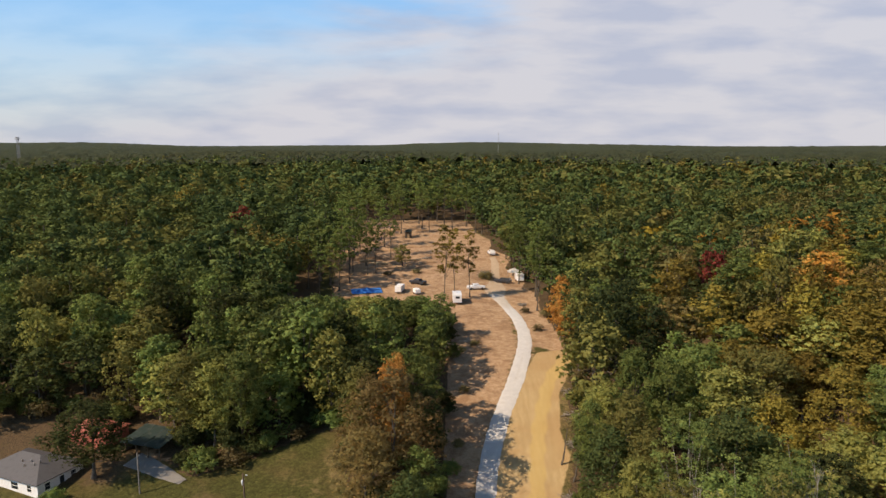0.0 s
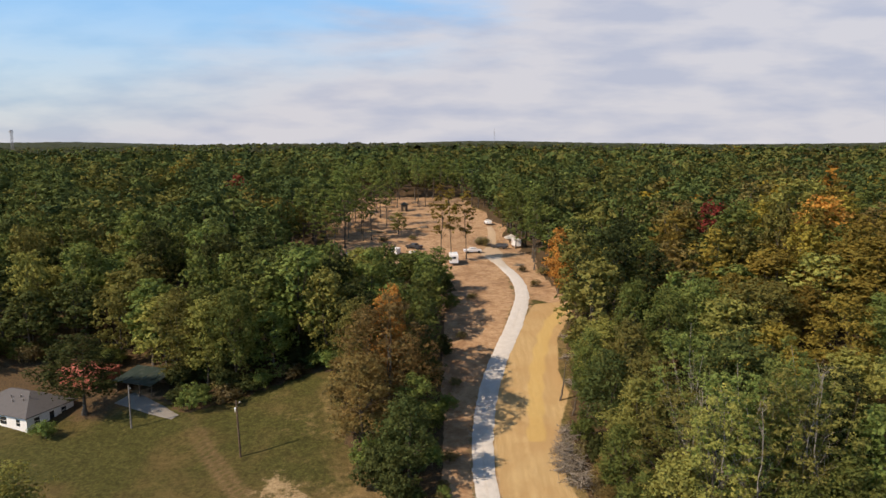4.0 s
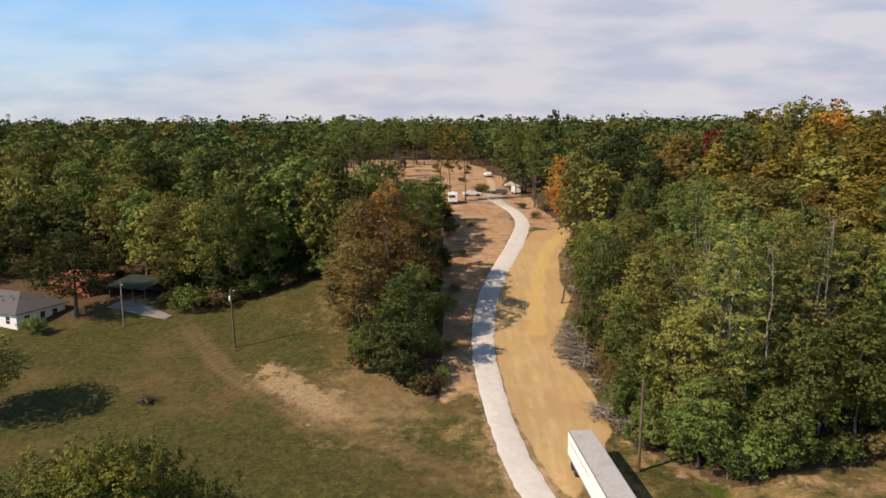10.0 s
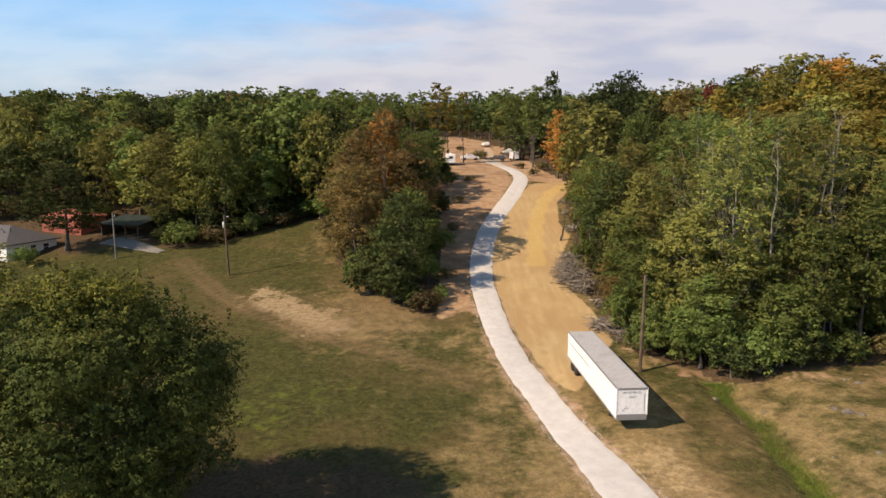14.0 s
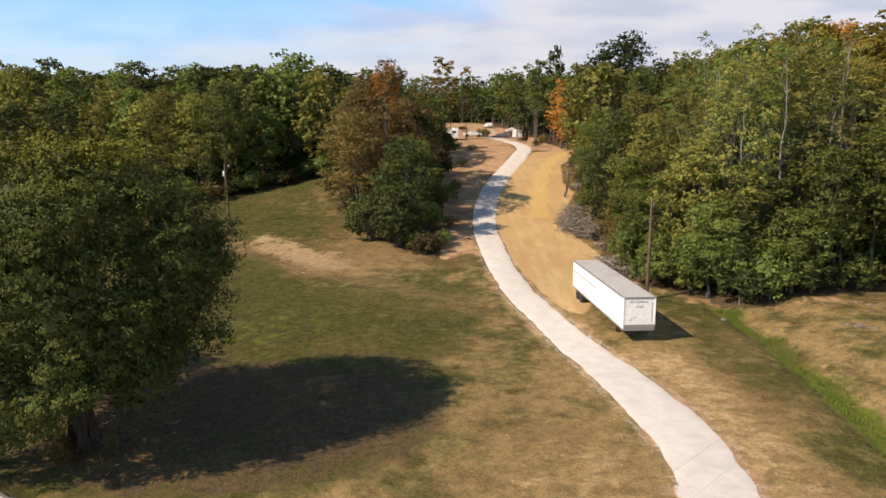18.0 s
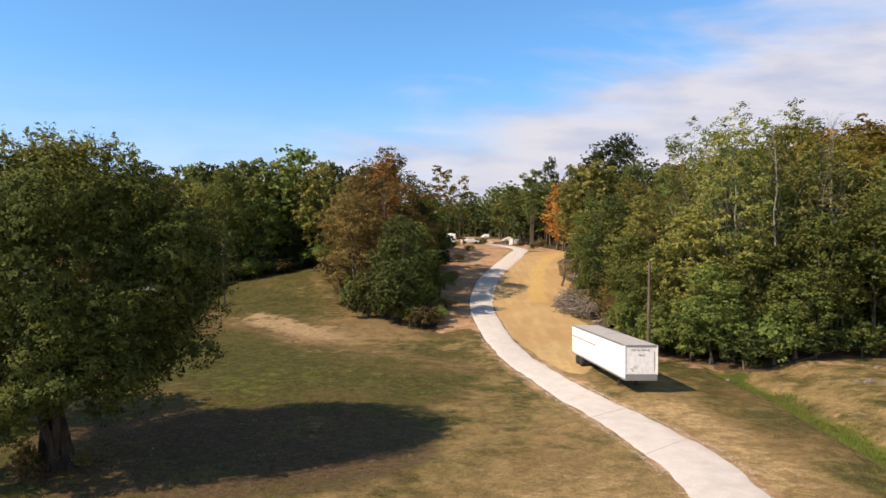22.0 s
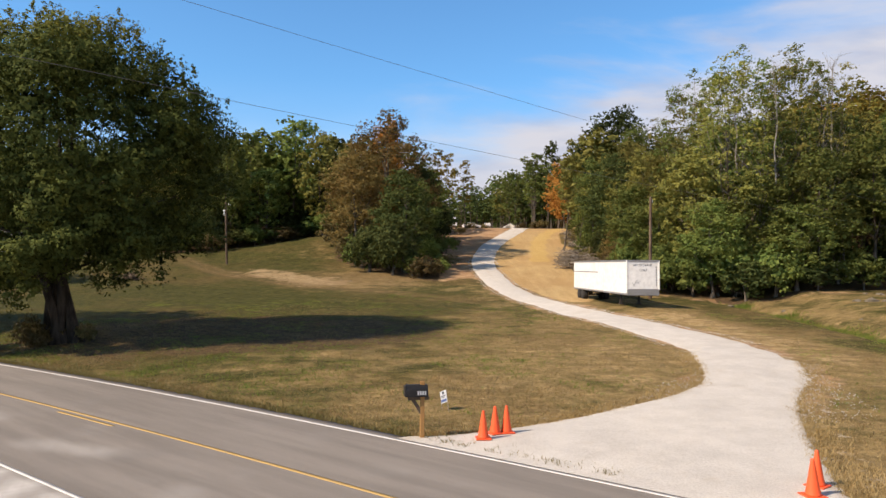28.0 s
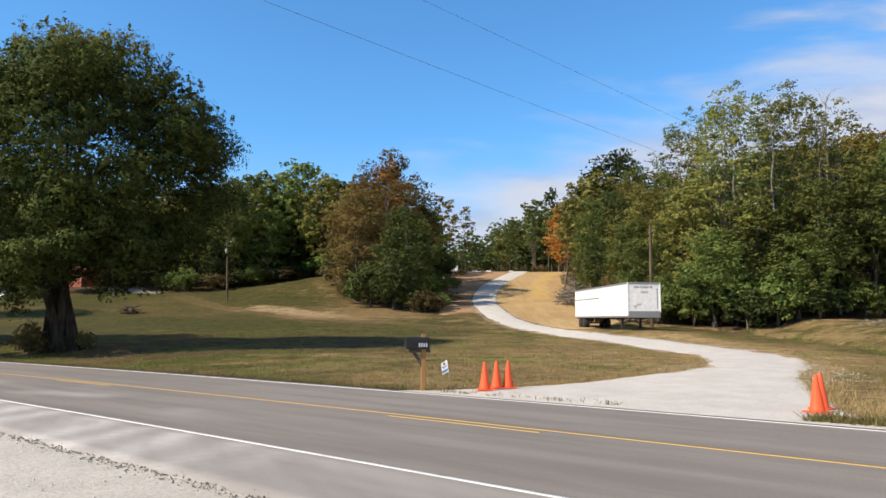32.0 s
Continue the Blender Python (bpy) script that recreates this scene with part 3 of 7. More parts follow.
SCAR = [(-27, 87), (-25, 90.5), (-22.5, 88.5), (-18, 85), (-13.5, 81), (-12.2, 77), (-13, 74.6), (-16, 75.4), (-20, 79), (-23.5, 83)]
CLEARED = [(-8, 184), (-36, 186), (-43, 205), (-46, 225), (-50, 262), (-58, 338), (2, 338), (8, 296), (12, 282), (11, 266), (18, 252), (15.5, 240), (21.5, 228), (19, 214), (23, 205), (22, 188), (24, 172), (26, 156), (22, 136), (20, 115), (17.5, 104), (17.5, 70), (-2, 80),
           (-2, 100), (-3, 150), (-5, 185)]
WOODS_FRONT = np.array([(-160, 118), (-95, 124), (-72, 124), (-58, 119), (-50, 111), (-44, 107.5), (-37, 112), (-30, 116.5), (-24, 119.5), (-20.5, 116), (-17, 100), (-11.5, 90.5), (-7, 85), (-2, 80), (17, 78), (19, 71), (22, 67.5), (27, 62.5),
                        (43, 66), (60, 69), (95, 66), (160, 60)])


def wooded(x, y):
    return (y > np.interp(x, WOODS_FRONT[:, 0], WOODS_FRONT[:, 1])) & ~inside(x, y, CLEARED)


def steps(*runs):
    out = [runs[0][0]]
    for a, b, step in runs:
        out += list(np.linspace(a, b, max(2, round(abs(b - a) / step) + 1))[1:])
    return np.array(out)


def sheet(xs, ys):
    gx, gy = np.meshgrid(xs, ys)
    n, m = len(xs), len(ys)
    i = (np.arange(m - 1)[:, None] * n + np.arange(n - 1)[None]).ravel()
    return gx.ravel(), gy.ravel(), np.stack([i, i + 1, i + n + 1, i + n], -1)


gx, gy, gf = sheet(steps((-5000, -1000, 500), (-1000, -200, 80), (-200, -90, 8), (-90, -45, 1.5), (-45, 45, 0.75), (45, 100, 1.5), (100, 200, 8), (200, 1000, 80), (1000, 5000, 500)),
                   steps((-1500, -100, 200), (-100, -8, 6), (-8, 112, 0.75), (112, 340, 1.5), (340, 500, 10), (500, 1200, 50), (1200, 5000, 400)))
forest = wooded(gx, gy).astype(float)
wide = np.hypot(gx, gy)
drive_d = line_distance(gx, gy, DRIVE[:, :2])
across = road_across(gx, gy)
soil = soft_inside(gx, gy, SOIL, 3.0)
scar = soft_inside(gx, gy, SCAR, 4.2) + 0.06
soil = np.maximum(soil, 0.52 * (1 - smooth(1.9, 4.2, drive_d)) * (gy > 18))
TRACK = [np.array(p) for p in ((-45, 108), (-39, 100), (-36.4, 96), (-30, 87.9), (-24.6, 82.7), (-17.2, 76.8), (-10.5, 72.4), (-4.8, 68.4), (-0.6, 66), (4, 60))]
rut = np.abs(line_distance(gx, gy, TRACK) - 0.75)
rut = (1 - smooth(0.15, 0.75, rut)) * smooth(-47, -34, gx) * (1 - 0.75 * smooth(-8, 2, gx))
rut = np.maximum(rut, 0.55 * (1 - smooth(3, 9, np.hypot(gx + 9, (gy - 81) / 1.2))))
soil = np.maximum(soil, 0.75 * (1 - smooth(3, 9, np.hypot((gx + 50) / 1.4, gy - 117))))
soil = np.maximum(soil, 0.47 * (1 - smooth(0.8, 3.2, line_distance(gx, gy, [np.array(p) for p in ((19, 72), (22, 66), (34, 62), (60, 64))]))))
clay = soft_inside(gx, gy, CLAY, 1.2)
# The patch around (-12.5, 39.5) is litter plus painted shade along the great tree's shadow.
litter_and_shade = np.where(forest > 0, 0.85, 0.1) * (gy > 50) + 0.64 * (1 - smooth(7, 14, np.hypot((gx + 12.5) / 1.3, gy - 39.5))) + 0.6 * (1 - smooth(-60, -50, gx)) * smooth(101, 108, gy) * (gy < 160)
lush = (0.42 + 0.34 * (1 - smooth(40, 56, gy))) * (1 - smooth(0.6, 2.2, line_distance(gx, gy, DITCH))) + 0.42 * (1 - smooth(5, 15, np.hypot((gx + 17) / 1.6, (gy - 57)))) + 0.3 * (1 - smooth(2, 7, np.hypot(gx + 3, gy - 20)))
dry = 0.46 + 0.22 * smooth(-6, 8, gx) * (1 - smooth(60, 75, gy)) + 0.16 * (1 - smooth(14, 26, across)) * smooth(-12, -1, gx) - 0.10 * (1 - smooth(-16, -8, gx)) * (1 - smooth(26, 40, gy)) + 0.04 * smooth(86, 112, gy) * (gx < -8) - 0.25 * (1 - smooth(6, 20, np.hypot((gx + 17) / 1.6, gy - 57)))
dry = dry - 0.36 * (1 - smooth(-26, -8, gx)) * smooth(30, 50, gy)
dry = dry + 0.18 * (1 - smooth(3, 13, np.hypot((gx + 19) / 1.3, (gy - 107))))
dry = dry + 0.22 * (1 - smooth(5, 12, np.hypot((gx + 13) / 1.1, (gy - 83) / 1.2)))
dry = dry + 0.16 * (1 - smooth(2, 7, np.hypot((gx - 5.5), (gy - 31) / 1.8)))
dry = dry + 0.40 * (1 - smooth(0.8, 3.8, line_distance(gx, gy, [np.array(p) for p in ((14.5, 49), (17, 42), (16.8, 34), (18, 27), (22, 22))])))
dry = dry - 0.10 * smooth(26, 31, gx)
dry = dry - 0.30 * (1 - smooth(1.5, 5.0, line_distance(gx, gy, DITCH - [3.2, 0])))
STRIP = [np.array(p) for p in ((23.6, 151.5), (21.2, 147.5), (18.2, 139.4), (15.2, 126), (13.5, 114), (12.3, 100.5))]
graded = (1 - smooth(0.9, 1.7, line_distance(gx, gy, STRIP) + 0.25 * np.sin(0.9 * gy))) * (gy > 100)
wheels = (1 - smooth(0.12, 0.5, np.abs(line_distance(gx, gy, [np.array(p) for p in ((11.6, 62), (9.9, 78), (9.3, 90), (9.6, 102), (11.4, 116))]) - 0.9)))
grit = np.maximum(1 - smooth(0.2, 1.7, line_distance(gx, gy, APRON_LEFT)), 1 - smooth(0.2, 2.2, line_distance(gx, gy, APRON_RIGHT[2:])))
grit = 0.50 * np.maximum(grit, (1 - smooth(1.7, 3.5, drive_d)) * smooth(20, 28, gy) * (1 - smooth(60, 85, gy))) * (across > 12.8)
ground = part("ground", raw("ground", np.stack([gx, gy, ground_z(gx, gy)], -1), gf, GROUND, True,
                            (("soil", soil), ("clay", clay), ("litter_and_shade", litter_and_shade), ("lush", lush), ("dry", dry), ("scar", scar), ("rut", rut), ("grit", grit), ("graded", graded), ("wheels", wheels))), None)
tagged(ground, "patchy late-summer grass with bare tan soil and leaf litter", "ground", kind="structure")


# ---- the road ----
ALONG, ACROSS = Vector((0.782, -0.623)), Vector((0.623, 0.782))


def road_place(s, n):
    """A place s metres along the road and n across it, on the bent line."""
    t = s + 4
    bend = np.where(t < -46, 0.0015 * 46**2 + 0.0015 * 92 * (-46 - t), 0.0015 * np.minimum(t, 0) ** 2)
    return 0.782 * s + 0.623 * (n - bend), -0.623 * s + 0.782 * (n - bend)


def strip(name, s0, s1, n0, n1, z, step, material, cuts=1, rough=0.0, floats=None):
    """A flat band of the road with a thickness, its sides going down into the ground."""
    s, n = np.meshgrid(np.linspace(s0, s1, max(2, int((s1 - s0) / step) + 1)), np.linspace(n0, n1, cuts + 1), indexing="ij")
    n = n.copy()
    if rough:
        wob = np.random.default_rng(5).normal(0, rough, len(s))
        n[:, 0] += wob
        n[:, -1] += np.roll(wob, 7)
    n = np.concatenate([n[:, :1], n, n[:, -1:]], 1)
    s = np.concatenate([s[:, :1], s, s[:, -1:]], 1)
    h = np.full(s.shape, z)
    h[:, 0] = h[:, -1] = z - 0.14
    x, y = road_place(s, n)
    a, b = s.shape
    i = (np.arange(a - 1)[:, None] * b + np.arange(b - 1)[None]).ravel()
    data = [(k, f(s, n).ravel()) for k, f in floats or ()]
    return raw(name, np.stack([x.ravel(), y.ravel(), h.ravel()], -1), np.stack([i, i + b, i + b + 1, i + 1], -1), material, False, data)


def dust(s, n):
    sweep = 0.5 + 0.5 * np.sin(5.2 * (s + 0.62 * (n - 4.6)) + 1.7 * np.sin(0.83 * s) + 0.9 * np.sin(2.1 * s + 1))
    edge = (1 - smooth(5.3, 5.5, n)) * (0.24 + (0.12 + 0.58 * sweep**1.6) * (1 - smooth(-9.5, -4.5, s)))
    streak = 0.35 * (1 - smooth(0.1, 0.6, np.abs(n - 6.9 - 0.35 * np.sin(s * 0.8)))) * (1 - smooth(-13, -8, s)) * np.clip(np.sin(1.1 * s) + 0.4, 0, 1)
    return edge + streak


road = part("road", strip("road", -150, 90, 3.85, 12.35, 0.0, 0.2, ASPHALT, 30, 0.03, (("dust", dust),)))
tagged(road, "grey two-lane asphalt road dusted with gravel along its shoulder", "road", kind="structure")
for s0, s1, n0, n1, mat, name in ((-150, 90, 11.94, 12.05, LINE_WHITE, "edge_line"), (-150, 90, 5.44, 5.53, LINE_WHITE, "edge_line"), (-150, 90, 8.80, 8.91, LINE_YELLOW, "centre_line")):
    part(name, strip(name, s0, s1, n0, n1, 0.005, 0.6, mat), None, road, "worn white edge line" if "edge" in name else "worn yellow centre line")
for k in range(-12, 8):
    at = -7.9 + 12.2 * k
    part("centre_dash", strip("centre_dash", at, at + 2.9, 8.56, 8.67, 0.005, 0.6, LINE_YELLOW), None, road, "worn yellow dash of the centre line")

# Bare dusty gravel where the camera lands, on the near side of the road.
s, n = np.meshgrid(np.linspace(-60, 40, 260), np.linspace(-30, 3.9, 70), indexing="ij")
i = (np.arange(259)[:, None] * 70 + np.arange(69)[None]).ravel()
n = np.where(n < 3, n * (1 + 0.14 * np.sin(0.13 * s + 1) + 0.10 * np.sin(0.31 * s)) , n)
x, y = road_place(s, n + 0.12 * np.sin(3 * s) * (n > 3))
lot = part("gravel_lot", raw("gravel_lot", np.stack([x.ravel(), y.ravel(), (-0.018 - 0.012 * np.sin(1.3 * s) * np.sin(1.7 * n)).ravel()], -1),
                             np.stack([i, i + 70, i + 71, i + 1], -1), GRAVEL_DUST, True, (("worn", np.clip(0.45 + 0.35 * np.sin(0.23 * s + 1.9 * np.sin(0.17 * n)) + 0.25 * np.sin(0.61 * n + 1.4 * np.sin(0.37 * s + 0.8)), 0, 1).ravel()),)))
tagged(lot, "pale dusty gravel lot beside the road", "gravel lot", kind="structure")


# ---- the driveway ----
def ribbon(name, line, material, lift, step=0.5, cuts=8, seed=3):
    """A band along a line of (x, y, half width), laid on the land, with a ragged edge."""
    rng = np.random.default_rng(seed)
    d = np.r_[0, np.cumsum(np.hypot(*np.diff(line[:, :2], axis=0).T))]
    at = np.arange(0, d[-1], step)
    c = np.stack([np.interp(at, d, line[:, k]) for k in range(3)], -1)
    for _ in range(4):
        c[1:-1] = (c[:-2] + 2 * c[1:-1] + c[2:]) / 4
    way = np.gradient(c[:, :2], axis=0)
    way /= np.linalg.norm(way, axis=1, keepdims=True)
    side = np.stack([way[:, 1], -way[:, 0]], -1)
    u = np.linspace(-1, 1, cuts + 1)
    edge = rng.normal(0, 0.05, (len(at) + 2, 2))
    edge = 1 + (edge[:-2] + edge[1:-1] * 1.4 + edge[2:]) / 3
    wide = np.where(u[None] < 0, edge[:, :1], edge[:, 1:]) * u[None] * c[:, 2:3]
    xy = c[:, None, :2] + side[:, None] * wide[..., None]
    z = ground_z(xy[..., 0], xy[..., 1]) + lift * (1 - 0.9 * np.abs(u[None]) ** 3) - 0.02 * np.exp(-((np.abs(u[None]) - 0.45) / 0.12) ** 2) - np.where(np.abs(u[None]) > 0.99, 0.10, 0)
    n = cuts + 1
    i = (np.arange(len(at) - 1)[:, None] * n + np.arange(cuts)[None]).ravel()
    far_end = smooth(184, 200, c[:, 1])[:, None] * 1.4
    worn_mid = far_end + np.exp(-(u / 0.18) ** 2)[None] * (0.35 + 0.3 * np.sin(at * 0.11)[:, None]) * smooth(10, 30, at)[:, None]
    worn_mid = worn_mid + 0.9 * smooth(0.62, 1.0, np.abs(u))[None] * (0.6 + 0.4 * np.sin(0.7 * at + 2 * np.sin(0.31 * at)))[:, None]
    return raw(name, np.concatenate([xy, z[..., None]], -1).reshape(-1, 3), np.stack([i, i + n, i + n + 1, i + 1], -1), material, True, (("worn", worn_mid.ravel()),))


drive = part("driveway", ribbon("driveway", DRIVE, GRAVEL, 0.075))
tagged(part("dirt_track", ribbon("dirt_track", np.array([(11.6, 197.0, 2.2), (10.7, 203, 3.2), (10.4, 210, 4.2), (11.0, 219, 3.0), (11.5, 230, 1.8), (12.0, 244, 1.6), (11.4, 252, 1.2)]), GRAVEL_TAN, 0.05, 0.5, 8, 6)), "tan dirt track running on into the clearing", "track", kind="structure")
tagged(drive, "curving driveway of fresh white crushed stone", "driveway", kind="structure")

# The apron fans out to both sides where the driveway meets the road.



def apron_mesh():
    left, right = APRON_LEFT, APRON_RIGHT
    k = np.linspace(0, 6, 90)
    rng = np.random.default_rng(8)
    l, r = (np.stack([np.interp(k, range(7), side[:, j]) for j in (0, 1)], -1) for side in (left, right))
    for _ in range(40):
        l[1:-1], r[1:-1] = (l[:-2] + l[1:-1] * 2 + l[2:]) / 4, (r[:-2] + r[1:-1] * 2 + r[2:]) / 4
    l, r = l + rng.normal(0, 0.02, l.shape), r + rng.normal(0, 0.02, r.shape)
    u = np.linspace(0, 1, 61)[None, :, None]
    xy = l[:, None] * (1 - u) + r[:, None] * u
    across = road_across(xy[..., 0], xy[..., 1])
    xy = xy + (np.clip(12.07 - across, 0, None) + np.where(k < 0.04, np.minimum(12.07 - across.T, 0), 0).T)[..., None] * np.array([0.623, 0.782])
    across = road_across(xy[..., 0], xy[..., 1])
    rim = np.minimum(u[..., 0], 1 - u[..., 0])
    z = np.maximum(ground_z(xy[..., 0], xy[..., 1]), -0.02) + 0.05 * smooth(0.0, 0.05, rim) + 0.03 * smooth(0, 0.4, rim) + 0.003 * np.sin(2.3 * xy[..., 0]) * np.sin(1.9 * xy[..., 1]) - 0.05 * (rim < 0.005)
    z = z * smooth(12.3, 13.4, across) + (1 - smooth(12.3, 13.4, across)) * 0.012
    i = (np.arange(89)[:, None] * 61 + np.arange(60)[None]).ravel()
    return raw("driveway_apron", np.concatenate([xy, z[..., None]], -1).reshape(-1, 3), np.stack([i, i + 61, i + 62, i + 1], -1), GRAVEL, True, (("worn", np.clip(0.35 * np.sin(0.9 * xy[..., 0] + 1.3 * np.sin(0.5 * xy[..., 1])) * np.sin(0.7 * xy[..., 1] + 0.8) + 0.75 * (1 - smooth(0, 0.10, rim)) + 0.1, 0, 1).ravel()),))


tagged(part("driveway_apron", apron_mesh()), "wide fan of white gravel where the driveway meets the road", "driveway", kind="structure")


def stones(name, xy, z, size, rng, material):
    """Many small angular stones in one mesh."""
    base = np.array([(1, 0, 0), (-1, 0, 0), (0, 1, 0), (0, -1, 0), (0, 0, 0.8), (0, 0, -0.5)], float)
    tri = np.array([(0, 2, 4), (2, 1, 4), (1, 3, 4), (3, 0, 4), (2, 0, 5), (1, 2, 5), (3, 1, 5), (0, 3, 5)])
    n = len(xy)
    a = rng.uniform(0, 6.28, n)
    sc = size[:, None] * rng.uniform(0.6, 1.4, (n, 3))
    p = base[None] * sc[:, None] * rng.uniform(0.75, 1.25, (n, 6, 1))
    c, s = np.cos(a)[:, None], np.sin(a)[:, None]
    p = np.stack([p[..., 0] * c - p[..., 1] * s + xy[:, :1], p[..., 0] * s + p[..., 1] * c + xy[:, 1:], p[..., 2] + z[:, None]], -1)
    return raw(name, p.reshape(-1, 3), (tri[None] + 6 * np.arange(n)[:, None, None]).reshape(-1, 3), material)


rng = np.random.default_rng(21)
xs, ys = rng.uniform(-7, 6, 1500), rng.uniform(1.5, 12, 1500)
keep = (road_across(xs, ys) < 3.95) & (road_across(xs, ys) > 1.0)
pick = np.stack([xs, ys], -1)[keep]
s_, n_ = rng.uniform(-30, 12, 5200), 3.82 + rng.normal(0, 0.10, 5200)
ex, ey = road_place(s_, n_)
tagged(part("edge_grit", stones("edge_grit", np.stack([ex, ey], -1), np.full(len(ex), -0.008), rng.uniform(0.006, 0.017, len(ex)), rng, GRAVEL_GREY)), "dark loose grit along the asphalt's broken edge", "gravel", kind="stuff")
tagged(part("lot_stones", stones("lot_stones", pick, np.full(len(pick), -0.012), rng.uniform(0.004, 0.014, len(pick)), rng, GRAVEL_DUST)), "loose gravel stones scattered on the dusty lot", "gravel", kind="stuff")
k = rng.uniform(0, 1, 9000)
ax, ay = np.interp(k, [0, 0.3, 0.6, 1], [4.2, 8.3, 12, 12.8]), np.interp(k, [0, 0.3, 0.6, 1], [14.2, 20, 27, 36])
ax, ay = ax + rng.normal(0, 2.6, 9000) * np.interp(k, [0, 0.3, 1], [1.2, 1, 0.65]), ay + rng.normal(0, 1.8, 9000)
ok = (road_across(ax, ay) > 12.9) & (line_distance(ax, ay, DRIVE[:, :2]) < np.interp(ay, [16, 21, 25, 30], [4.2, 3.2, 2.2, 1.9]))
ax, ay = ax[ok], ay[ok]
tagged(part("drive_stones", stones("drive_stones", np.stack([ax, ay], -1), np.maximum(ground_z(ax, ay), 0) + 0.05, rng.uniform(0.008, 0.024, len(ax)), rng, GRAVEL)), "loose white crushed stones on the driveway's mouth", "gravel", kind="stuff")

# Stones spilled along both edges of the driveway.
k = rng.uniform(3.4, 13.5, 4200)
c3 = np.stack([np.interp(k, range(len(DRIVE)), DRIVE[:, j]) for j in range(3)], -1)
way = np.stack([np.interp(k + 0.05, range(len(DRIVE)), DRIVE[:, j]) for j in range(2)], -1) - c3[:, :2]
way /= np.linalg.norm(way, axis=1, keepdims=True)
off = (c3[:, 2] + rng.normal(0.02, 0.11, 4200)) * rng.choice([-1, 1], 4200)
exy = c3[:, :2] + np.stack([way[:, 1], -way[:, 0]], -1) * off[:, None]
tagged(part("edge_stones", stones("edge_stones", exy, ground_z(exy[:, 0], exy[:, 1]) + 0.012, rng.uniform(0.010, 0.030, 4200), rng, GRAVEL)), "white stones spilled along the driveway's edges", "gravel", kind="stuff")


# ---- trees ----
def leaf_sprays(rng, lobes, count, size, per=9, clump=0.42, rim=0.5, blur=0.10, thin=0.55, mass=(0.85, 0.30, 0.40), stray=0.10, lie=0.34):
    """Leaves in tufts on and just under the skin of egg-shaped lobes (x, y, z, rx, ry, rz): one bent-off triangle each.
    The normals follow tuft, lobe and crown, so that a crown shades as a mass. Gives points, faces and normals."""
    tufts = max(1, count // per)
    weight = lobes[:, 3] * lobes[:, 5]
    pick = rng.choice(len(lobes), tufts, p=weight / weight.sum())
    way = rng.normal(0, 1, (tufts, 3))
    way /= np.linalg.norm(way, axis=1, keepdims=True)
    low = (way[:, 2] < -0.2) & (rng.uniform(0, 1, tufts) < thin)
    way[low, 2] *= -1
    r = 1 - rim * rng.uniform(0, 1, tufts) ** 2.0 + np.abs(rng.normal(0, stray, tufts))
    mid = lobes[pick, :3] + way * lobes[pick, 3:] * r[:, None]
    big = (clump * rng.uniform(0.6, 1.4, tufts))[:, None, None]
    off = rng.normal(0, 0.5, (tufts, per, 3)) * [1, 1, 0.75]
    at = (mid[:, None] + off * big).reshape(-1, 3)
    n = len(at)
    lobe_way = np.repeat(way, per, 0)
    tuft_way = off.reshape(-1, 3)
    crown_way = at - [0, 0, np.average(lobes[:, 2], weights=weight)]
    crown_way = crown_way / (np.linalg.norm(crown_way, axis=1, keepdims=True) + 1e-9)
    soft = mass[0] * lobe_way + mass[1] * tuft_way + mass[2] * crown_way + rng.normal(0, blur, (n, 3)) + np.repeat(rng.normal(0, 0.22, (tufts, 3)), per, 0)
    soft /= np.linalg.norm(soft, axis=1, keepdims=True) + 1e-9
    face = soft + rng.normal(0, lie, (n, 3)) + [0, 0, 0.2]
    face /= np.linalg.norm(face, axis=1, keepdims=True) + 1e-9
    u = np.cross(face, rng.normal(0, 1, (n, 3)))
    u /= np.linalg.norm(u, axis=1, keepdims=True) + 1e-9
    v = np.cross(face, u)
    s = (size * rng.uniform(0.55, 1.4, n))[:, None]
    p = np.stack([at + u * s * 1.05, at - u * s * 0.65 + v * s * 0.62, at - u * s * 0.65 - v * s * 0.62], 1)
    return p.reshape(-1, 3), np.arange(3 * n).reshape(-1, 3), np.repeat(soft, 3, 0)


def clumps(rng, lobes, each, low=0.26, high=0.46):
    """Smaller tufted clumps set about the upper and outer skin of each lobe of a crown."""
    n = len(lobes) * each
    big = np.repeat(lobes, each, 0)
    way = rng.normal(0, 1, (n, 3)) + [0, 0, 0.25]
    way /= np.linalg.norm(way, axis=1, keepdims=True)
    r = (rng.uniform(low, high, n) * np.minimum(big[:, 3], big[:, 5] * 1.4))[:, None]
    at = big[:, :3] + way * (big[:, 3:] - 0.5 * r) * rng.uniform(0.82, 1.08, n)[:, None]
    return np.concatenate([at, r * rng.uniform(0.9, 1.4, (n, 1)), r * rng.uniform(0.9, 1.4, (n, 1)), r * rng.uniform(0.6, 0.95, (n, 1))], 1)


def with_heart(rng, made, lobes, count, size):
    """Adds the leaves deep within a crown, which keep light from passing through it."""
    inner = lobes.copy()
    inner[:, 3:] *= 0.68
    v, f, soft = leaf_sprays(rng, inner, count, size, 4, size, 0.9, 0.3, 0.0)
    return np.concatenate([made[0], v]), np.concatenate([made[1], f + len(made[0])]), np.concatenate([made[2], soft])


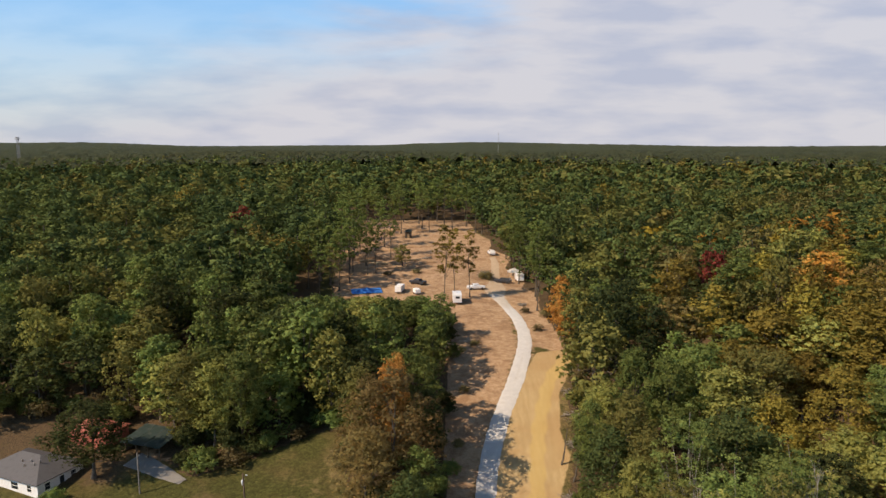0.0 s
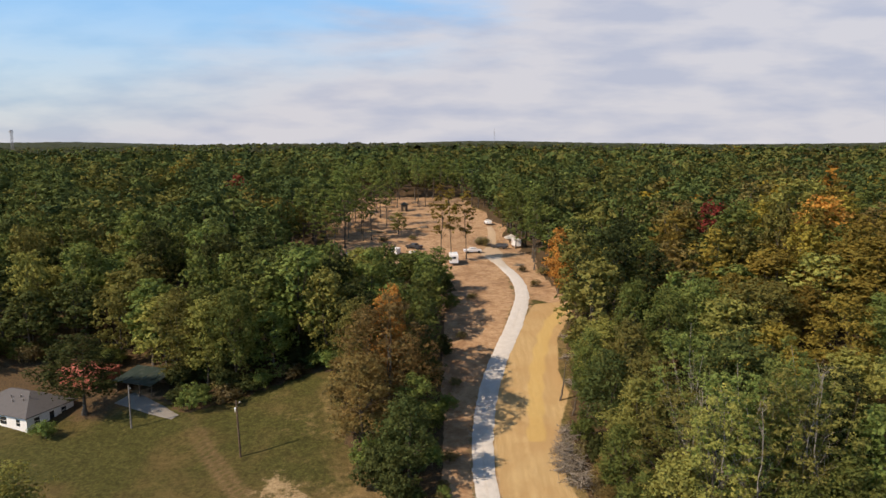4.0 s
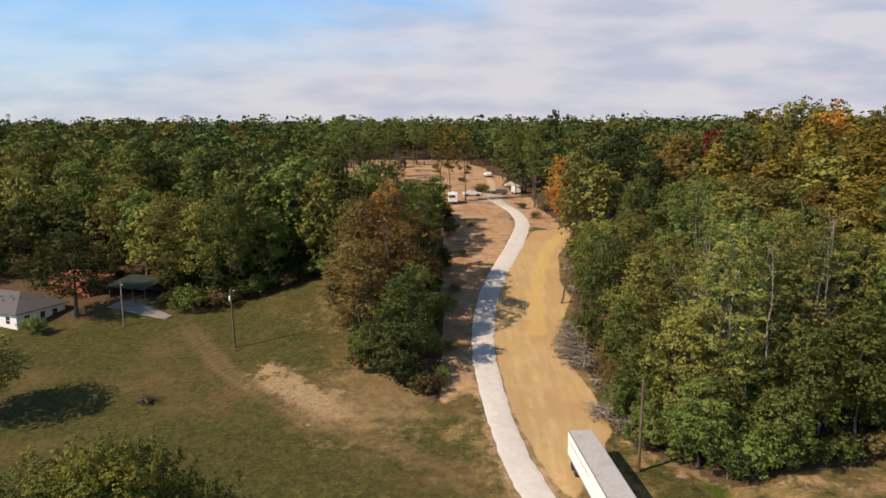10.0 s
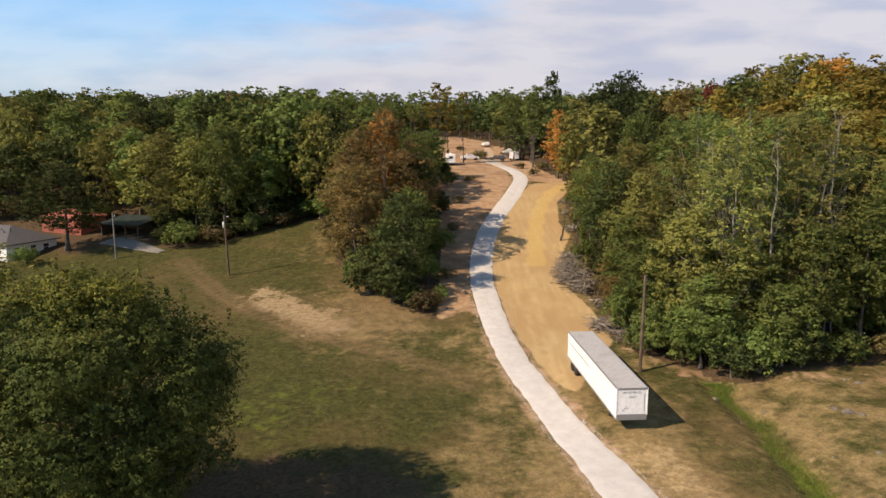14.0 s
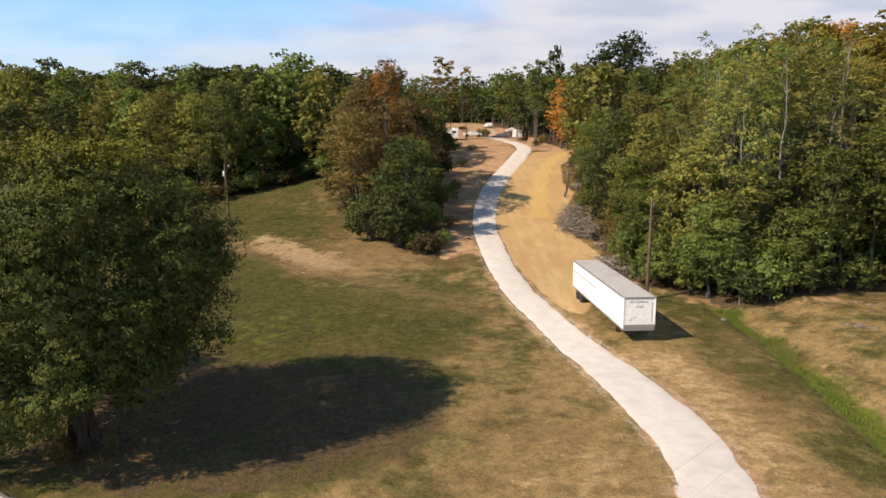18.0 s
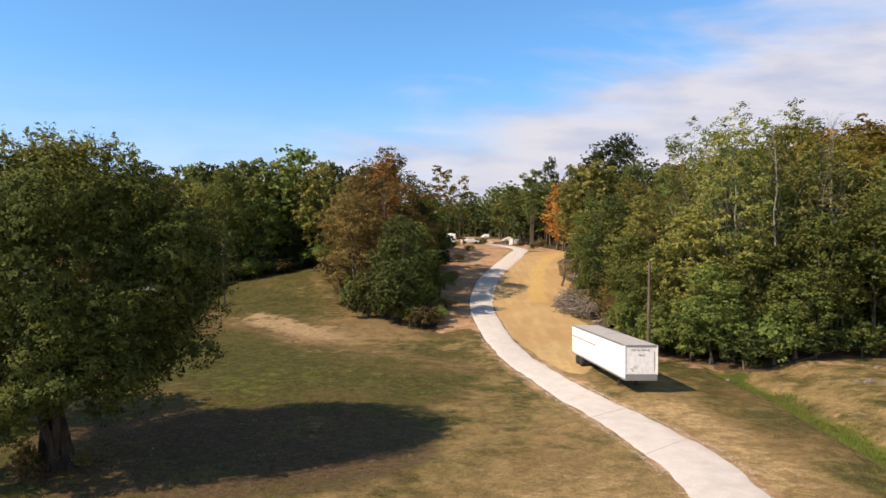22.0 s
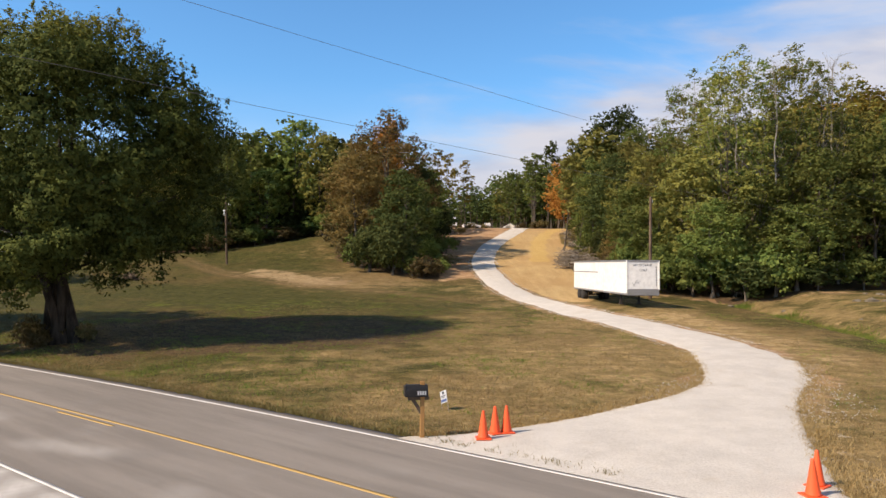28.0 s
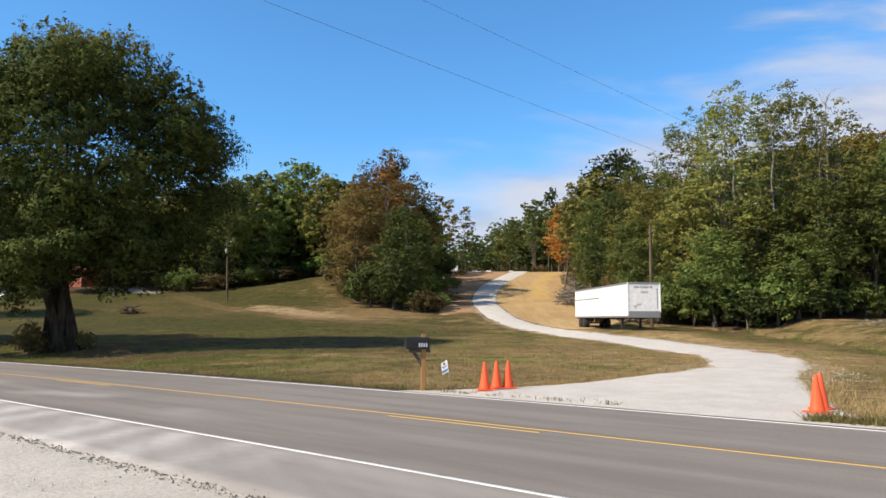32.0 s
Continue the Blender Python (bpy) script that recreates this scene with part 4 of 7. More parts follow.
def crown_lobes(rng, height, radius, base, count, lobe=0.36, point=1.0, tall=0.85):
    """Lobes of many sizes set about an egg-shaped, uneven crown between base and height; point narrows its top."""
    mid, half = (height + base) / 2, (height - base) / 2
    k = np.arange(count) + 0.5
    zz = np.clip(1 - 1.85 * k / count + rng.normal(0, 0.09, count), -0.9, 1)
    turn = k * 2.39996 + rng.uniform(0, 6.28) + rng.normal(0, 0.35, count)
    rr = np.sqrt(np.clip(1 - zz**2, 0, 1)) * np.where(zz > 0, (1 - 0.35 * zz * (point - 1) * 2).clip(0.2, 1), 1)
    size = radius * lobe * rng.uniform(0.55, 1.35, count)
    lop = 1 + 0.16 * np.cos(turn - rng.uniform(0, 6.28)) + 0.10 * np.cos(2 * turn - rng.uniform(0, 6.28))
    size = np.where(zz > 0.7, np.maximum(size, radius * lobe), size)
    out = (radius - 0.7 * size) * lop * rng.uniform(0.78, 1.08, count)
    lobes = np.stack([out * rr * np.cos(turn), out * rr * np.sin(turn), mid + zz * (half - 0.55 * size) + rng.normal(0, 0.018 * height, count), size, size, size * tall * rng.uniform(0.75, 1.2, count)], -1)
    lobes[:, 2] = np.maximum(lobes[:, 2], base * 0.7 + 0.03 * height)
    core = [(0, 0, mid - 0.08 * half, radius * 0.55, radius * 0.55, half * 0.62)]
    return np.concatenate([lobes, core])


def limbs(rng, lobes, height, base, girth, count, stems=1):
    """Trunk lines and the limbs that run from them out to the lobes."""
    lines = []
    top = height * 0.86
    for k in range(stems):
        lean = rng.normal(0, 0.035 if stems == 1 else 0.10, 2)
        foot = (0, 0) if stems == 1 else (0.5 * girth * math.cos(2.1 * k) * 2, 0.5 * girth * math.sin(2.1 * k) * 2)
        zs = np.linspace(-0.3, top, 9)
        sway = rng.normal(0, 0.012 * height, (9, 2)).cumsum(0) * 0.35
        r = girth * (1 - 0.93 * (np.maximum(zs, 0) / top) ** 0.8) * (1 + 0.9 * np.exp(-np.maximum(zs, 0) / (2.2 * girth)))
        lines.append([(foot[0] + lean[0] * z + a * (z > 0.5), foot[1] + lean[1] * z + b * (z > 0.5), z, max(q, 0.02)) for z, (a, b), q in zip(zs, sway, r)])
    for t in rng.choice(len(lobes) - 1, min(count, len(lobes) - 1), replace=False):
        stem = lines[t % stems]
        end = lobes[t, :3]
        z0 = float(np.clip(end[2] * rng.uniform(0.45, 0.75), base * 0.75, top * 0.85))
        k = min(range(9), key=lambda q: abs(stem[q][2] - z0))
        start, r0 = np.array(stem[k][:3]), stem[k][3] * 0.55
        mid = (start + end) / 2 + [0, 0, -0.06 * np.linalg.norm(end - start)] + rng.normal(0, 0.02 * height, 3)
        lines.append([(*start, r0), (*((start + mid) / 2), r0 * 0.8), (*mid, r0 * 0.6), (*((mid + end) / 2), r0 * 0.35), (*end, 0.02)])
    return lines


def tree_meshes(kind, seed, height, radius, base, count, leaves, size, girth=0.28, lobe=0.36, point=1.0, stems=1, twigs=10, sides=6, pale=False, rim=0.5, tall=0.85, clump=0.45, thin=0.55):
    rng = np.random.default_rng(seed)
    lobes = crown_lobes(rng, height, radius, base, count, lobe, point, tall)
    wood = raw("trunk", *tubes(limbs(rng, lobes, height, base, girth, twigs, stems), sides), BARK_PALE if pale else BARK, True)
    sub = clumps(rng, lobes, 9 if size < 0.16 else 5) if height > 10 else clumps(rng, lobes, 7)
    made = leaf_sprays(rng, sub, leaves, size, 6, (0.55 if rim > 0.7 else 0.34) * clump, rim, thin=thin, mass=(0.90, 0.20, 0.30), stray=0.14 if rim > 0.7 else 0.07, lie=0.34 if size < 0.16 else 0.6)
    v, f, soft = made if rim > 0.7 else with_heart(rng, made, lobes, leaves // 5, size * 1.7)
    crown = raw("crown", v, f, LEAF[kind], normals=soft)
    return wood, crown


NOUN = {"green": "green", "dark": "dark green", "olive": "olive-green", "yellow": "yellow-turning", "orange": "orange autumn", "brown": "rust-brown autumn", "red": "red autumn", "weed": "weedy"}
STOCK = {}


def stock(key, kind, seed, height, radius, base, *rest, name="deciduous_tree", label="", **more):
    """One pattern of a tree, from which copies are set about; it is itself the first to be placed."""
    STOCK[key] = dict(made=tree_meshes(kind, seed, height, radius, base, *rest, **more), height=height, radius=radius, name=name, label=label, first=None)


for n, kind in enumerate(("green", "dark", "olive", "yellow", "brown", "orange", "red")):
    for v in range(3 if kind in ("green", "dark", "olive") else 2):
        for fine, leaves, size in (("fine", 18000, 0.142), ("", 5200, 0.255)):
            stock((kind, v, fine), kind, 100 + 10 * n + v, 20, 5.6, (1.6, 3.0, 4.2)[v], (34, 42, 28)[v], leaves, size, girth=0.30, lobe=(0.36, 0.31, 0.40)[v], tall=(0.9, 1.1, 0.8)[v], point=(1.0, 1.4, 0.9)[v], rim=0.75 if kind == "brown" else 0.5,
                  label=f"{NOUN[kind]} broadleaf tree with a rounded leafy crown in the woods")
for v in range(2):      # tall, narrow, thinly leaved
    stock(("tall", v), ("olive", "green")[v], 300 + v, 24, 3.6, 6, 64, 6800, 0.125, girth=0.17, lobe=0.22, tall=1.8, twigs=26, pale=v == 1, rim=0.8, clump=0.5, point=1.2, label=("tall thin tree with a dark trunk and a sparse olive crown", "tall thin tree with a pale trunk and a sparse green crown")[v])
    stock(("wispy", v), "green", 310 + v, 24, 3.4, 9, 24, 3600, 0.22, girth=0.19, lobe=0.30, twigs=11, rim=0.8, label="tall slender tree with a bare trunk and a small green crown")
for v in range(2):
    stock(("pale", v), "yellow", 350 + v, 24, 3.4, 9, 22, 4200, 0.20, girth=0.19, lobe=0.34, twigs=11, rim=0.75, label="tall slender tree with a yellow-green crown standing alone in the clearing")
    stock(("bush", v), "green", 320 + v, 4.5, 3.2, 0.2, 14, 5200, 0.125, girth=0.08, lobe=0.42, stems=3, twigs=8, name="shrub", label="dense green shrub at the edge of the woods")
    stock(("brush", v), "weed", 330 + v, 3.6, 3.0, 0.1, 13, 2600, 0.14, girth=0.05, lobe=0.40, stems=3, twigs=9, name="shrub", label="dry brownish undergrowth shrub at the woods' edge")
    stock(("darkbush", v), "dark", 340 + v, 6.5, 3.8, 0.2, 16, 7000, 0.14, girth=0.10, lobe=0.40, stems=3, twigs=8, name="shrub", label="dark green shrub with dense leaves to the ground")


stock(("bigdark", 0), "deep", 361, 25, 9.2, 3.0, 72, 19000, 0.20, girth=0.42, lobe=0.27, tall=0.95, point=1.1, label="broad dense dark green tree standing above the woods' edge")


def plant(key, x, y, height, radius, turn=None, group="trees of the woods"):
    """Sets one tree of a pattern at a place of the land, with its own height and spread."""
    if key[0] in NOUN and key[0] != "weed":
        key = (*key, "fine" if y < 118 else "")
    s = STOCK[key]
    height *= 0.94 if key[0] == "tall" else 1
    turn = random.uniform(0, 360) if turn is None else turn
    m = Matrix.LocRotScale((x, y, at_z(x, y) - 0.05), Euler((0, 0, radians(turn))), (radius / s["radius"], radius / s["radius"], height / s["height"]))
    if s["first"] is None:
        root = thing(s["name"], 0, 0, 0, 0, s["label"], "shrub" if s["name"] == "shrub" else "tree", "shrubs of the woods" if s["name"] == "shrub" else group)
        part("trunk", s["made"][0], None, root)
        part("crown", s["made"][1], None, root)
        root.matrix_basis = m
        s["first"] = root
        return root
    made = copy_thing(s["first"], Matrix.Identity(4))
    made.matrix_basis = m
    return made


# Trees that stand out: pattern, place, height, spread.
for key, x, y, h, r in (
    (("bigdark", 0), 31.4, 133.6, 24.5, 9.0), (("brown", 0), -9.8, 102, 21.5, 7.2), (("brown", 1), -13.4, 96, 15.5, 5.6), (("brown", 0), -14.5, 107, 17.5, 5.4), (("orange", 1), -10.5, 108, 21, 3.6),
    (("olive", 1), -17.0, 112, 16, 3.8), (("dark", 1), -6.4, 89, 13.0, 4.4), (("green", 2), -5.8, 98, 11.5, 3.9), (("dark", 2), -6.6, 111, 14, 4.3), (("wispy", 0), -6.6, 124, 13.5, 3.2),
    (("green", 2), -7.4, 134, 12.5, 3.6), (("wispy", 1), -6.4, 144, 12.5, 3.4), (("green", 1), -7.4, 157, 11.0, 3.8), (("green", 1), -9.2, 169, 9.5, 4.0), (("green", 0), -5.8, 140, 13, 4.0), (("dark", 0), -5.6, 151, 12, 4.2), (("green", 2), -4.8, 164, 11, 4.0), (("green", 0), -12.5, 177, 7.0, 4.0),
    (("pale", 0), -4.8, 195.5, 22, 3.4), (("pale", 1), -1.9, 196.5, 21.5, 3.0), (("pale", 0), 2.6, 201, 19.5, 2.8), (("green", 0), -29.8, 126, 22, 7.0), (("green", 2), -36.5, 124, 19, 6.0),
    (("dark", 1), -22.5, 130, 18, 5.6), (("green", 1), -41, 132, 19.5, 6.0), (("olive", 0), -48.7, 117.5, 16.5, 4.8), (("olive", 1), -43.5, 116, 15.5, 4.6), (("green", 1), -56.5, 124, 16, 5.4),
    (("olive", 2), -64.4, 134.6, 15.5, 6.2), (("dark", 1), -60.8, 107.2, 13.5, 6.2), (("tall", 0), 28.0, 70, 25, 4.4), (("tall", 1), 30.4, 73, 26, 4.8), (("tall", 0), 26.2, 77, 22, 4.6),
    (("tall", 1), 29.5, 85.5, 26, 4.6), (("tall", 0), 34.5, 72, 25, 4.6), (("tall", 1), 37.5, 76, 26.5, 4.6), (("tall", 0), 40.5, 74, 24, 4.2), (("olive", 1), 24.8, 72.5, 14.5, 4.6),
    (("green", 1), 29.2, 68.2, 11.5, 4.4), (("green", 0), 35.2, 67.8, 13.5, 4.3), (("green", 2), 41.4, 68.8, 14.5, 4.7), (("green", 0), 46.8, 69.5, 12.5, 4.4), (("green", 2), 24.6, 66.6, 9.0, 3.4), (("green", 1), 31.8, 65.2, 8.0, 3.2), (("dark", 0), 52.5, 71, 12, 4.6), (("green", 0), 33.0, 78, 18, 5), (("green", 1), 48.5, 75, 17.5, 5.6),
    (("green", 2), 22.3, 76.5, 10, 3.6), (("green", 1), 21.5, 85, 11, 3.8), (("olive", 1), 24.4, 90, 15, 4.6), (("dark", 1), 22.6, 98, 15.5, 4.4), (("green", 2), 20.9, 106.5, 14.5, 3.0),
    (("olive", 0), 26.5, 103, 17.5, 5), (("wispy", 0), 22, 197.5, 22, 4.2), (("wispy", 1), 21, 188, 19, 3.4), (("orange", 0), 24.4, 165, 15.5, 3.8), (("orange", 1), 25.0, 160, 12, 3.4), (("dark", 1), 27.5, 200, 25, 3.8),
    (("dark", 2), 29, 160, 19, 5.4), (("green", 0), 30, 150, 19, 5.4), (("yellow", 0), 59.7, 126, 14.5, 8.5), (("yellow", 1), 71, 117, 17, 9), (("red", 0), 61, 166, 16.5, 4.4),
    (("orange", 0), 75.5, 145, 16.5, 6.5), (("olive", 2), 50, 113, 18, 7), (("yellow", 0), 52, 141, 17, 6.5), (("green", 1), 64, 96, 19, 7), (("olive", 1), 56, 84, 19, 6.5),
    (("brown", 0), 20.2, 88, 5.5, 2.2), (("brown", 1), 19.6, 82.5, 4.5, 1.9), (("wispy", 0), -31, 226, 17, 3.0), (("wispy", 1), -28.5, 228, 18, 3.2), (("wispy", 0), -35, 214, 19, 3.4),
    (("olive", 0), -20.5, 238, 7.5, 3.6), (("wispy", 1), 18.6, 222, 20, 3.2), (("wispy", 0), 17.5, 233, 19, 3.4), (("wispy", 1), 19, 243, 20, 3.6), (("tall", 0), 16.5, 252, 21, 3.4),
    (("red", 1), -78, 245, 19, 6), (("wispy", 0), -38, 233, 18, 3.2), (("wispy", 1), -42, 240, 19, 3.4), (("wispy", 0), -37, 250, 18, 3.0), (("wispy", 1), -44, 257, 20, 3.4), (("wispy", 0), -40, 270, 19, 3.4), (("wispy", 1), -33, 282, 19, 3.2), (("wispy", 0), -44, 290, 20, 3.6), (("wispy", 1), -14, 300, 20, 3.4), (("wispy", 0), -30, 312, 20, 3.6), (("wispy", 1), -4, 305, 20, 3.4), (("wispy", 0), -40, 322, 20, 3.6), (("wispy", 1), -20, 325, 20, 3.6), (("wispy", 0), -8, 322, 21, 3.6), (("wispy", 1), -50, 305, 21, 3.6), (("tall", 0), -39, 207, 17, 3.0), (("wispy", 1), -41, 198, 16, 3.0), (("wispy", 0), 23.5, 208, 20, 3.4), (("wispy", 1), 24, 218, 21, 3.6), (("dark", 0), -17.5, 118, 17, 5.0), (("wispy", 1), -37, 206, 18, 3.8), (("wispy", 0), -41, 213, 19, 4.0), (("wispy", 1), -36, 226, 19, 3.6), (("wispy", 0), -33, 237, 18, 3.4), (("wispy", 0), -26, 252, 18, 3.2), (("wispy", 1), -30, 268, 19, 3.6), (("wispy", 0), 24.5, 186, 18, 3.6), (("wispy", 1), 22, 202, 18, 3.4), (("wispy", 0), -45, 218, 20, 4.4), (("wispy", 1), -47, 208, 20, 4.4), (("wispy", 1), -48, 232, 20, 4.4), (("wispy", 1), -41, 262, 20, 4.2), (("wispy", 0), -26, 296, 19, 4.2), (("wispy", 1), -36, 300, 20, 4.0), (("wispy", 0), -18, 312, 20, 4.2), (("wispy", 1), 2, 318, 20, 4.0), (("wispy", 0), 6, 300, 20, 3.8), (("wispy", 1), -47, 276, 20, 4.2), (("wispy", 0), -52, 315, 21, 4.4), (("wispy", 1), -45, 331, 21, 4.4), (("wispy", 0), -28, 332, 21, 4.4), (("wispy", 1), -12, 334, 21, 4.4), (("wispy", 0), 21.5, 230, 20, 4.0), (("wispy", 1), 20.5, 238, 20, 3.8), (("dark", 1), -81, 126, 13, 5.5), (("dark", 2), -74, 130, 14, 5.8), (("green", 1), -88, 121, 9, 4.6), (("dark", 0), -90, 132, 15, 6), (("olive", 2), -54.6, 75.5, 10.5, 6.0),
):
    plant(key, x, y, h, r)

# Shrubs along the edges.
for key, x, y, h, r in (
    (("darkbush", 0), -7.6, 85.2, 6.6, 3.5), (("darkbush", 1), -10.8, 88.5, 6, 3.4), (("bush", 0), -12.6, 93.5, 4.6, 2.6), (("brush", 1), -15.6, 100.5, 4.2, 2.2), (("brush", 0), -3.6, 82.0, 2.6, 2.0),
    (("brush", 1), -2.4, 84.5, 2.0, 1.4), (("bush", 1), -5.0, 84.0, 3.0, 1.9), (("bush", 0), -3.4, 93, 4, 2.0), (("bush", 1), -3.6, 103, 4.4, 2.2), (("darkbush", 0), -4.4, 115, 6, 2.5),
    (("brush", 0), -21.5, 121.0, 2.2, 2.4), (("darkbush", 1), -26.5, 121.5, 2.2, 2.6), (("bush", 0), -31, 119, 2.2, 2.6), (("brush", 0), -35, 117.5, 2.0, 2.8), (("brush", 1), -39.5, 114.5, 2.4, 2.6),
    (("bush", 1), -43, 111.5, 2.6, 2.4), (("bush", 0), -63.2, 100.2, 2.7, 2.0), (("bush", 0), 20.4, 70.6, 4.2, 2.4), (("bush", 1), 23.2, 68.0, 4.4, 2.6), (("darkbush", 1), 26.8, 64.4, 3.8, 2.6),
    (("bush", 0), 29.6, 64.6, 4.6, 2.8), (("darkbush", 0), 33.4, 64.6, 3.0, 2.2), (("bush", 1), 38.2, 65.6, 3.4, 2.4), (("brush", 1), 43.6, 66.6, 2.6, 2.4), (("bush", 0), 48.6, 67.4, 3.6, 2.6),
    (("darkbush", 0), 50, 71, 5.5, 3.2), (("bush", 1), 56, 71.5, 5, 3.2), (("bush", 0), 63, 72, 5.5, 3.4), (("bush", 1), 18.9, 76.5, 5.2, 1.8), (("bush", 0), 20.8, 79.5, 5, 2.2),
    (("darkbush", 1), 20.0, 93, 5.5, 2.2), (("bush", 1), 19.4, 100, 5, 2.2), (("brush", 0), 18.6, 96, 2.6, 1.6), (("brush", 1), 19.2, 86, 3.0, 1.7), (("bush", 0), 21.4, 113, 6.5, 2.3),
    (("brush", 1), 21.6, 122, 3.0, 1.9), (("bush", 1), 23.4, 130, 5.5, 2.6), (("brush", 0), 24.8, 140, 3.4, 2.2), (("bush", 0), 27.8, 149, 4.5, 2.6), (("brush", 1), 27, 175, 2.4, 2.2),
    (("brush", 0), 8.4, 226, 2.6, 3.0), (("brush", 1), -15, 228, 1.4, 1.8), (("brush", 0), -24, 224, 1.6, 2.0), (("brush", 1), 2, 243, 1.5, 1.8), (("bush", 0), -9.5, 188, 3.0, 2.2), (("bush", 1), -14, 186, 3.4, 2.4), (("brush", 0), -19, 190, 2.4, 2.2), (("brush", 1), 17.5, 186, 1.6, 1.4), (("brush", 0), 19.5, 171, 1.8, 1.5), (("brush", 1), -1.8, 88, 1.5, 1.1), (("bush", 0), -1.6, 86.0, 1.9, 1.2), (("brush", 1), 22.5, 182, 2.2, 2.0), (("brush", 0), -0.9, 95, 1.6, 1.5), (("bush", 1), -1.4, 109, 2.8, 1.8), (("brush", 0), -0.4, 117, 1.5, 1.4), (("darkbush", 0), -2.6, 128, 4.2, 2.4), (("brush", 1), 0.8, 136, 1.4, 1.4), (("bush", 0), -1.6, 152, 3.4, 2.2), (("darkbush", 1), -3.0, 163, 4.0, 2.6), (("brush", 0), 3.5, 160, 1.3, 1.5), (("bush", 1), -3.2, 174, 3.4, 2.6), (("darkbush", 0), -5.6, 181, 3.6, 2.8),
):
    plant(key, x, y, h, r)

for k in range(26):
    x = -104 + 3.4 * k + random.uniform(-1, 1)
    y = float(np.interp(x, WOODS_FRONT[:, 0], WOODS_FRONT[:, 1])) + random.uniform(0.5, 3.5)
    if not (-75 < x < -48 and y < 121):
        plant((("bush", "brush", "darkbush")[k % 3], k % 2), x, y, random.uniform(2.2, 4.4), random.uniform(2.2, 3.4))
for k in range(44):     # understorey behind the edges
    x = random.uniform(-48, -8) if k % 2 else random.uniform(19, 62)
    y = float(np.interp(x, WOODS_FRONT[:, 0], WOODS_FRONT[:, 1])) + random.uniform(4, 12)
    plant((("bush", "darkbush")[k % 2], (k // 2) % 2), x, y, random.uniform(3.5, 6.5), random.uniform(2.6, 3.6))

# The near woods, one by one, and the far woods joined.
rng = np.random.default_rng(4)
taken = [(o.location.x, o.location.y) for o in scene.objects if o.parent is None and o.name.startswith("deciduous_tree")]
cells = [(a + rng.uniform(-3.3, 3.3), b + rng.uniform(-3.3, 3.3)) for b in np.arange(66, 196, 7.0) for a in np.arange(-150, 150, 7.0)]
near, mid = [], []
for x, y in cells:
    if abs(x) > 0.70 * y + 22 or not bool(wooded(x, y)) or not bool(wooded(x + 2.0, y)) or not bool(wooded(x - 2.0, y)):
        continue
    if -21 < x < -1 and y < 116 or -17 < x < -2 and 116 < y < 182 and rng.uniform() < 0.35 or min((x - a) ** 2 + (y - b) ** 2 for a, b in taken) < 23 or line_distance(x, y, DITCH) < 3 or (x - 31.4) ** 2 + (y - 133.6) ** 2 < 90 or ((x + 62) ** 2 + (y - 110) ** 2 < 196):
        continue
    taken.append((x, y))
    (near if y < 172 else mid).append((x, y))


def kind_at(x, y, chance):
    """Which hue of tree grows where: mostly green on the one side, more yellow and rust on the other."""
    warm = float(smooth(20, 60, x)) * 0.38 + (0.06 if x > 15 or y > 200 else 0.02) + (0.14 if x > 15 or y > 200 else 0.04) * math.sin(0.045 * x + 0.6) * math.sin(0.05 * y)
    warm *= 1 - 0.62 * float(smooth(150, 205, y))
    if chance < warm * 0.62:
        return "yellow" if x > 25 and y < 230 else "brown"
    if chance < warm * 0.86:
        return "brown"
    if chance < warm * 0.94:
        return "orange" if y > 150 and x < 40 else "brown"
    return (("green", "dark", "green", "dark", "olive", "green") if x < 10 else ("green", "olive", "green", "dark", "olive", "green"))[int(chance * 977) % 6]


for x, y in near:
    kind = kind_at(x, y, float(rng.uniform()))
    kind = "yellow" if 44 < x < 88 and 97 < y < 142 and rng.uniform() < 0.6 else kind
    kind = "green" if 17 < x < 44 and y < 132 and kind not in ("dark", "olive") else kind
    count = 3 if kind in ("green", "dark", "olive") else 2
    most = 99.0 if not -44 < x < 0 or y < 128 else 62.5 - 0.2277 * y - at_z(x, y)    # the clearing shows over these
    plant((kind, int(rng.integers(count))), x, y, min(most, float(rng.uniform(12.5, 20.5)) * (0.9 if x > 45 else 1)), float(rng.uniform(3.9, 7.0)))


def patterns(n, leaves, size, trunk):
    out = []
    for k in range(n):
        r = np.random.default_rng(700 + k)
        lobes = crown_lobes(r, 1.0, (0.30, 0.25, 0.36, 0.28, 0.33, 0.23, 0.38, 0.30)[k % 8], 0.14 + 0.03 * (k % 4), 12 + 2 * (k % 5), 0.42 - 0.02 * (k % 4), (1.0, 1.3, 0.9)[k % 3], (0.85, 1.15, 0.75)[k % 3])
        v, f, soft = with_heart(r, leaf_sprays(r, lobes, leaves, size, 7, 0.026, 0.40, 0.08, mass=(0.85, 0.14, 0.50), stray=0.02, lie=0.85), lobes, leaves // 9, size * 2)
        wood = tubes([[(0, 0, -0.05, 0.014), (0.01, 0, 0.35, 0.011), (0, 0.01, 0.8, 0.005)]], 4) if trunk else None
        out.append((v, f, wood, soft))
    return out


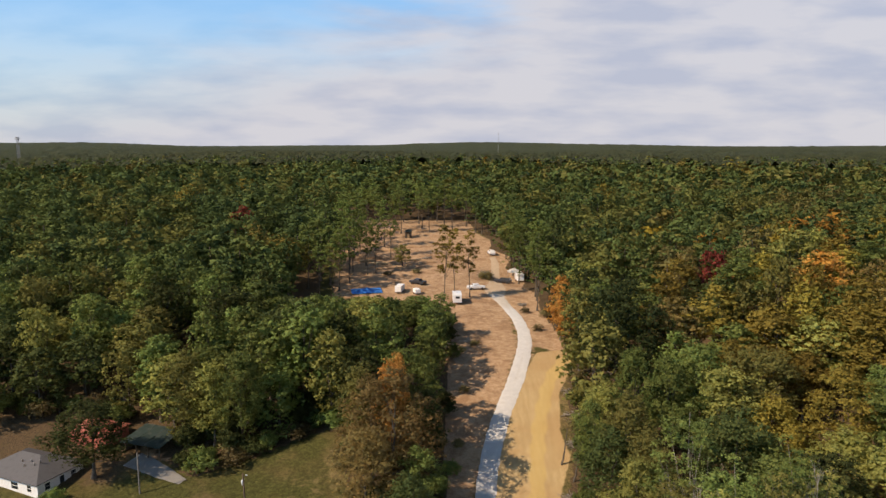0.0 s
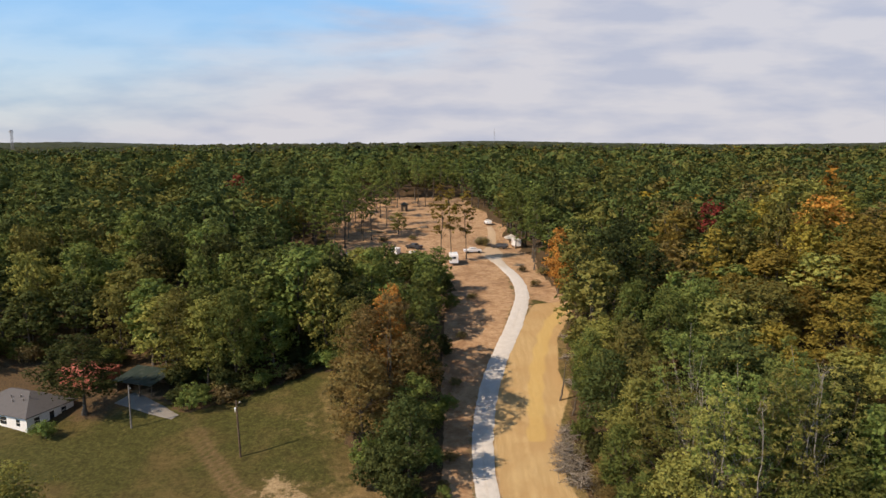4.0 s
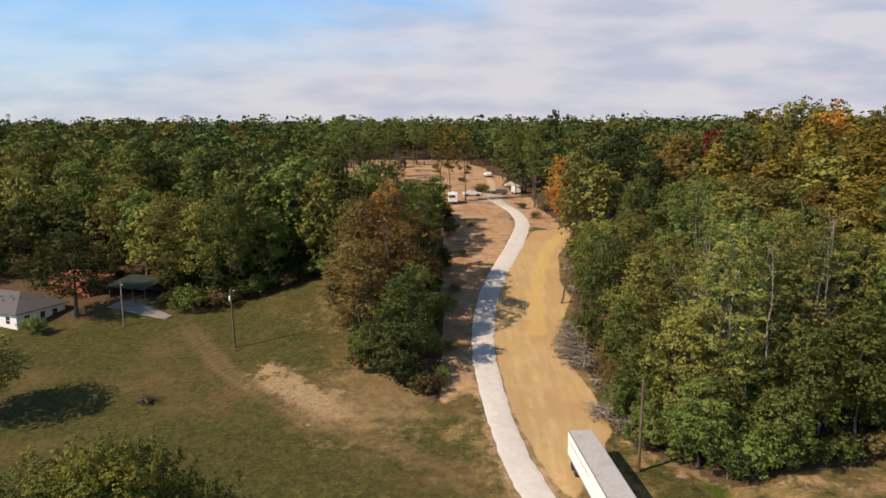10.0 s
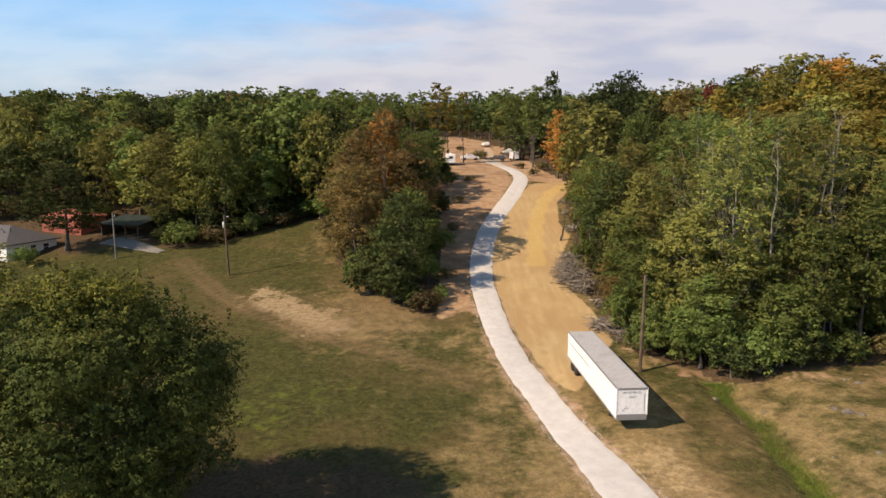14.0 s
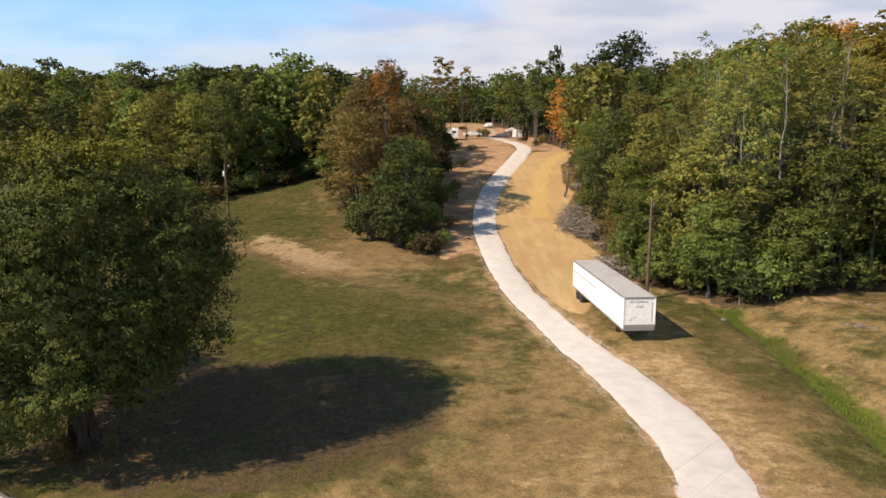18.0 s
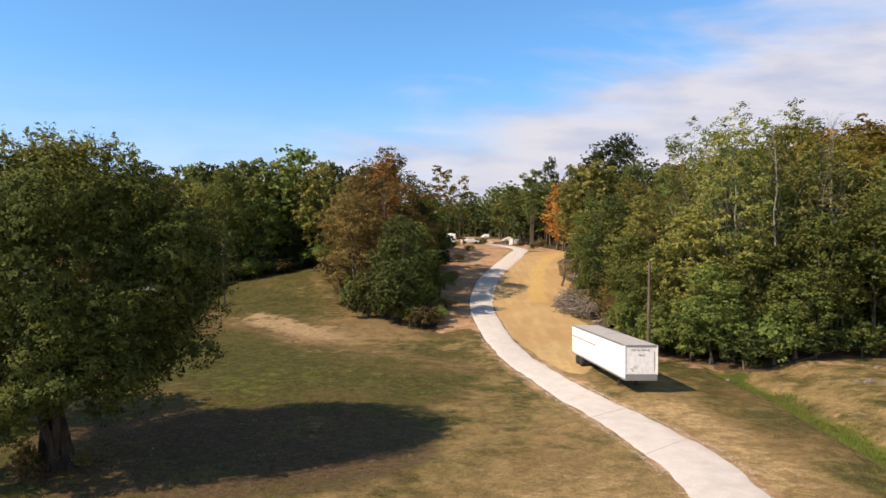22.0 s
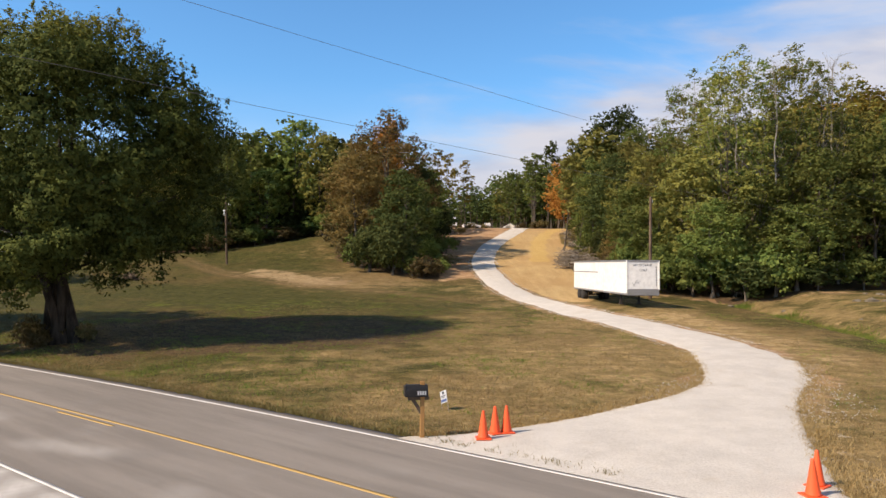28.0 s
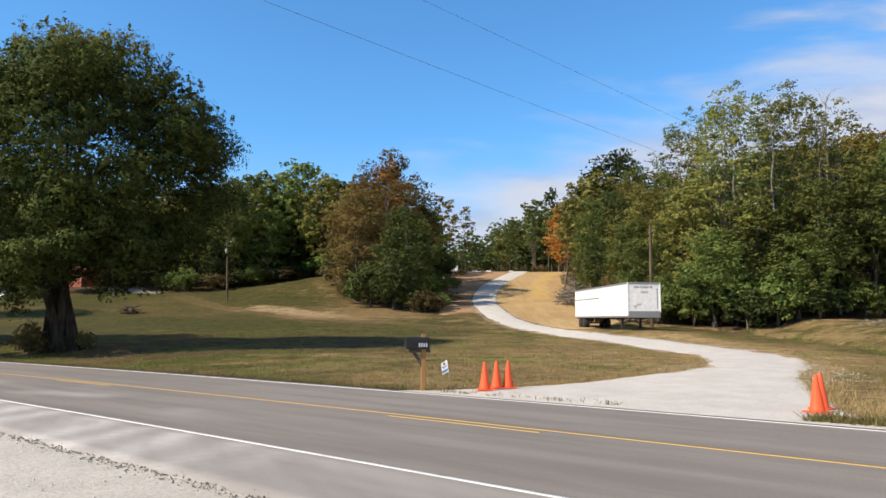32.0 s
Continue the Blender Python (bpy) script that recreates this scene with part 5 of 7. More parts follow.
def joined(name, places, pats, label, seed):
    """Many far trees in one mesh, each with a hue of its own."""
    r = np.random.default_rng(seed)
    verts, faces, hues, soft, wv, wf, start, wstart = [], [], [], [], [], [], 0, 0
    chart = {"dark": 0.05, "green": 0.30, "olive": 0.55, "brown": 0.72, "yellow": 0.84, "orange": 0.93, "red": 1.0}
    for x, y, h, w in places:
        v, f, wood, nn = pats[int(r.integers(len(pats)))]
        a = r.uniform(0, 6.28)
        c, s = math.cos(a), math.sin(a)
        z = at_z(x, y)
        p = np.stack([(v[:, 0] * c - v[:, 1] * s) * w + x, (v[:, 0] * s + v[:, 1] * c) * w + y, v[:, 2] * h + z], -1)
        verts.append(p), faces.append(f + start)
        soft.append(np.stack([nn[:, 0] * c - nn[:, 1] * s, nn[:, 0] * s + nn[:, 1] * c, nn[:, 2]], -1))
        hues.append(np.full(len(p), np.clip(chart[kind_at(x, y, float(r.uniform()))] + r.normal(0, 0.05), 0, 1)))
        start += len(p)
        if wood:
            p = wood[0] * [w, w, h] + [x, y, z]
            wv.append(p), wf.append(wood[1] + wstart)
            wstart += len(p)
    ob = part(name, raw(name, np.concatenate(verts), np.concatenate(faces), WOODS_LEAF, False, (("hue", np.concatenate(hues)),), np.concatenate(soft)))
    tagged(ob, label, "woods", kind="stuff")
    if wv:
        part("trunks", raw("trunks", np.concatenate(wv), np.concatenate(wf), BARK), None, ob)
    return ob


def grove(y0, y1, step, jitter, seed, spread=0.68):
    r = np.random.default_rng(seed)
    out = []
    for y in np.arange(y0, y1, step):
        half = spread * y + 30
        for x in np.arange(-half, half, step):
            a, b = x + r.uniform(-jitter, jitter), y + r.uniform(-jitter, jitter)
            if bool(wooded(a, b)):
                h = r.uniform(11, 20.5) * (1 - 0.14 * float(smooth(45, 70, a)) * float(1 - smooth(190, 260, b)))
                out.append((a, b, h, (13 + 0.6 * h) * r.uniform(0.72, 1.25)))
    return out


joined("woods", [(x, y, min(rng.uniform(12, 19.5), 99.0 if not -44 < x < 0 else max(4.0, 62.5 - 0.2277 * y - at_z(x, y))), rng.uniform(15, 22)) for x, y in mid] + grove(196, 345, 8.8, 4.2, 31), patterns(8, 1150, 0.0205, True), "mixed autumn woods of green, yellow and rust trees", 41)
joined("far_woods", grove(345, 700, 10.5, 5.0, 32), patterns(8, 210, 0.045, False), "distant mixed woods turning colour", 42)

# Beyond them the canopy is one uneven sheet out to the horizon.
rad = np.concatenate([np.arange(640, 1200, 5.0), np.arange(1200, 2400, 16.0), np.geomspace(2400, 4900, 24)])
ang = np.linspace(radians(-40), radians(40), 420)
rr, aa = np.meshgrid(rad, ang, indexing="ij")
cxs, cys = rr * np.sin(aa), rr * np.cos(aa)
r_ = np.random.default_rng(9)
bumps = r_.uniform(0, 1, rr.shape)
bumps = (bumps + np.roll(bumps, 1, 0) + np.roll(bumps, 1, 1) + np.roll(bumps, (1, 1), (0, 1))) / 4
top = ground_z(cxs, cys) + 12 + 13 * (bumps - 0.28) * (1 - 0.5 * smooth(1500, 4000, rr)) + (20 + 7 * np.sin(aa * 9 + 1)) * smooth(2200, 4700, rr)
na = len(ang)
i = (np.arange(len(rad) - 1)[:, None] * na + np.arange(na - 1)[None]).ravel()
canopy = part("distant_canopy", raw("distant_canopy", np.stack([cxs.ravel(), cys.ravel(), top.ravel()], -1), np.stack([i, i + 1, i + na + 1, i + na], -1), CANOPY_LEAF, True))
tagged(canopy, "distant treetops reaching to the horizon", "woods", kind="stuff")

# The great tree beside the road: three stems, a wide crown that hangs low.
rng = np.random.default_rng(77)
big = thing("maple_tree", -20.2, 35.6, at_z(-20.2, 35.6) - 0.05, 0, "large broad tree with green-yellow leaves and forked trunk", "tree")
lobes = crown_lobes(rng, 16.2, 8.3, 2.2, 122, 0.225, 1.05, 0.9)
lobes[:, 0] = lobes[:, 0] * np.where(lobes[:, 0] < 0, 1.25, 0.86) - 0.3
lobes[:, 2] = np.maximum(lobes[:, 2], 2.6 + 0.48 * np.maximum(lobes[:, 0] + 1, 0))
lobes[:, 1] = lobes[:, 1] * 1.05 + 0.4
shoulder = [(4.9, 0.0, 12.2, 1.6, 1.7, 1.4), (3.7, -1.6, 13.1, 1.6, 1.6, 1.4), (3.4, 1.5, 13.2, 1.6, 1.6, 1.4), (5.7, -0.9, 10.6, 1.5, 1.6, 1.4), (5.4, 1.3, 10.9, 1.5, 1.6, 1.4), (2.2, 0.1, 14.0, 1.5, 1.6, 1.4)]
lobes = np.concatenate([lobes, np.array(shoulder) + [0.6, 0, 0.9, 0, 0, 0]])        # the full shoulder towards the driveway
stems = limbs(rng, lobes[lobes[:, 2] > 5], 16.5, 3.6, 0.27, 30, 3)
stems += [[(1.0, -0.15, -0.3, 0.42), (0.8, -0.1, 0.5, 0.33), (0.45, 0, 1.8, 0.27), (0.1, 0, 3.2, 0.22), (-0.1, 0.1, 5.4, 0.15)], [(-0.85, 0.1, -0.3, 0.36), (-0.7, 0.1, 0.7, 0.25), (-0.6, 0.1, 2.4, 0.21), (-0.9, 0, 5.4, 0.14)]]
part("trunk", raw("trunk", *tubes(stems, 9), bark("bark_dark", (0.028, 0.023, 0.018), (0.075, 0.062, 0.048)), True), None, big)
shoots = []             # upright leafy shoots stand out of the top
for lobe_ in lobes[lobes[:, 2] > 9]:
    for k in range(3):
        a, q = rng.uniform(0, 6.28), lobe_[3] * rng.uniform(0.1, 0.9)
        shoots.append((lobe_[0] + q * math.cos(a), lobe_[1] + q * math.sin(a), lobe_[2] + lobe_[5] * 0.95, 0.16, 0.16, rng.uniform(0.4, 0.9)))
v, f, soft = with_heart(rng, leaf_sprays(rng, clumps(rng, lobes, 11, 0.24, 0.5), 225000, 0.080, 8, 0.22, 0.42, 0.10, 0.3, (0.90, 0.30, 0.28), 0.08), lobes, 9000, 0.17)
low = np.array([(-2.0 - 1.1 * k, -4.2 + 0.6 * (k % 3), 2.3 + 0.7 * (k % 3), 1.5, 1.4, 1.0) for k in range(9)] + [(2.2, -3.6, 4.6, 1.4, 1.3, 0.9), (1.2, -4.2, 3.6, 1.3, 1.3, 0.9), (-0.4, -3.8, 2.6, 1.3, 1.2, 1.0), (-2.4, -3.4, 1.9, 1.3, 1.2, 0.9), (3.4, -4.4, 5.0, 1.4, 1.3, 0.9), (4.2, -3.4, 5.6, 1.4, 1.3, 0.9), (0.6, -5.0, 4.2, 1.4, 1.3, 0.9), (2.0, -4.9, 4.6, 1.4, 1.3, 0.9), (-0.9, -5.2, 4.0, 1.4, 1.3, 0.9)])
v3, f3, soft3 = leaf_sprays(rng, clumps(rng, low, 9, 0.26, 0.5), 27000, 0.082, 8, 0.22, 0.45)      # boughs that hang low on the near side
v, f, soft = np.concatenate([v, v3]), np.concatenate([f, f3 + len(v)]), np.concatenate([soft, soft3])
v2, f2, soft2 = leaf_sprays(rng, np.array(shoots), 9000, 0.085, 5, 0.12, 0.9)
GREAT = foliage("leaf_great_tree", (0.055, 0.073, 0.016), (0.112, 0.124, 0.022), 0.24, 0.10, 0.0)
GREAT_TOP = foliage("leaf_great_tree_top", (0.125, 0.138, 0.022), (0.190, 0.172, 0.026), 0.4, 0.2, 0.0)
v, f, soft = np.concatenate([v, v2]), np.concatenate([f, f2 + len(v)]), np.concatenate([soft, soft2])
top_leaves = v[f[:, 0], 2] + rng.normal(0, 0.8, len(f)) > 15.6          # the highest leaves are a lighter yellow-green
for name, chosen, leaf in (("crown", ~top_leaves, GREAT), ("crown_top", top_leaves, GREAT_TOP)):
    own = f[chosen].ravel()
    part(name, raw(name, v[own], np.arange(len(own)).reshape(-1, 3), leaf, normals=soft[own]), None, big, "" if name == "crown" else "lighter yellow-green top leaves")
for k in range(4):
    a = 1.3 * k + 0.4
    x, y = -20.0 + 1.4 * math.cos(a), 34.9 + 0.9 * math.sin(a)
    plant(("brush", k % 2), x, y, 1.0 + 0.3 * (k % 3), 0.6 + 0.12 * (k % 2))
plant(("brush", 0), -20.9, 34.3, 1.4, 0.8)
plant(("green", 1), -35.6, 41.0, 16, 7.0)


# ---- things by the road ----
def letters(text, size, material, m, parent, depth=0.004):
    """Built-in letters as a flat mesh, centred on the pose."""
    curve = bpy.data.curves.new("lettering", "FONT")
    curve.body, curve.size, curve.align_x, curve.align_y, curve.extrude = text, size, "CENTER", "CENTER", depth
    curve.resolution_u = 3
    temp = new("lettering", curve)
    mesh = bpy.data.meshes.new_from_object(temp.evaluated_get(bpy.context.evaluated_depsgraph_get()))
    bpy.data.objects.remove(temp)
    ob = part("lettering", mesh, None, parent)
    mesh.materials.clear()
    mesh.materials.append(material)
    ob.matrix_local = m
    return ob


def wheel(parent, x, y, z, r, w, rim=None):
    """A tyre with a dished rim, its axle along x."""
    bm = bmesh.new()
    lathe(bm, [(r * 0.62, -w / 2), (r * 0.93, -w / 2), (r, -w * 0.36), (r, w * 0.36), (r * 0.93, w / 2), (r * 0.62, w / 2)], 22)
    tyre = part("wheel", bm, RUBBER, parent)
    tyre.matrix_local = pose(x, y, z, 0, 90, 0)
    bm = bmesh.new()
    lathe(bm, [(r * 0.60, -w * 0.42), (r * 0.62, w * 0.44), (r * 0.5, w * 0.40), (r * 0.3, w * 0.25), (r * 0.14, w * 0.42)], 18)
    part("rim", bm, rim or STEEL_GREY, tyre)
    return tyre


def semi_trailer():
    x, y = 14.18, 52.15
    far = 15.5
    yaw = math.degrees(math.atan2(1.34, 15.45))
    t = thing("semi_trailer", x, y, 1.02, yaw, "white box semi-trailer parked on grass, used for storage", "trailer")
    tilt = 0.014
    W, L, z0, z1 = 1.22, far, 1.36, 3.96
    up = lambda v: tilt * v  # noqa: E731

    def slab(name, rows, mat, bevel=0.01, label=""):
        bm = boxes(*rows, bevel=bevel)
        for v in bm.verts:
            v.co.z += up(v.co.y)
        return part(name, bm, mat, t, label)

    slab("side_wall", [(-W, 0.05, z0 + 0.12, -W + 0.05, L, z1 - 0.06)], WHITE)
    slab("side_wall", [(W - 0.05, 0.05, z0 + 0.12, W, L, z1 - 0.06)], WHITE)
    slab("rear_wall", [(-W + 0.05, L - 0.06, z0 + 0.12, W - 0.05, L, z1 - 0.06)], WHITE)
    slab("nose", [(-W + 0.02, 0.0, z0 + 0.46, W - 0.02, 0.06, z1 - 0.08)], WHITE, 0.02, "white front panel")
    slab("nose_plate", [(-W, -0.03, z0 - 0.02, W, 0.05, z0 + 0.46)], STEEL_GREY, 0.02, "grey steel lower front plate")
    slab("roof", [(-W + 0.01, 0.01, z1 - 0.05, W - 0.01, L - 0.01, z1 + 0.01)], ROOF_GREY, 0.02, "weathered grey roof")
    for sx in (-1, 1):
        slab("top_rail", [(sx * W - 0.03, 0, z1 - 0.10, sx * W + 0.03, L, z1 + 0.03)], STEEL_GREY, 0.01)
        slab("bottom_rail", [(sx * W - 0.035, 0.05, z0, sx * W + 0.035, L, z0 + 0.13)], STEEL_GREY, 0.01, "grey bottom rail")
        slab("corner_post", [(sx * W - 0.05, -0.035, z0 + 0.4, sx * W + 0.05, 0.06, z1)], WHITE, 0.015)
    slab("top_cap", [(-W, -0.035, z1 - 0.12, W, 0.04, z1 + 0.025)], STEEL_GREY, 0.01)
    slab("floor_frame", [(-W + 0.06, 0.1, z0 + 0.02, W - 0.06, L - 0.05, z0 + 0.11)] + [(-W + 0.08, 0.6 * k, z0 - 0.07, W - 0.08, 0.6 * k + 0.06, z0 + 0.02) for k in range(1, 26)], STEEL_DARK, 0)
    for k in range(1, 26):
        slab("rivet_seam", [(-W - 0.006, 0.6 * k, z0 + 0.14, -W, 0.6 * k + 0.025, z1 - 0.1)], WHITE, 0)
    slab("trim_strip", [(-W - 0.012, 7.6, z1 - 0.98, -W - 0.002, L - 0.2, z1 - 0.92)], INK, 0, "dark trim strip")
    for sx in (-0.72, 0.72):
        leg = slab("landing_leg", [(sx - 0.07, 2.9, 0.80, sx + 0.07, 3.04, z0)], STEEL_DARK, 0.01)
        part("foot", boxes((sx - 0.18, 2.8, 0.56, sx + 0.18, 3.14, 0.64), (sx - 0.09, 2.88, 0.62, sx + 0.09, 3.06, 0.92), bevel=0.01), STEEL_DARK, leg)
    v, f = tubes([[(-0.72, 2.97, 0.95, 0.025), (0.72, 2.97, 1.30, 0.025)], [(0.72, 2.97, 0.95, 0.025), (-0.72, 2.97, 1.30, 0.025)], [(-0.72, 3.0, 0.9, 0.03), (-0.72, 4.5, 1.38, 0.03)], [(0.72, 3.0, 0.9, 0.03), (0.72, 4.5, 1.38, 0.03)]], 6)
    part("brace", raw("brace", v, f, STEEL_DARK), None, t)
    for yy in (12.6, 13.85):
        bm = bmesh.new()
        lathe(bm, [(0.06, -1.0), (0.07, 0), (0.06, 1.0)], 10)
        axle = part("axle", bm, STEEL_DARK, t)
        axle.matrix_local = pose(0, yy, 1.10, 0, 90, 0)
        for sx in (-0.98, 0.98):
            wheel(t, sx, yy, 1.10, 0.48, 0.46)
    part("bogie", boxes((-0.55, 11.9, 1.2, -0.4, 14.6, 1.55), (0.4, 11.9, 1.2, 0.55, 14.6, 1.55), (-0.5, 12.5, 1.02, -0.42, 12.7, 1.3), (0.42, 12.5, 1.02, 0.5, 12.7, 1.3), bevel=0.01), STEEL_DARK, t)
    letters("DRY STORAGE", 0.215, INK, pose(-0.05, -0.008, 3.60, 90, 0, 0), t)
    letters("ONLY", 0.215, INK, pose(0.02, -0.008, 3.22, 90, 0, 0), t)
    for k in range(8):
        part("faded_marking", boxes((0.98, -0.012, 2.05 + 0.19 * k, 1.04, -0.002, 2.17 + 0.19 * k)), INK, t, "faded dark mark")
    v, f = tubes([[(-0.75, -0.004, 2.05, 0.012), (-0.45, -0.004, 2.5, 0.012), (-0.3, -0.004, 2.1, 0.012)], [(-0.6, -0.004, 2.25, 0.012), (-0.2, -0.004, 2.35, 0.012)], [(-0.85, -0.004, 2.3, 0.012), (-0.6, -0.004, 2.0, 0.012)]], 4)
    part("scribble", raw("scribble", v, f, STEEL_GREY), None, t, "faint grey scribble")
    return t


semi_trailer()


def utility_pole(x, y, height, r, material, label, lamp=False, lean=0.0):
    z = at_z(x, y)
    t = thing("utility_pole", x, y, z, 0, label, "pole")
    bm = bmesh.new()
    lathe(bm, [(r, -0.6), (r, 0.0), (r * 0.93, height * 0.3), (r * 0.82, height * 0.7), (r * 0.7, height - 0.05), (r * 0.6, height)], 14)
    for v in bm.verts:
        v.co.x += lean * max(v.co.z, 0)
    part("shaft", bm, material, t)
    if lamp:
        bm = bmesh.new()
        lathe(bm, [(0.11, height - 1.85), (0.16, height - 1.6), (0.16, height - 1.15), (0.09, height - 1.0)], 14, x=-0.42)
        part("lamp_head", bm, LAMP_GLASS, t, "pale dusk-to-dawn lamp")
        part("bracket", raw("bracket", *tubes([[(0, 0, height - 0.95, 0.03), (-0.25, 0, height - 0.85, 0.03), (-0.42, 0, height - 0.98, 0.03)]], 6), STEEL_GREY), None, t)
        part("crossarm", boxes((-0.05, -0.05, height - 0.45, 0.35, 0.05, height - 0.35), bevel=0.01), material, t)
        for k in (0.12, 0.3):
            bm = bmesh.new()
            lathe(bm, [(0.03, height - 0.35), (0.05, height - 0.3), (0.035, height - 0.24), (0.045, height - 0.2), (0.015, height - 0.15)], 10, x=k)
            part("insulator", bm, LAMP_GLASS, t)
    else:
        part("bracket", boxes((0.0, -0.04, height - 0.6, 0.32, 0.04, height - 0.52), bevel=0.01), STEEL_GREY, t)
        bm = bmesh.new()
        lathe(bm, [(0.03, height - 0.52), (0.06, height - 0.45), (0.04, height - 0.38), (0.05, height - 0.33), (0.02, height - 0.28)], 10, x=0.26)
        part("insulator", bm, LAMP_GLASS, t)
    return t


utility_pole(-31.6, 95.7, 8.6, 0.15, POLE, "dark timber pole with a yard lamp in the field", True, -0.035)
utility_pole(-51.3, 103.3, 7.0, 0.13, POLE_GREY, "weathered grey timber pole beside the house")
utility_pole(18.4, 65.6, 9.6, 0.17, POLE, "brown timber utility pole beside the trailer", False, 0.012)
utility_pole(55.5, 70.2, 9.8 - at_z(55.5, 70.2), 0.16, POLE, "timber pole at the end of the overhead wires")


def overhead_wire(a, b, sag, label):
    a, b = np.array(a, float), np.array(b, float)
    u = np.linspace(0, 1, 49)
    p = a + (b - a) * u[:, None]
    p[:, 2] -= 4 * sag * u * (1 - u)
    t = tagged(part("overhead_wire", raw("overhead_wire", *tubes([[(*q, 0.0030) for q in p]], 6), WIRE, True)), label, "wire", "overhead wires")
    return t


overhead_wire((-44.46, -34.36, 7.98), (55.54, 70.14, 7.98), 1.9, "thin grey wire strung across the road")
overhead_wire((-44.46, -34.2, 9.2), (55.54, 70.3, 9.2), 1.9, "thin grey wire strung across the road")
utility_pole(-44.5, -34.3, 9.2, 0.16, POLE, "timber pole across the road from the field")


def mailbox():
    t = thing("mailbox", -0.5, 16.32, at_z(-0.5, 16.32), 12, "black rural mailbox on a timber post by the road", "mailbox")
    part("post", boxes((-0.05, -0.05, -0.3, 0.05, 0.05, 1.36), bevel=0.008), TIMBER, t, "weathered yellowish timber post")
    part("support_arm", boxes((-0.34, -0.045, 0.93, 0.16, 0.045, 1.01), bevel=0.006), SHED_WOOD, t)
    bm = boxes((-0.04, -0.04, 0, 0.04, 0.04, 0.44), bevel=0.006)
    brace = part("brace", bm, SHED_WOOD, t, "dark diagonal brace")
    brace.matrix_local = pose(-0.02, 0, 0.62, 0, -32, 0)
    bm = bmesh.new()
    outline = [(-0.13, 0), (0.13, 0), (0.13, 0.15)] + [(0.13 * math.cos(a), 0.15 + 0.13 * math.sin(a)) for a in np.linspace(0.3, math.pi - 0.3, 8)] + [(-0.13, 0.15)]
    ends = [[bm.verts.new((x, y, z)) for y, z in outline] for x in (-0.40, 0.12)]
    n = len(outline)
    for k in range(n):
        bm.faces.new((ends[0][k], ends[0][(k + 1) % n], ends[1][(k + 1) % n], ends[1][k]))
    bm.faces.new(ends[0][::-1]), bm.faces.new(ends[1])
    bmesh.ops.translate(bm, vec=(0, 0, 1.015), verts=bm.verts)
    part("box", bm, MAIL_BLACK, t)
    part("door", boxes((-0.425, -0.135, 1.02, -0.40, 0.135, 1.26), bevel=0.01), MAIL_BLACK, t)
    part("number_plate", boxes(*[(-0.13 + 0.055 * k, -0.142, 1.06, -0.095 + 0.055 * k, -0.134, 1.15) for k in range(4)]), SIGN_WHITE, t, "row of plain white bars")
    part("flag", boxes((-0.1, 0.14, 1.12, 0.02, 0.15, 1.17), bevel=0.003), RED_METAL, t)
    return t


mailbox()


def traffic_cone():
    t = thing("traffic_cone", 0, 0, 0, 0, "bright orange plastic traffic cone on the gravel", "cone", "traffic cones")
    bm = bmesh.new()
    lathe(bm, [(0.138, 0.03), (0.13, 0.05), (0.110, 0.14), (0.070, 0.385), (0.034, 0.605), (0.028, 0.637), (0.021, 0.642)], 24)
    part("cone", bm, CONE, t)
    bm = boxes((-0.175, -0.175, 0.0, 0.175, 0.175, 0.03), bevel=0.012)
    part("base", bm, CONE, t)
    return t


cone = traffic_cone()
cone_places = ((0.92, 16.1, 5), (1.22, 16.65, 30), (1.50, 16.75, 12), (6.42, 12.15, 8), (6.80, 12.75, 40))
for k, (x, y, turn) in enumerate(cone_places):
    m = pose(x, y, 0.03 + (0.012 if k < 3 else 0), 0, 0, turn)
    if k == 0:
        cone.matrix_basis = m
    else:
        copy_thing(cone, m)


def yard_sign():
    t = thing("yard_sign", 0.0, 19.6, at_z(0.0, 19.6), -52, "small leaning white and blue yard sign on a wire frame", "sign")
    lean = pose(0, 0, 0, -6, -22, 0)
    bm = boxes((-0.15, -0.006, 0.24, 0.15, 0.006, 0.58), bevel=0.004)
    ob = part("panel", bm, SIGN_WHITE, t)
    ob.matrix_local = lean
    ob = part("blue_band", boxes((-0.13, -0.011, 0.27, 0.13, -0.005, 0.34)), SIGN_BLUE, t, "blue printed bar")
    ob.matrix_local = lean
    ob = part("printed_bars", boxes((-0.11, -0.011, 0.42, 0.11, -0.005, 0.445), (-0.08, -0.011, 0.385, 0.08, -0.005, 0.40), (-0.05, -0.011, 0.48, 0.05, -0.005, 0.55)), INK, t, "grey printed bars")
    ob.matrix_local = lean
    ob = part("wire_stake", raw("wire_stake", *tubes([[(-0.15, 0, -0.15, 0.005), (-0.15, 0, 0.4, 0.005)], [(0.15, 0, -0.15, 0.005), (0.15, 0, 0.4, 0.005)]], 5), STEEL_GREY), None, t)
    ob.matrix_local = lean
    return t


yard_sign()


def boulder(x, y, r, seed, flat=0.6):
    rng = np.random.default_rng(seed)
    bm = bmesh.new()
    bmesh.ops.create_icosphere(bm, subdivisions=2, radius=1)
    for v in bm.verts:
        k = noise.noise(v.co * 1.3 + Vector((seed, 0, 0)))
        v.co *= 1 + 0.45 * k
        v.co.z *= flat
        v.co *= r
    t = part("field_stone", bm, STONE)
    t.matrix_basis = pose(x, y, at_z(x, y) - 0.12 * r, 0, 0, float(rng.uniform(0, 360)))
    return tagged(t, "pale weathered boulder lying in the grass", "rock", "field stones")


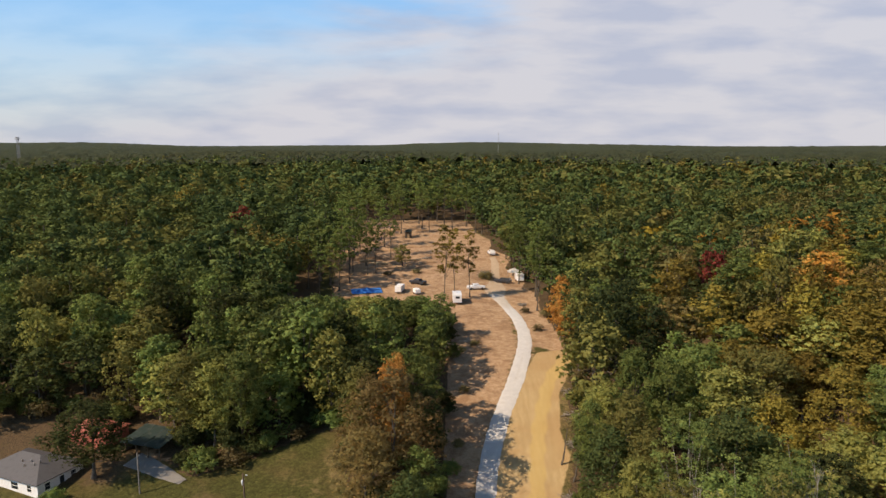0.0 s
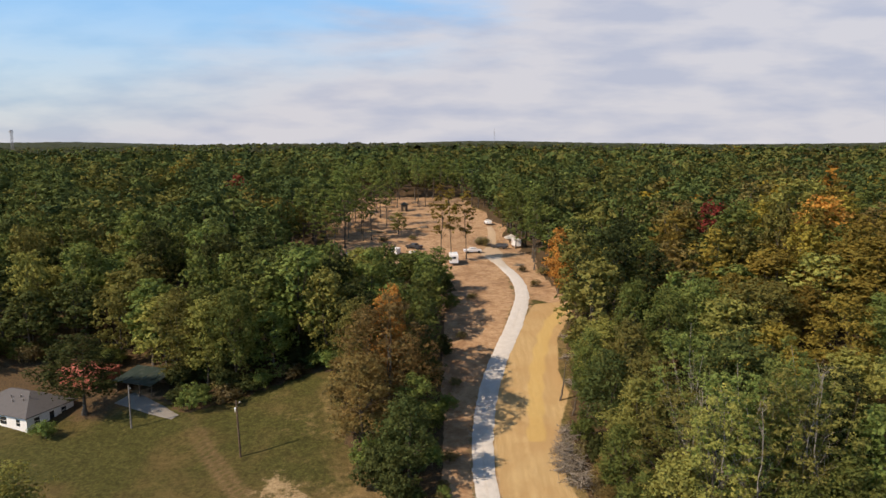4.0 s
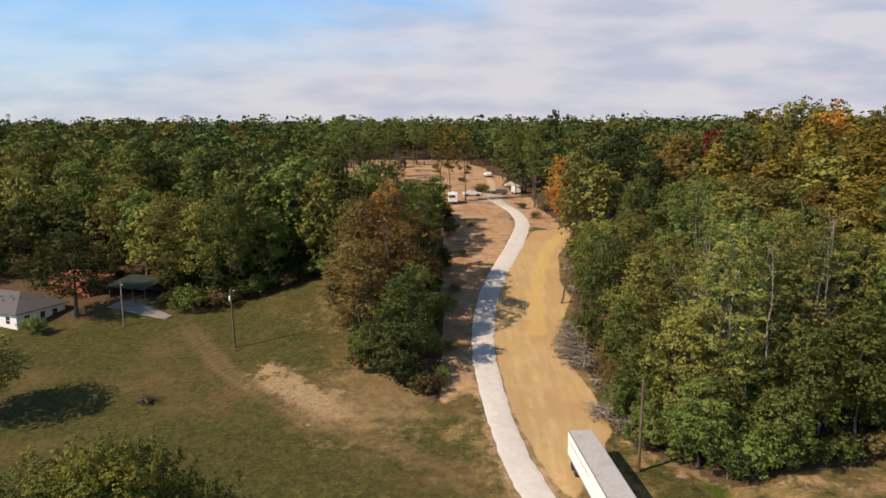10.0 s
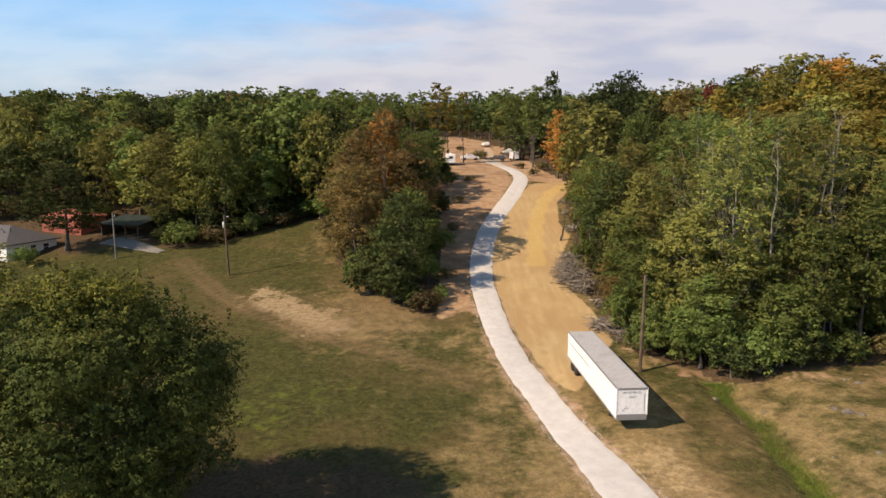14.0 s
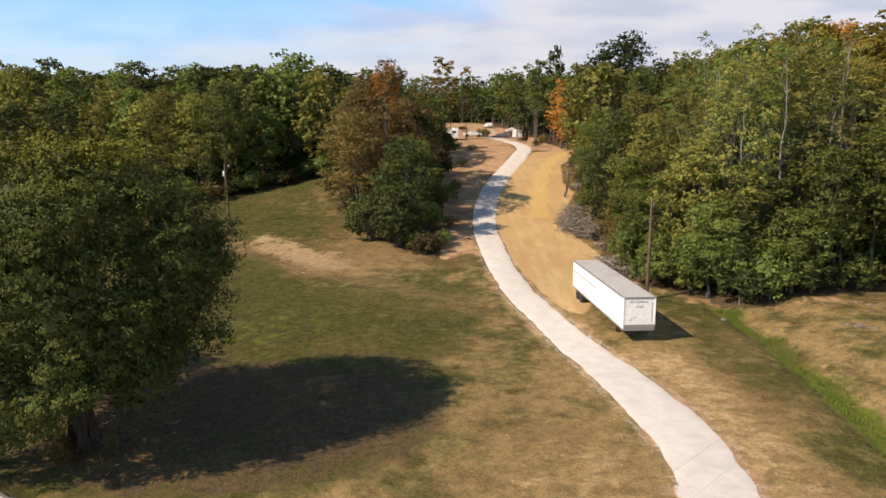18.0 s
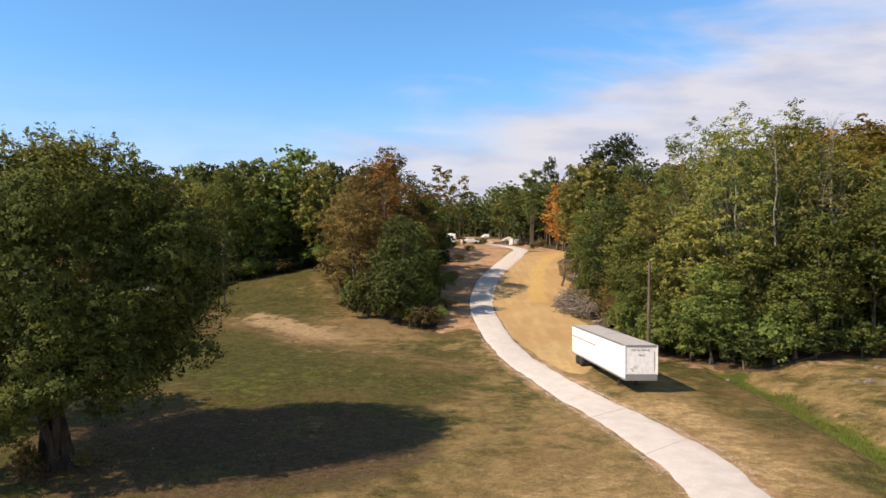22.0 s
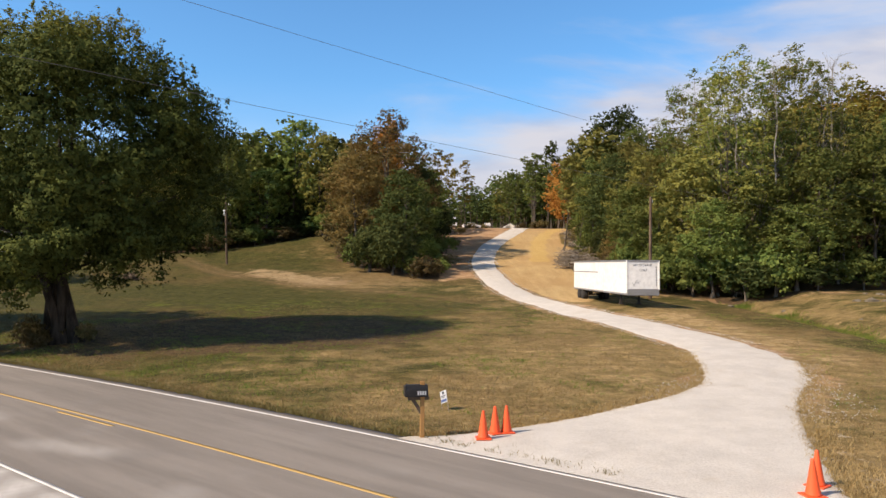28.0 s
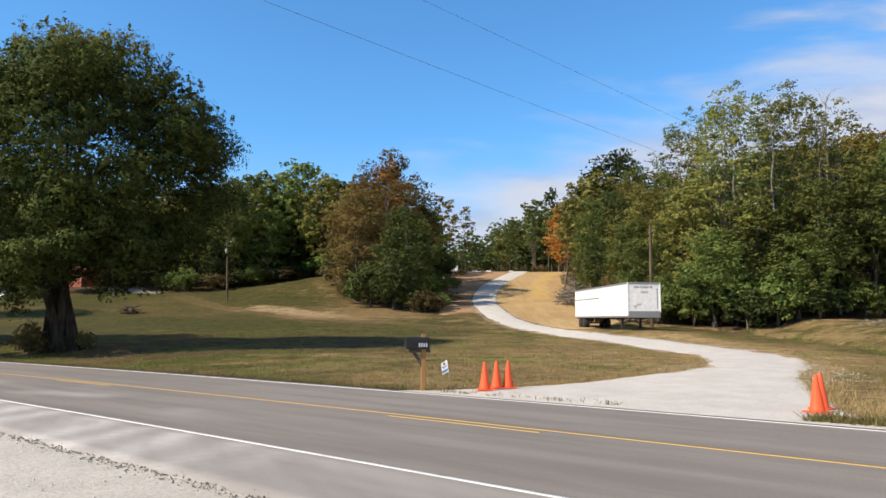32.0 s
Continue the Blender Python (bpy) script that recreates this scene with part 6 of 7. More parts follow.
for k, (x, y, r) in enumerate(((32.8, 55.2, 0.62), (32.1, 55.9, 0.42), (33.6, 54.6, 0.4), (23.5, 59.6, 0.42), (37.0, 61.2, 0.5), (36.1, 61.8, 0.32), (26.9, 57.2, 0.3),
                               (24.2, 55.4, 0.2), (25.9, 58.6, 0.3), (8.7, 62.2, 0.16), (-11.9, 79.6, 0.22), (-13.0, 80.3, 0.2), (31.5, 48.6, 0.3), (28.4, 49.0, 0.22))):
    boulder(x, y, (0.85 if k < 3 else 0.72) * r, k + 1)


def brush_pile(x, y, w, h, seed, n, label="heap of cut branches and logs at the clearing's edge", wood=DEAD_WOOD):
    """A heap of felled stems: each log a part, the twigs together."""
    rng = np.random.default_rng(seed)
    t = thing("brush_pile", x, y, at_z(x, y), 0, label, "brush pile", "brush piles")
    for k in range(9):
        a, l = rng.uniform(0, 6.28), rng.uniform(0.5, 1.0) * w
        c = rng.uniform(-0.35, 0.35, 2) * w
        z = rng.uniform(0.15, 0.6) * h
        d = np.array([math.cos(a), math.sin(a), rng.uniform(-0.2, 0.35)])
        p0, p1 = np.array([*c, z]) - d * l / 2, np.array([*c, z]) + d * l / 2
        p0[2], p1[2] = max(p0[2], 0.08), max(p1[2], 0.1)
        r = rng.uniform(0.06, 0.15)
        part("log", raw("log", *tubes([[(*p0, 0.01), (*p0, r), (*((p0 + p1) / 2 + [0, 0, 0.05]), r * 0.9), (*p1, r * 0.7), (*p1, 0.01)]], 7), wood, True), None, t)
    lines = []
    for k in range(n):
        a, l = rng.uniform(0, 6.28), rng.uniform(0.25, 0.9) * w
        c = rng.normal(0, 0.28, 2) * w
        z = abs(rng.normal(0.25, 0.3)) * h
        d = np.array([math.cos(a), math.sin(a), rng.uniform(-0.35, 0.7)]) * l / 2
        p = np.array([*c, z])
        lines.append([(*np.maximum(p - d, [-99, -99, 0.02]), rng.uniform(0.02, 0.05)), (*(p + rng.normal(0, 0.08, 3)), 0.03), (*np.maximum(p + d, [-99, -99, 0.05]), 0.008)])
    part("twig_tangle", raw("twig_tangle", *tubes(lines, 4), wood), None, t)
    return t


for k, (x, y, w, h, n) in enumerate(((17.4, 102, 3.2, 2.0, 170), (16.2, 97.5, 3.4, 2.5, 260), (16.2, 93.5, 3.6, 2.7, 300), (17.2, 90, 3.2, 2.2, 240), (18.6, 84.5, 2.6, 1.2, 90), (17.4, 77.6, 3.4, 1.3, 190), (19.2, 74.6, 2.8, 1.0, 110),
                                     (20.6, 118, 2.6, 1.2, 80), (21.4, 127, 2.8, 1.1, 80), (22.4, 136, 2.6, 1.0, 70), (8.0, 228, 4.2, 2.6, 170), (-24, 262, 4, 0.9, 70), (-12, 249, 3.4, 0.8, 50), (17.4, 193, 2.4, 0.7, 40))):
    brush_pile(x, y, w, h, 200 + k, n)
brush_pile(-37.6, 79.9, 1.8, 1.0, 260, 90, "small dark heap of cut brush in the field", SHED_WOOD)


def snag(x, y, h, seed, lean, label="leaning dead tree with bare grey branches", wood=DEAD_WOOD, stout=0.0):
    rng = np.random.default_rng(seed)
    t = thing("dead_tree", x, y, at_z(x, y), 0, label, "tree", "dead trees")
    zs = np.linspace(-0.2, h, 12)
    sway = rng.normal(0, 0.012 * h, (12, 2)).cumsum(0) * (zs[:, None] > 0.5)
    stem = [(lean[0] * z + a, lean[1] * z + b, z, (0.055 + 0.0035 * h + stout) * (1 - 0.9 * max(z, 0) / h) + 0.012) for z, (a, b) in zip(zs, sway)]
    part("trunk", raw("trunk", *tubes([stem], 7), wood, True), None, t)
    stem = np.array(stem)
    for k in range(rng.integers(13, 20)):
        z = h * (1 - 0.62 * rng.uniform(0, 1) ** 1.3)
        p = np.array([np.interp(z, stem[:, 2], stem[:, c]) for c in range(3)])
        a, l = rng.uniform(0, 6.28), rng.uniform(0.05, 0.26) * h * (1.3 - z / h)
        d = np.array([math.cos(a) * 0.6, math.sin(a) * 0.6, rng.uniform(0.3, 1.2)]) * l
        bend = rng.normal(0, 0.13 * l, (2, 3))
        pts = [p, p + d * 0.35 + bend[0], p + d * 0.7 + bend[1] + [0, 0, 0.08 * l], p + d + [0, 0, 0.25 * l]]
        r0 = min(0.034, 0.012 + 0.012 * l)
        lines = [[(*q, r) for q, r in zip(pts, (r0, 0.75 * r0, 0.5 * r0, 0.006))]]
        for _ in range(rng.integers(2, 6)):
            q = rng.uniform(0.3, 0.95)
            e = pts[1] * (1 - q) + pts[2] * q if q < 0.7 else pts[2] * 0.4 + pts[3] * 0.6    # on the limb
            w = d * rng.uniform(0.2, 0.5) + rng.normal(0, 0.22 * l, 3)
            lines.append([(*e, 0.45 * r0), (*(e + 0.5 * w + rng.normal(0, 0.04 * l, 3)), 0.3 * r0), (*(e + w), 0.005)])
        part("branch", raw("branch", *tubes(lines, 4), wood), None, t)
    return t


snag(17.5, 112.5, 6.4, 1, (0.14, 0.03), "leaning dead trunk stripped of its branches", BARK, 0.10)
snag(18.9, 108, 7.4, 2, (0.10, 0.02), "leaning dead trunk stripped of its branches", BARK, 0.08)
for k, (x, y, h) in enumerate(((31.6, 68.2, 21.5), (27.8, 71.2, 22), (39.0, 71.4, 22.5), (37.2, 73.5, 21.5), (26.4, 74, 21), (40.6, 73, 21.5))):
    snag(x, y, h, 10 + k, (0.02 * (-1) ** k, 0.01), "tall bare tree with pale grey branches in the woods", BARK_PALE)


# ---- the house and sheds ----
def hip_roof(bm, x0, y0, x1, y1, z, rise, over):
    """A hipped roof with eaves, its ridge along the longer side."""
    x0, y0, x1, y1 = x0 - over, y0 - over, x1 + over, y1 + over
    half = min(x1 - x0, y1 - y0) / 2
    if x1 - x0 > y1 - y0:
        r0, r1 = (x0 + half, (y0 + y1) / 2), (x1 - half, (y0 + y1) / 2)
    else:
        r0, r1 = ((x0 + x1) / 2, y0 + half), ((x0 + x1) / 2, y1 - half)
    low = [bm.verts.new((x, y, z - 0.14)) for x, y in ((x0, y0), (x1, y0), (x1, y1), (x0, y1))]
    eave = [bm.verts.new((x, y, z)) for x, y in ((x0, y0), (x1, y0), (x1, y1), (x0, y1))]
    a, b = bm.verts.new((*r0, z + rise)), bm.verts.new((*r1, z + rise))
    for k in range(4):
        bm.faces.new((low[k], low[(k + 1) % 4], eave[(k + 1) % 4], eave[k]))
    bm.faces.new(low[::-1])
    if x1 - x0 > y1 - y0:
        for f in ((eave[0], eave[1], b, a), (eave[1], eave[2], b), (eave[2], eave[3], a, b), (eave[3], eave[0], a)):
            bm.faces.new(f)
    else:
        for f in ((eave[0], eave[1], a), (eave[1], eave[2], b, a), (eave[2], eave[3], b), (eave[3], eave[0], a, b)):
            bm.faces.new(f)
    return bm


def house_window(house, x, y, z, w, h, face):
    """A framed window on a wall that faces -y (0) or +x (1)."""
    win = part("window", boxes((-w / 2 - 0.07, -0.04, -0.07, -w / 2, 0.03, h + 0.07), (w / 2, -0.04, -0.07, w / 2 + 0.07, 0.03, h + 0.07), (-w / 2, -0.04, h, w / 2, 0.03, h + 0.07), (-w / 2, -0.04, -0.07, w / 2, 0.03, 0),
                               (-w / 2, -0.03, h / 2 - 0.03, w / 2, 0.02, h / 2 + 0.03), bevel=0.005), HOUSE_WALL, house)
    win.matrix_local = pose(x, y, z, 0, 0, 90 * face)
    part("pane", boxes((-w / 2, -0.012, 0, w / 2, 0.004, h)), DARK_GLASS, win, "dark glass pane")
    part("sill", boxes((-w / 2 - 0.12, -0.1, -0.12, w / 2 + 0.12, 0.0, -0.07), bevel=0.008), HOUSE_WALL, win)


def wall_with_holes(x0, x1, z0, z1, holes, depth):
    """A wall along x, from y = 0 to depth, with window holes (x, z, w, h) cut right through it."""
    rows = []
    at = x0
    for x, z, w, h in sorted(holes):
        rows += [(at, 0, z0, x - w / 2, depth, z1), (x - w / 2, 0, z0, x + w / 2, depth, z), (x - w / 2, 0, z + h, x + w / 2, depth, z1)]
        at = x + w / 2
    rows.append((at, 0, z0, x1, depth, z1))
    return boxes(*rows)


def cottage():
    # The corner towards the road is the origin; one wall runs away along +y, the other along -x.
    t = thing("house", -66.9, 101.6, 5.62, -20, "single-storey white house with a grey hipped roof", "house")
    L, D, H = 13.0, 8.6, 2.75
    front = [(-1.9, 1.15, 0.9, 1.1), (-5.2, 1.05, 1.5, 1.2), (-9.5, 1.05, 1.5, 1.2)]
    side = [(1.8, 1.1, 0.95, 1.15), (4.5, 0.35, 0.9, 1.95), (6.7, 1.1, 0.95, 1.15)]
    part("wall", wall_with_holes(-L, 0, 0.0, H, front, 0.2), HOUSE_WALL, t)
    w = part("wall", wall_with_holes(0.2, D, 0.0, H, side, 0.2), HOUSE_WALL, t)
    w.matrix_local = pose(0, 0, 0, 0, 0, 90)
    part("wall", boxes((-L, D - 0.2, 0, -0.2, D, H)), HOUSE_WALL, t)
    part("wall", boxes((-L, 0.2, 0, -L + 0.2, D - 0.2, H)), HOUSE_WALL, t)
    part("foundation", boxes((-L - 0.04, -0.04, -0.9, 0.04, D + 0.04, -0.005), bevel=0.02), CONCRETE, t)
    part("ceiling", boxes((-L + 0.2, 0.2, H - 0.2, -0.2, D - 0.2, H - 0.06)), HOUSE_WALL, t)
    roof = part("roof", hip_roof(bmesh.new(), -L, 0, 0, D, H + 0.15, 2.3, 0.5), SHINGLE, t, "dark grey shingle hipped roof")
    part("soffit", boxes((-L - 0.45, -0.45, H - 0.02, 0.45, D + 0.45, H + 0.008)), HOUSE_WALL, t)
    for k, (x, y) in enumerate(((-3.4, 2.4), (-4.6, 2.9), (-5.2, 1.9), (-6.4, 2.6), (-2.9, 3.1))):
        bm = bmesh.new()
        lathe(bm, [(0.07, 0), (0.07, 0.45), (0.1, 0.47), (0.1, 0.53)], 12)
        v = part("roof_vent", bm, STEEL_GREY, roof)
        v.matrix_local = pose(x, y, H + 0.15 + 2.3 * (y + 0.5) / (D / 2 + 0.5) - 0.06)
    for x, z, w_, h in front:
        house_window(t, x, 0.06, z, w_, h, 0)
    for y, z, w_, h in side[::2]:
        house_window(t, -0.06, y, z, w_, h, 1)
    door = part("door", boxes((-0.13, 4.06, 0.02, -0.07, 4.94, 2.28), bevel=0.01), DARK_GLASS, t, "dark side door")
    bm = bmesh.new()
    lathe(bm, [(0.03, 0), (0.035, 0.03), (0.02, 0.05)], 10)
    k = part("door_knob", bm, STEEL_GREY, door)
    k.matrix_local = pose(-0.07, 4.85, 1.1, 0, 90, 0)
    part("step", boxes((0.05, 4.0, -0.35, 0.7, 5.0, -0.02), bevel=0.02), CONCRETE, t)
    return t


cottage()


def open_shed():
    t = thing("carport_shed", -59.0, 114.2, at_z(-57, 113) + 0.05, -18, "dark low open-sided shed with a patched metal roof", "shed")
    for x in (0.15, 2.6, 5.1, 7.6):
        for y in (0.15, 5.2):
            part("post", boxes((x - 0.08, y - 0.08, -0.8, x + 0.08, y + 0.08, 2.25 + (0.8 if y > 1 else 0)), bevel=0.01), SHED_WOOD, t)
    for k in range(7):
        bm = bmesh.new()
        x0, x1 = -0.3 + 1.2 * k, -0.3 + 1.2 * (k + 1) - 0.02
        z = lambda y: 2.28 + 0.155 * y + 0.02 * (k % 2)  # noqa: E731
        top = [bm.verts.new(p) for p in ((x0, -0.5, z(-0.5) + 0.05), (x1, -0.5, z(-0.5) + 0.05), (x1, 5.8, z(5.8) + 0.05), (x0, 5.8, z(5.8) + 0.05))]
        low = [bm.verts.new(v.co - Vector((0, 0, 0.05))) for v in top]
        bm.faces.new(top), bm.faces.new(low[::-1])
        for q in range(4):
            bm.faces.new((low[q], low[(q + 1) % 4], top[(q + 1) % 4], top[q]))
        part("roof_panel", bm, SHED_ROOF, t, "dark green metal roofing panel")
    part("back_wall", boxes(*[(0.1 + 0.3 * k, 5.28, -0.6, 0.38 + 0.3 * k, 5.32, 2.95) for k in range(25)]), SHED_WOOD, t)
    part("side_wall", boxes(*[(0.0, 0.3 + 0.3 * k, -0.6, 0.04, 0.58 + 0.3 * k, 2.3) for k in range(16)]), SHED_WOOD, t)
    part("beam", boxes((-0.1, 0.08, 2.12, 7.8, 0.22, 2.28), bevel=0.01), SHED_WOOD, t)
    return t


open_shed()


def red_barn():
    t = thing("barn", -70.5, 117.0, at_z(-67, 117) - 0.1, -18, "low rust-red metal building behind the house", "barn")
    part("wall", boxes((0, 0, -0.6, 8.5, 0.15, 2.5)), RED_METAL, t)
    part("wall", boxes((0, 5.35, -0.6, 8.5, 5.5, 2.5)), RED_METAL, t)
    part("wall", boxes((0, 0.15, -0.6, 0.15, 5.35, 2.5)), RED_METAL, t)
    part("wall", boxes((8.35, 0.15, -0.6, 8.5, 5.35, 2.5)), RED_METAL, t)
    part("roof", hip_roof(bmesh.new(), 0, 0, 8.5, 5.5, 2.65, 1.2, 0.3), RED_METAL, t, "rust-red metal roof")
    for k in range(12):
        part("rib", boxes((0.35 + 0.7 * k, -0.03, -0.5, 0.41 + 0.7 * k, 0.0, 2.45)), RED_METAL, t)
    return t


red_barn()
yard = np.array([(-45.5, 106.4, 0.9), (-49, 108.2, 1.6), (-53, 110.5, 2.2), (-57, 112.5, 2.4)])
tagged(part("gravel_track", ribbon("gravel_track", yard, GRAVEL_GREY, 0.06, 0.6, 8, 12)), "grey gravel track in front of the shed", "track", kind="structure")


# ---- the clearing ----
def travel_trailer():
    x, y = -0.9, 192.4
    t = thing("travel_trailer", x, y, at_z(x, y + 2.6), 4, "white box camper trailer parked beside the driveway", "camper")
    bm = bmesh.new()
    outline = [(0, 0.55), (5.4, 0.55), (6.0, 1.3), (5.7, 2.6), (5.2, 3.0), (0.25, 3.05), (0, 2.8)]
    ends = [[bm.verts.new((sx, yy, zz)) for yy, zz in outline] for sx in (-1.2, 1.2)]
    n = len(outline)
    for k in range(n):
        bm.faces.new((ends[0][k], ends[0][(k + 1) % n], ends[1][(k + 1) % n], ends[1][k]))
    bm.faces.new(ends[0][::-1]), bm.faces.new(ends[1])
    bmesh.ops.recalc_face_normals(bm, faces=bm.faces)
    bmesh.ops.bevel(bm, geom=list(bm.edges), offset=0.06, segments=2, affect="EDGES")
    part("body", bm, CAR_WHITE, t)
    part("rear_window", boxes((-0.55, -0.03, 1.75, 0.55, 0.02, 2.4), bevel=0.01), DARK_GLASS, t)
    part("side_window", boxes((1.19, 1.2, 1.6, 1.225, 2.2, 2.2), bevel=0.01), DARK_GLASS, t)
    part("side_window", boxes((-1.225, 2.2, 1.6, -1.19, 3.4, 2.2), bevel=0.01), DARK_GLASS, t)
    part("bumper", boxes((-1.1, -0.12, 0.5, 1.1, -0.01, 0.62), bevel=0.02), STEEL_DARK, t)
    part("drawbar", boxes((-0.08, 5.4, 0.45, 0.08, 7.0, 0.55), bevel=0.01), STEEL_DARK, t)
    part("roof_unit", boxes((-0.35, 2.2, 3.04, 0.35, 3.1, 3.3), bevel=0.05), CAR_WHITE, t)
    for sx in (-1.02, 1.02):
        wheel(t, sx, 2.8, 0.36, 0.36, 0.24)
    return t


travel_trailer()


def vehicle(name, x, y, turn, paint, label, bed):
    """A pickup (with a bed) or a sport utility, its nose along +y."""
    t = thing(name, x, y, at_z(x, y), turn, label, "truck" if bed else "car")
    bm = bmesh.new()
    side = [(-2.7, 0.5), (2.6, 0.5), (2.72, 0.75), (2.65, 1.05), (1.35, 1.15), (0.75, 1.72), (-0.95 if bed else -2.35, 1.75), (-1.2 if bed else -2.6, 1.15), (-2.72, 1.12)]
    rows = [(-0.95, 0.92), (-0.72, 1.0), (0.72, 1.0), (0.95, 0.92)]
    ends = [[bm.verts.new((sx * (0.86 if zz > 1.3 else 1.0), yy, zz * (1 if f == 1 else 0.985))) for yy, zz in side] for sx, f in rows]
    n = len(side)
    for a, b in zip(ends, ends[1:]):
        for k in range(n):
            bm.faces.new((a[k], a[(k + 1) % n], b[(k + 1) % n], b[k]))
    bm.faces.new(ends[0][::-1]), bm.faces.new(ends[-1])
    bmesh.ops.recalc_face_normals(bm, faces=bm.faces)
    part("body", bm, paint, t)
    back = -0.85 if bed else -2.2
    for sx in (-1, 1):
        part("side_window", boxes((min(sx * 0.80, sx * 0.875), back, 1.22, max(sx * 0.80, sx * 0.875), 0.72, 1.62), bevel=0.02), DARK_GLASS, t)
        part("headlight", boxes((sx * 0.72 - 0.14, 2.62, 0.78, sx * 0.72 + 0.14, 2.74, 0.96), bevel=0.02), LAMP_GLASS, t)
        part("tail_light", boxes((sx * 0.8 - 0.08, -2.76, 0.75, sx * 0.8 + 0.08, -2.68, 1.05), bevel=0.01), RED_METAL, t)
        for yy in (-1.65, 1.75):
            wheel(t, sx * 0.86, yy, 0.38, 0.38, 0.24)
    ob = part("windscreen", boxes((-0.72, -0.02, 0, 0.72, 0.02, 0.75), bevel=0.01), DARK_GLASS, t)
    ob.matrix_local = pose(0, 1.30, 1.17, 46, 0, 0)
    if bed:
        part("bed_rim", boxes((-0.95, -2.72, 1.1, -0.85, -1.2, 1.2), (0.85, -2.72, 1.1, 0.95, -1.2, 1.2), (-0.85, -2.72, 1.1, 0.85, -2.64, 1.2), bevel=0.01), paint, t)
        part("rear_window", boxes((-0.68, -1.08, 1.25, 0.68, -1.02, 1.62), bevel=0.01), DARK_GLASS, t)
    part("bumper", boxes((-0.92, 2.66, 0.42, 0.92, 2.78, 0.62), bevel=0.03), STEEL_GREY, t)
    return t


vehicle("pickup_truck", 4.6, 209.5, -78, CAR_WHITE, "white pickup truck parked on bare soil", True)
vehicle("utility_vehicle", 13.6, 223.0, 70, CAR_DARK, "small dark open work vehicle under the trees", False)
vehicle("sport_utility", 11.2, 256.5, 10, CAR_WHITE, "white vehicle parked at the clearing's far end", False)
vehicle("pickup_truck", -13.6, 214.5, 60, CAR_DARK, "dark pickup truck behind the shrubs", True)


def camp():
    x, y = 19.2, 226.0
    t = thing("box_trailer", x, y, at_z(x, y), 8, "white enclosed cargo trailer beneath the trees", "trailer")
    part("body", boxes((-1.1, -2.4, 0.55, 1.1, 2.4, 2.75), bevel=0.06), CAR_WHITE, t)
    part("door", boxes((-0.95, -2.44, 0.65, 0.95, -2.38, 2.6), bevel=0.02), CAR_WHITE, t)
    part("drawbar", boxes((-0.06, 2.4, 0.45, 0.06, 3.6, 0.55), bevel=0.01), STEEL_DARK, t)
    for sx in (-1.15, 1.15):
        wheel(t, sx, 0, 0.36, 0.36, 0.22)
    c = thing("canopy_tent", 17.8, 229.6, at_z(17.8, 229.6), 12, "white peaked canopy tent on steel legs", "tent")
    bm = bmesh.new()
    eave = [bm.verts.new(p) for p in ((-2, -1.6, 2.6), (2, -1.6, 2.6), (2, 1.6, 2.6), (-2, 1.6, 2.6))]
    hem = [bm.verts.new(v.co - Vector((0, 0, 0.3))) for v in eave]
    top = bm.verts.new((0, 0, 3.7))
    for k in range(4):
        bm.faces.new((eave[k], eave[(k + 1) % 4], top)), bm.faces.new((hem[k], hem[(k + 1) % 4], eave[(k + 1) % 4], eave[k]))
    bmesh.ops.solidify(bm, geom=list(bm.faces), thickness=0.02)
    part("canopy", bm, CANVAS, c)
    for sx in (-1.95, 1.95):
        for sy in (-1.55, 1.55):
            part("leg", boxes((sx - 0.03, sy - 0.03, -0.3, sx + 0.03, sy + 0.03, 2.6)), STEEL_GREY, c)


camp()


def hut():
    x, y = -22.2, 287
    t = thing("tower_hut", x, y, at_z(x, y), 8, "small grey timber hut on a square base", "hut")
    part("wall", boxes(*[(-1.3 + 0.29 * k, -1.3, -0.2, -1.03 + 0.29 * k, -1.24, 2.7) for k in range(9)]), SHED_WOOD, t)
    part("wall", boxes((-1.3, -1.24, -0.2, -1.24, 1.3, 2.7), (1.24, -1.24, -0.2, 1.3, 1.3, 2.7), (-1.24, 1.24, -0.2, 1.24, 1.3, 2.7)), SHED_WOOD, t)
    part("roof", hip_roof(bmesh.new(), -1.3, -1.3, 1.3, 1.3, 2.8, 0.9, 0.25), SHED_ROOF, t)
    part("door", boxes((-0.4, -1.35, 0, 0.4, -1.31, 1.9), bevel=0.01), LUMBER, t)
    return t


hut()


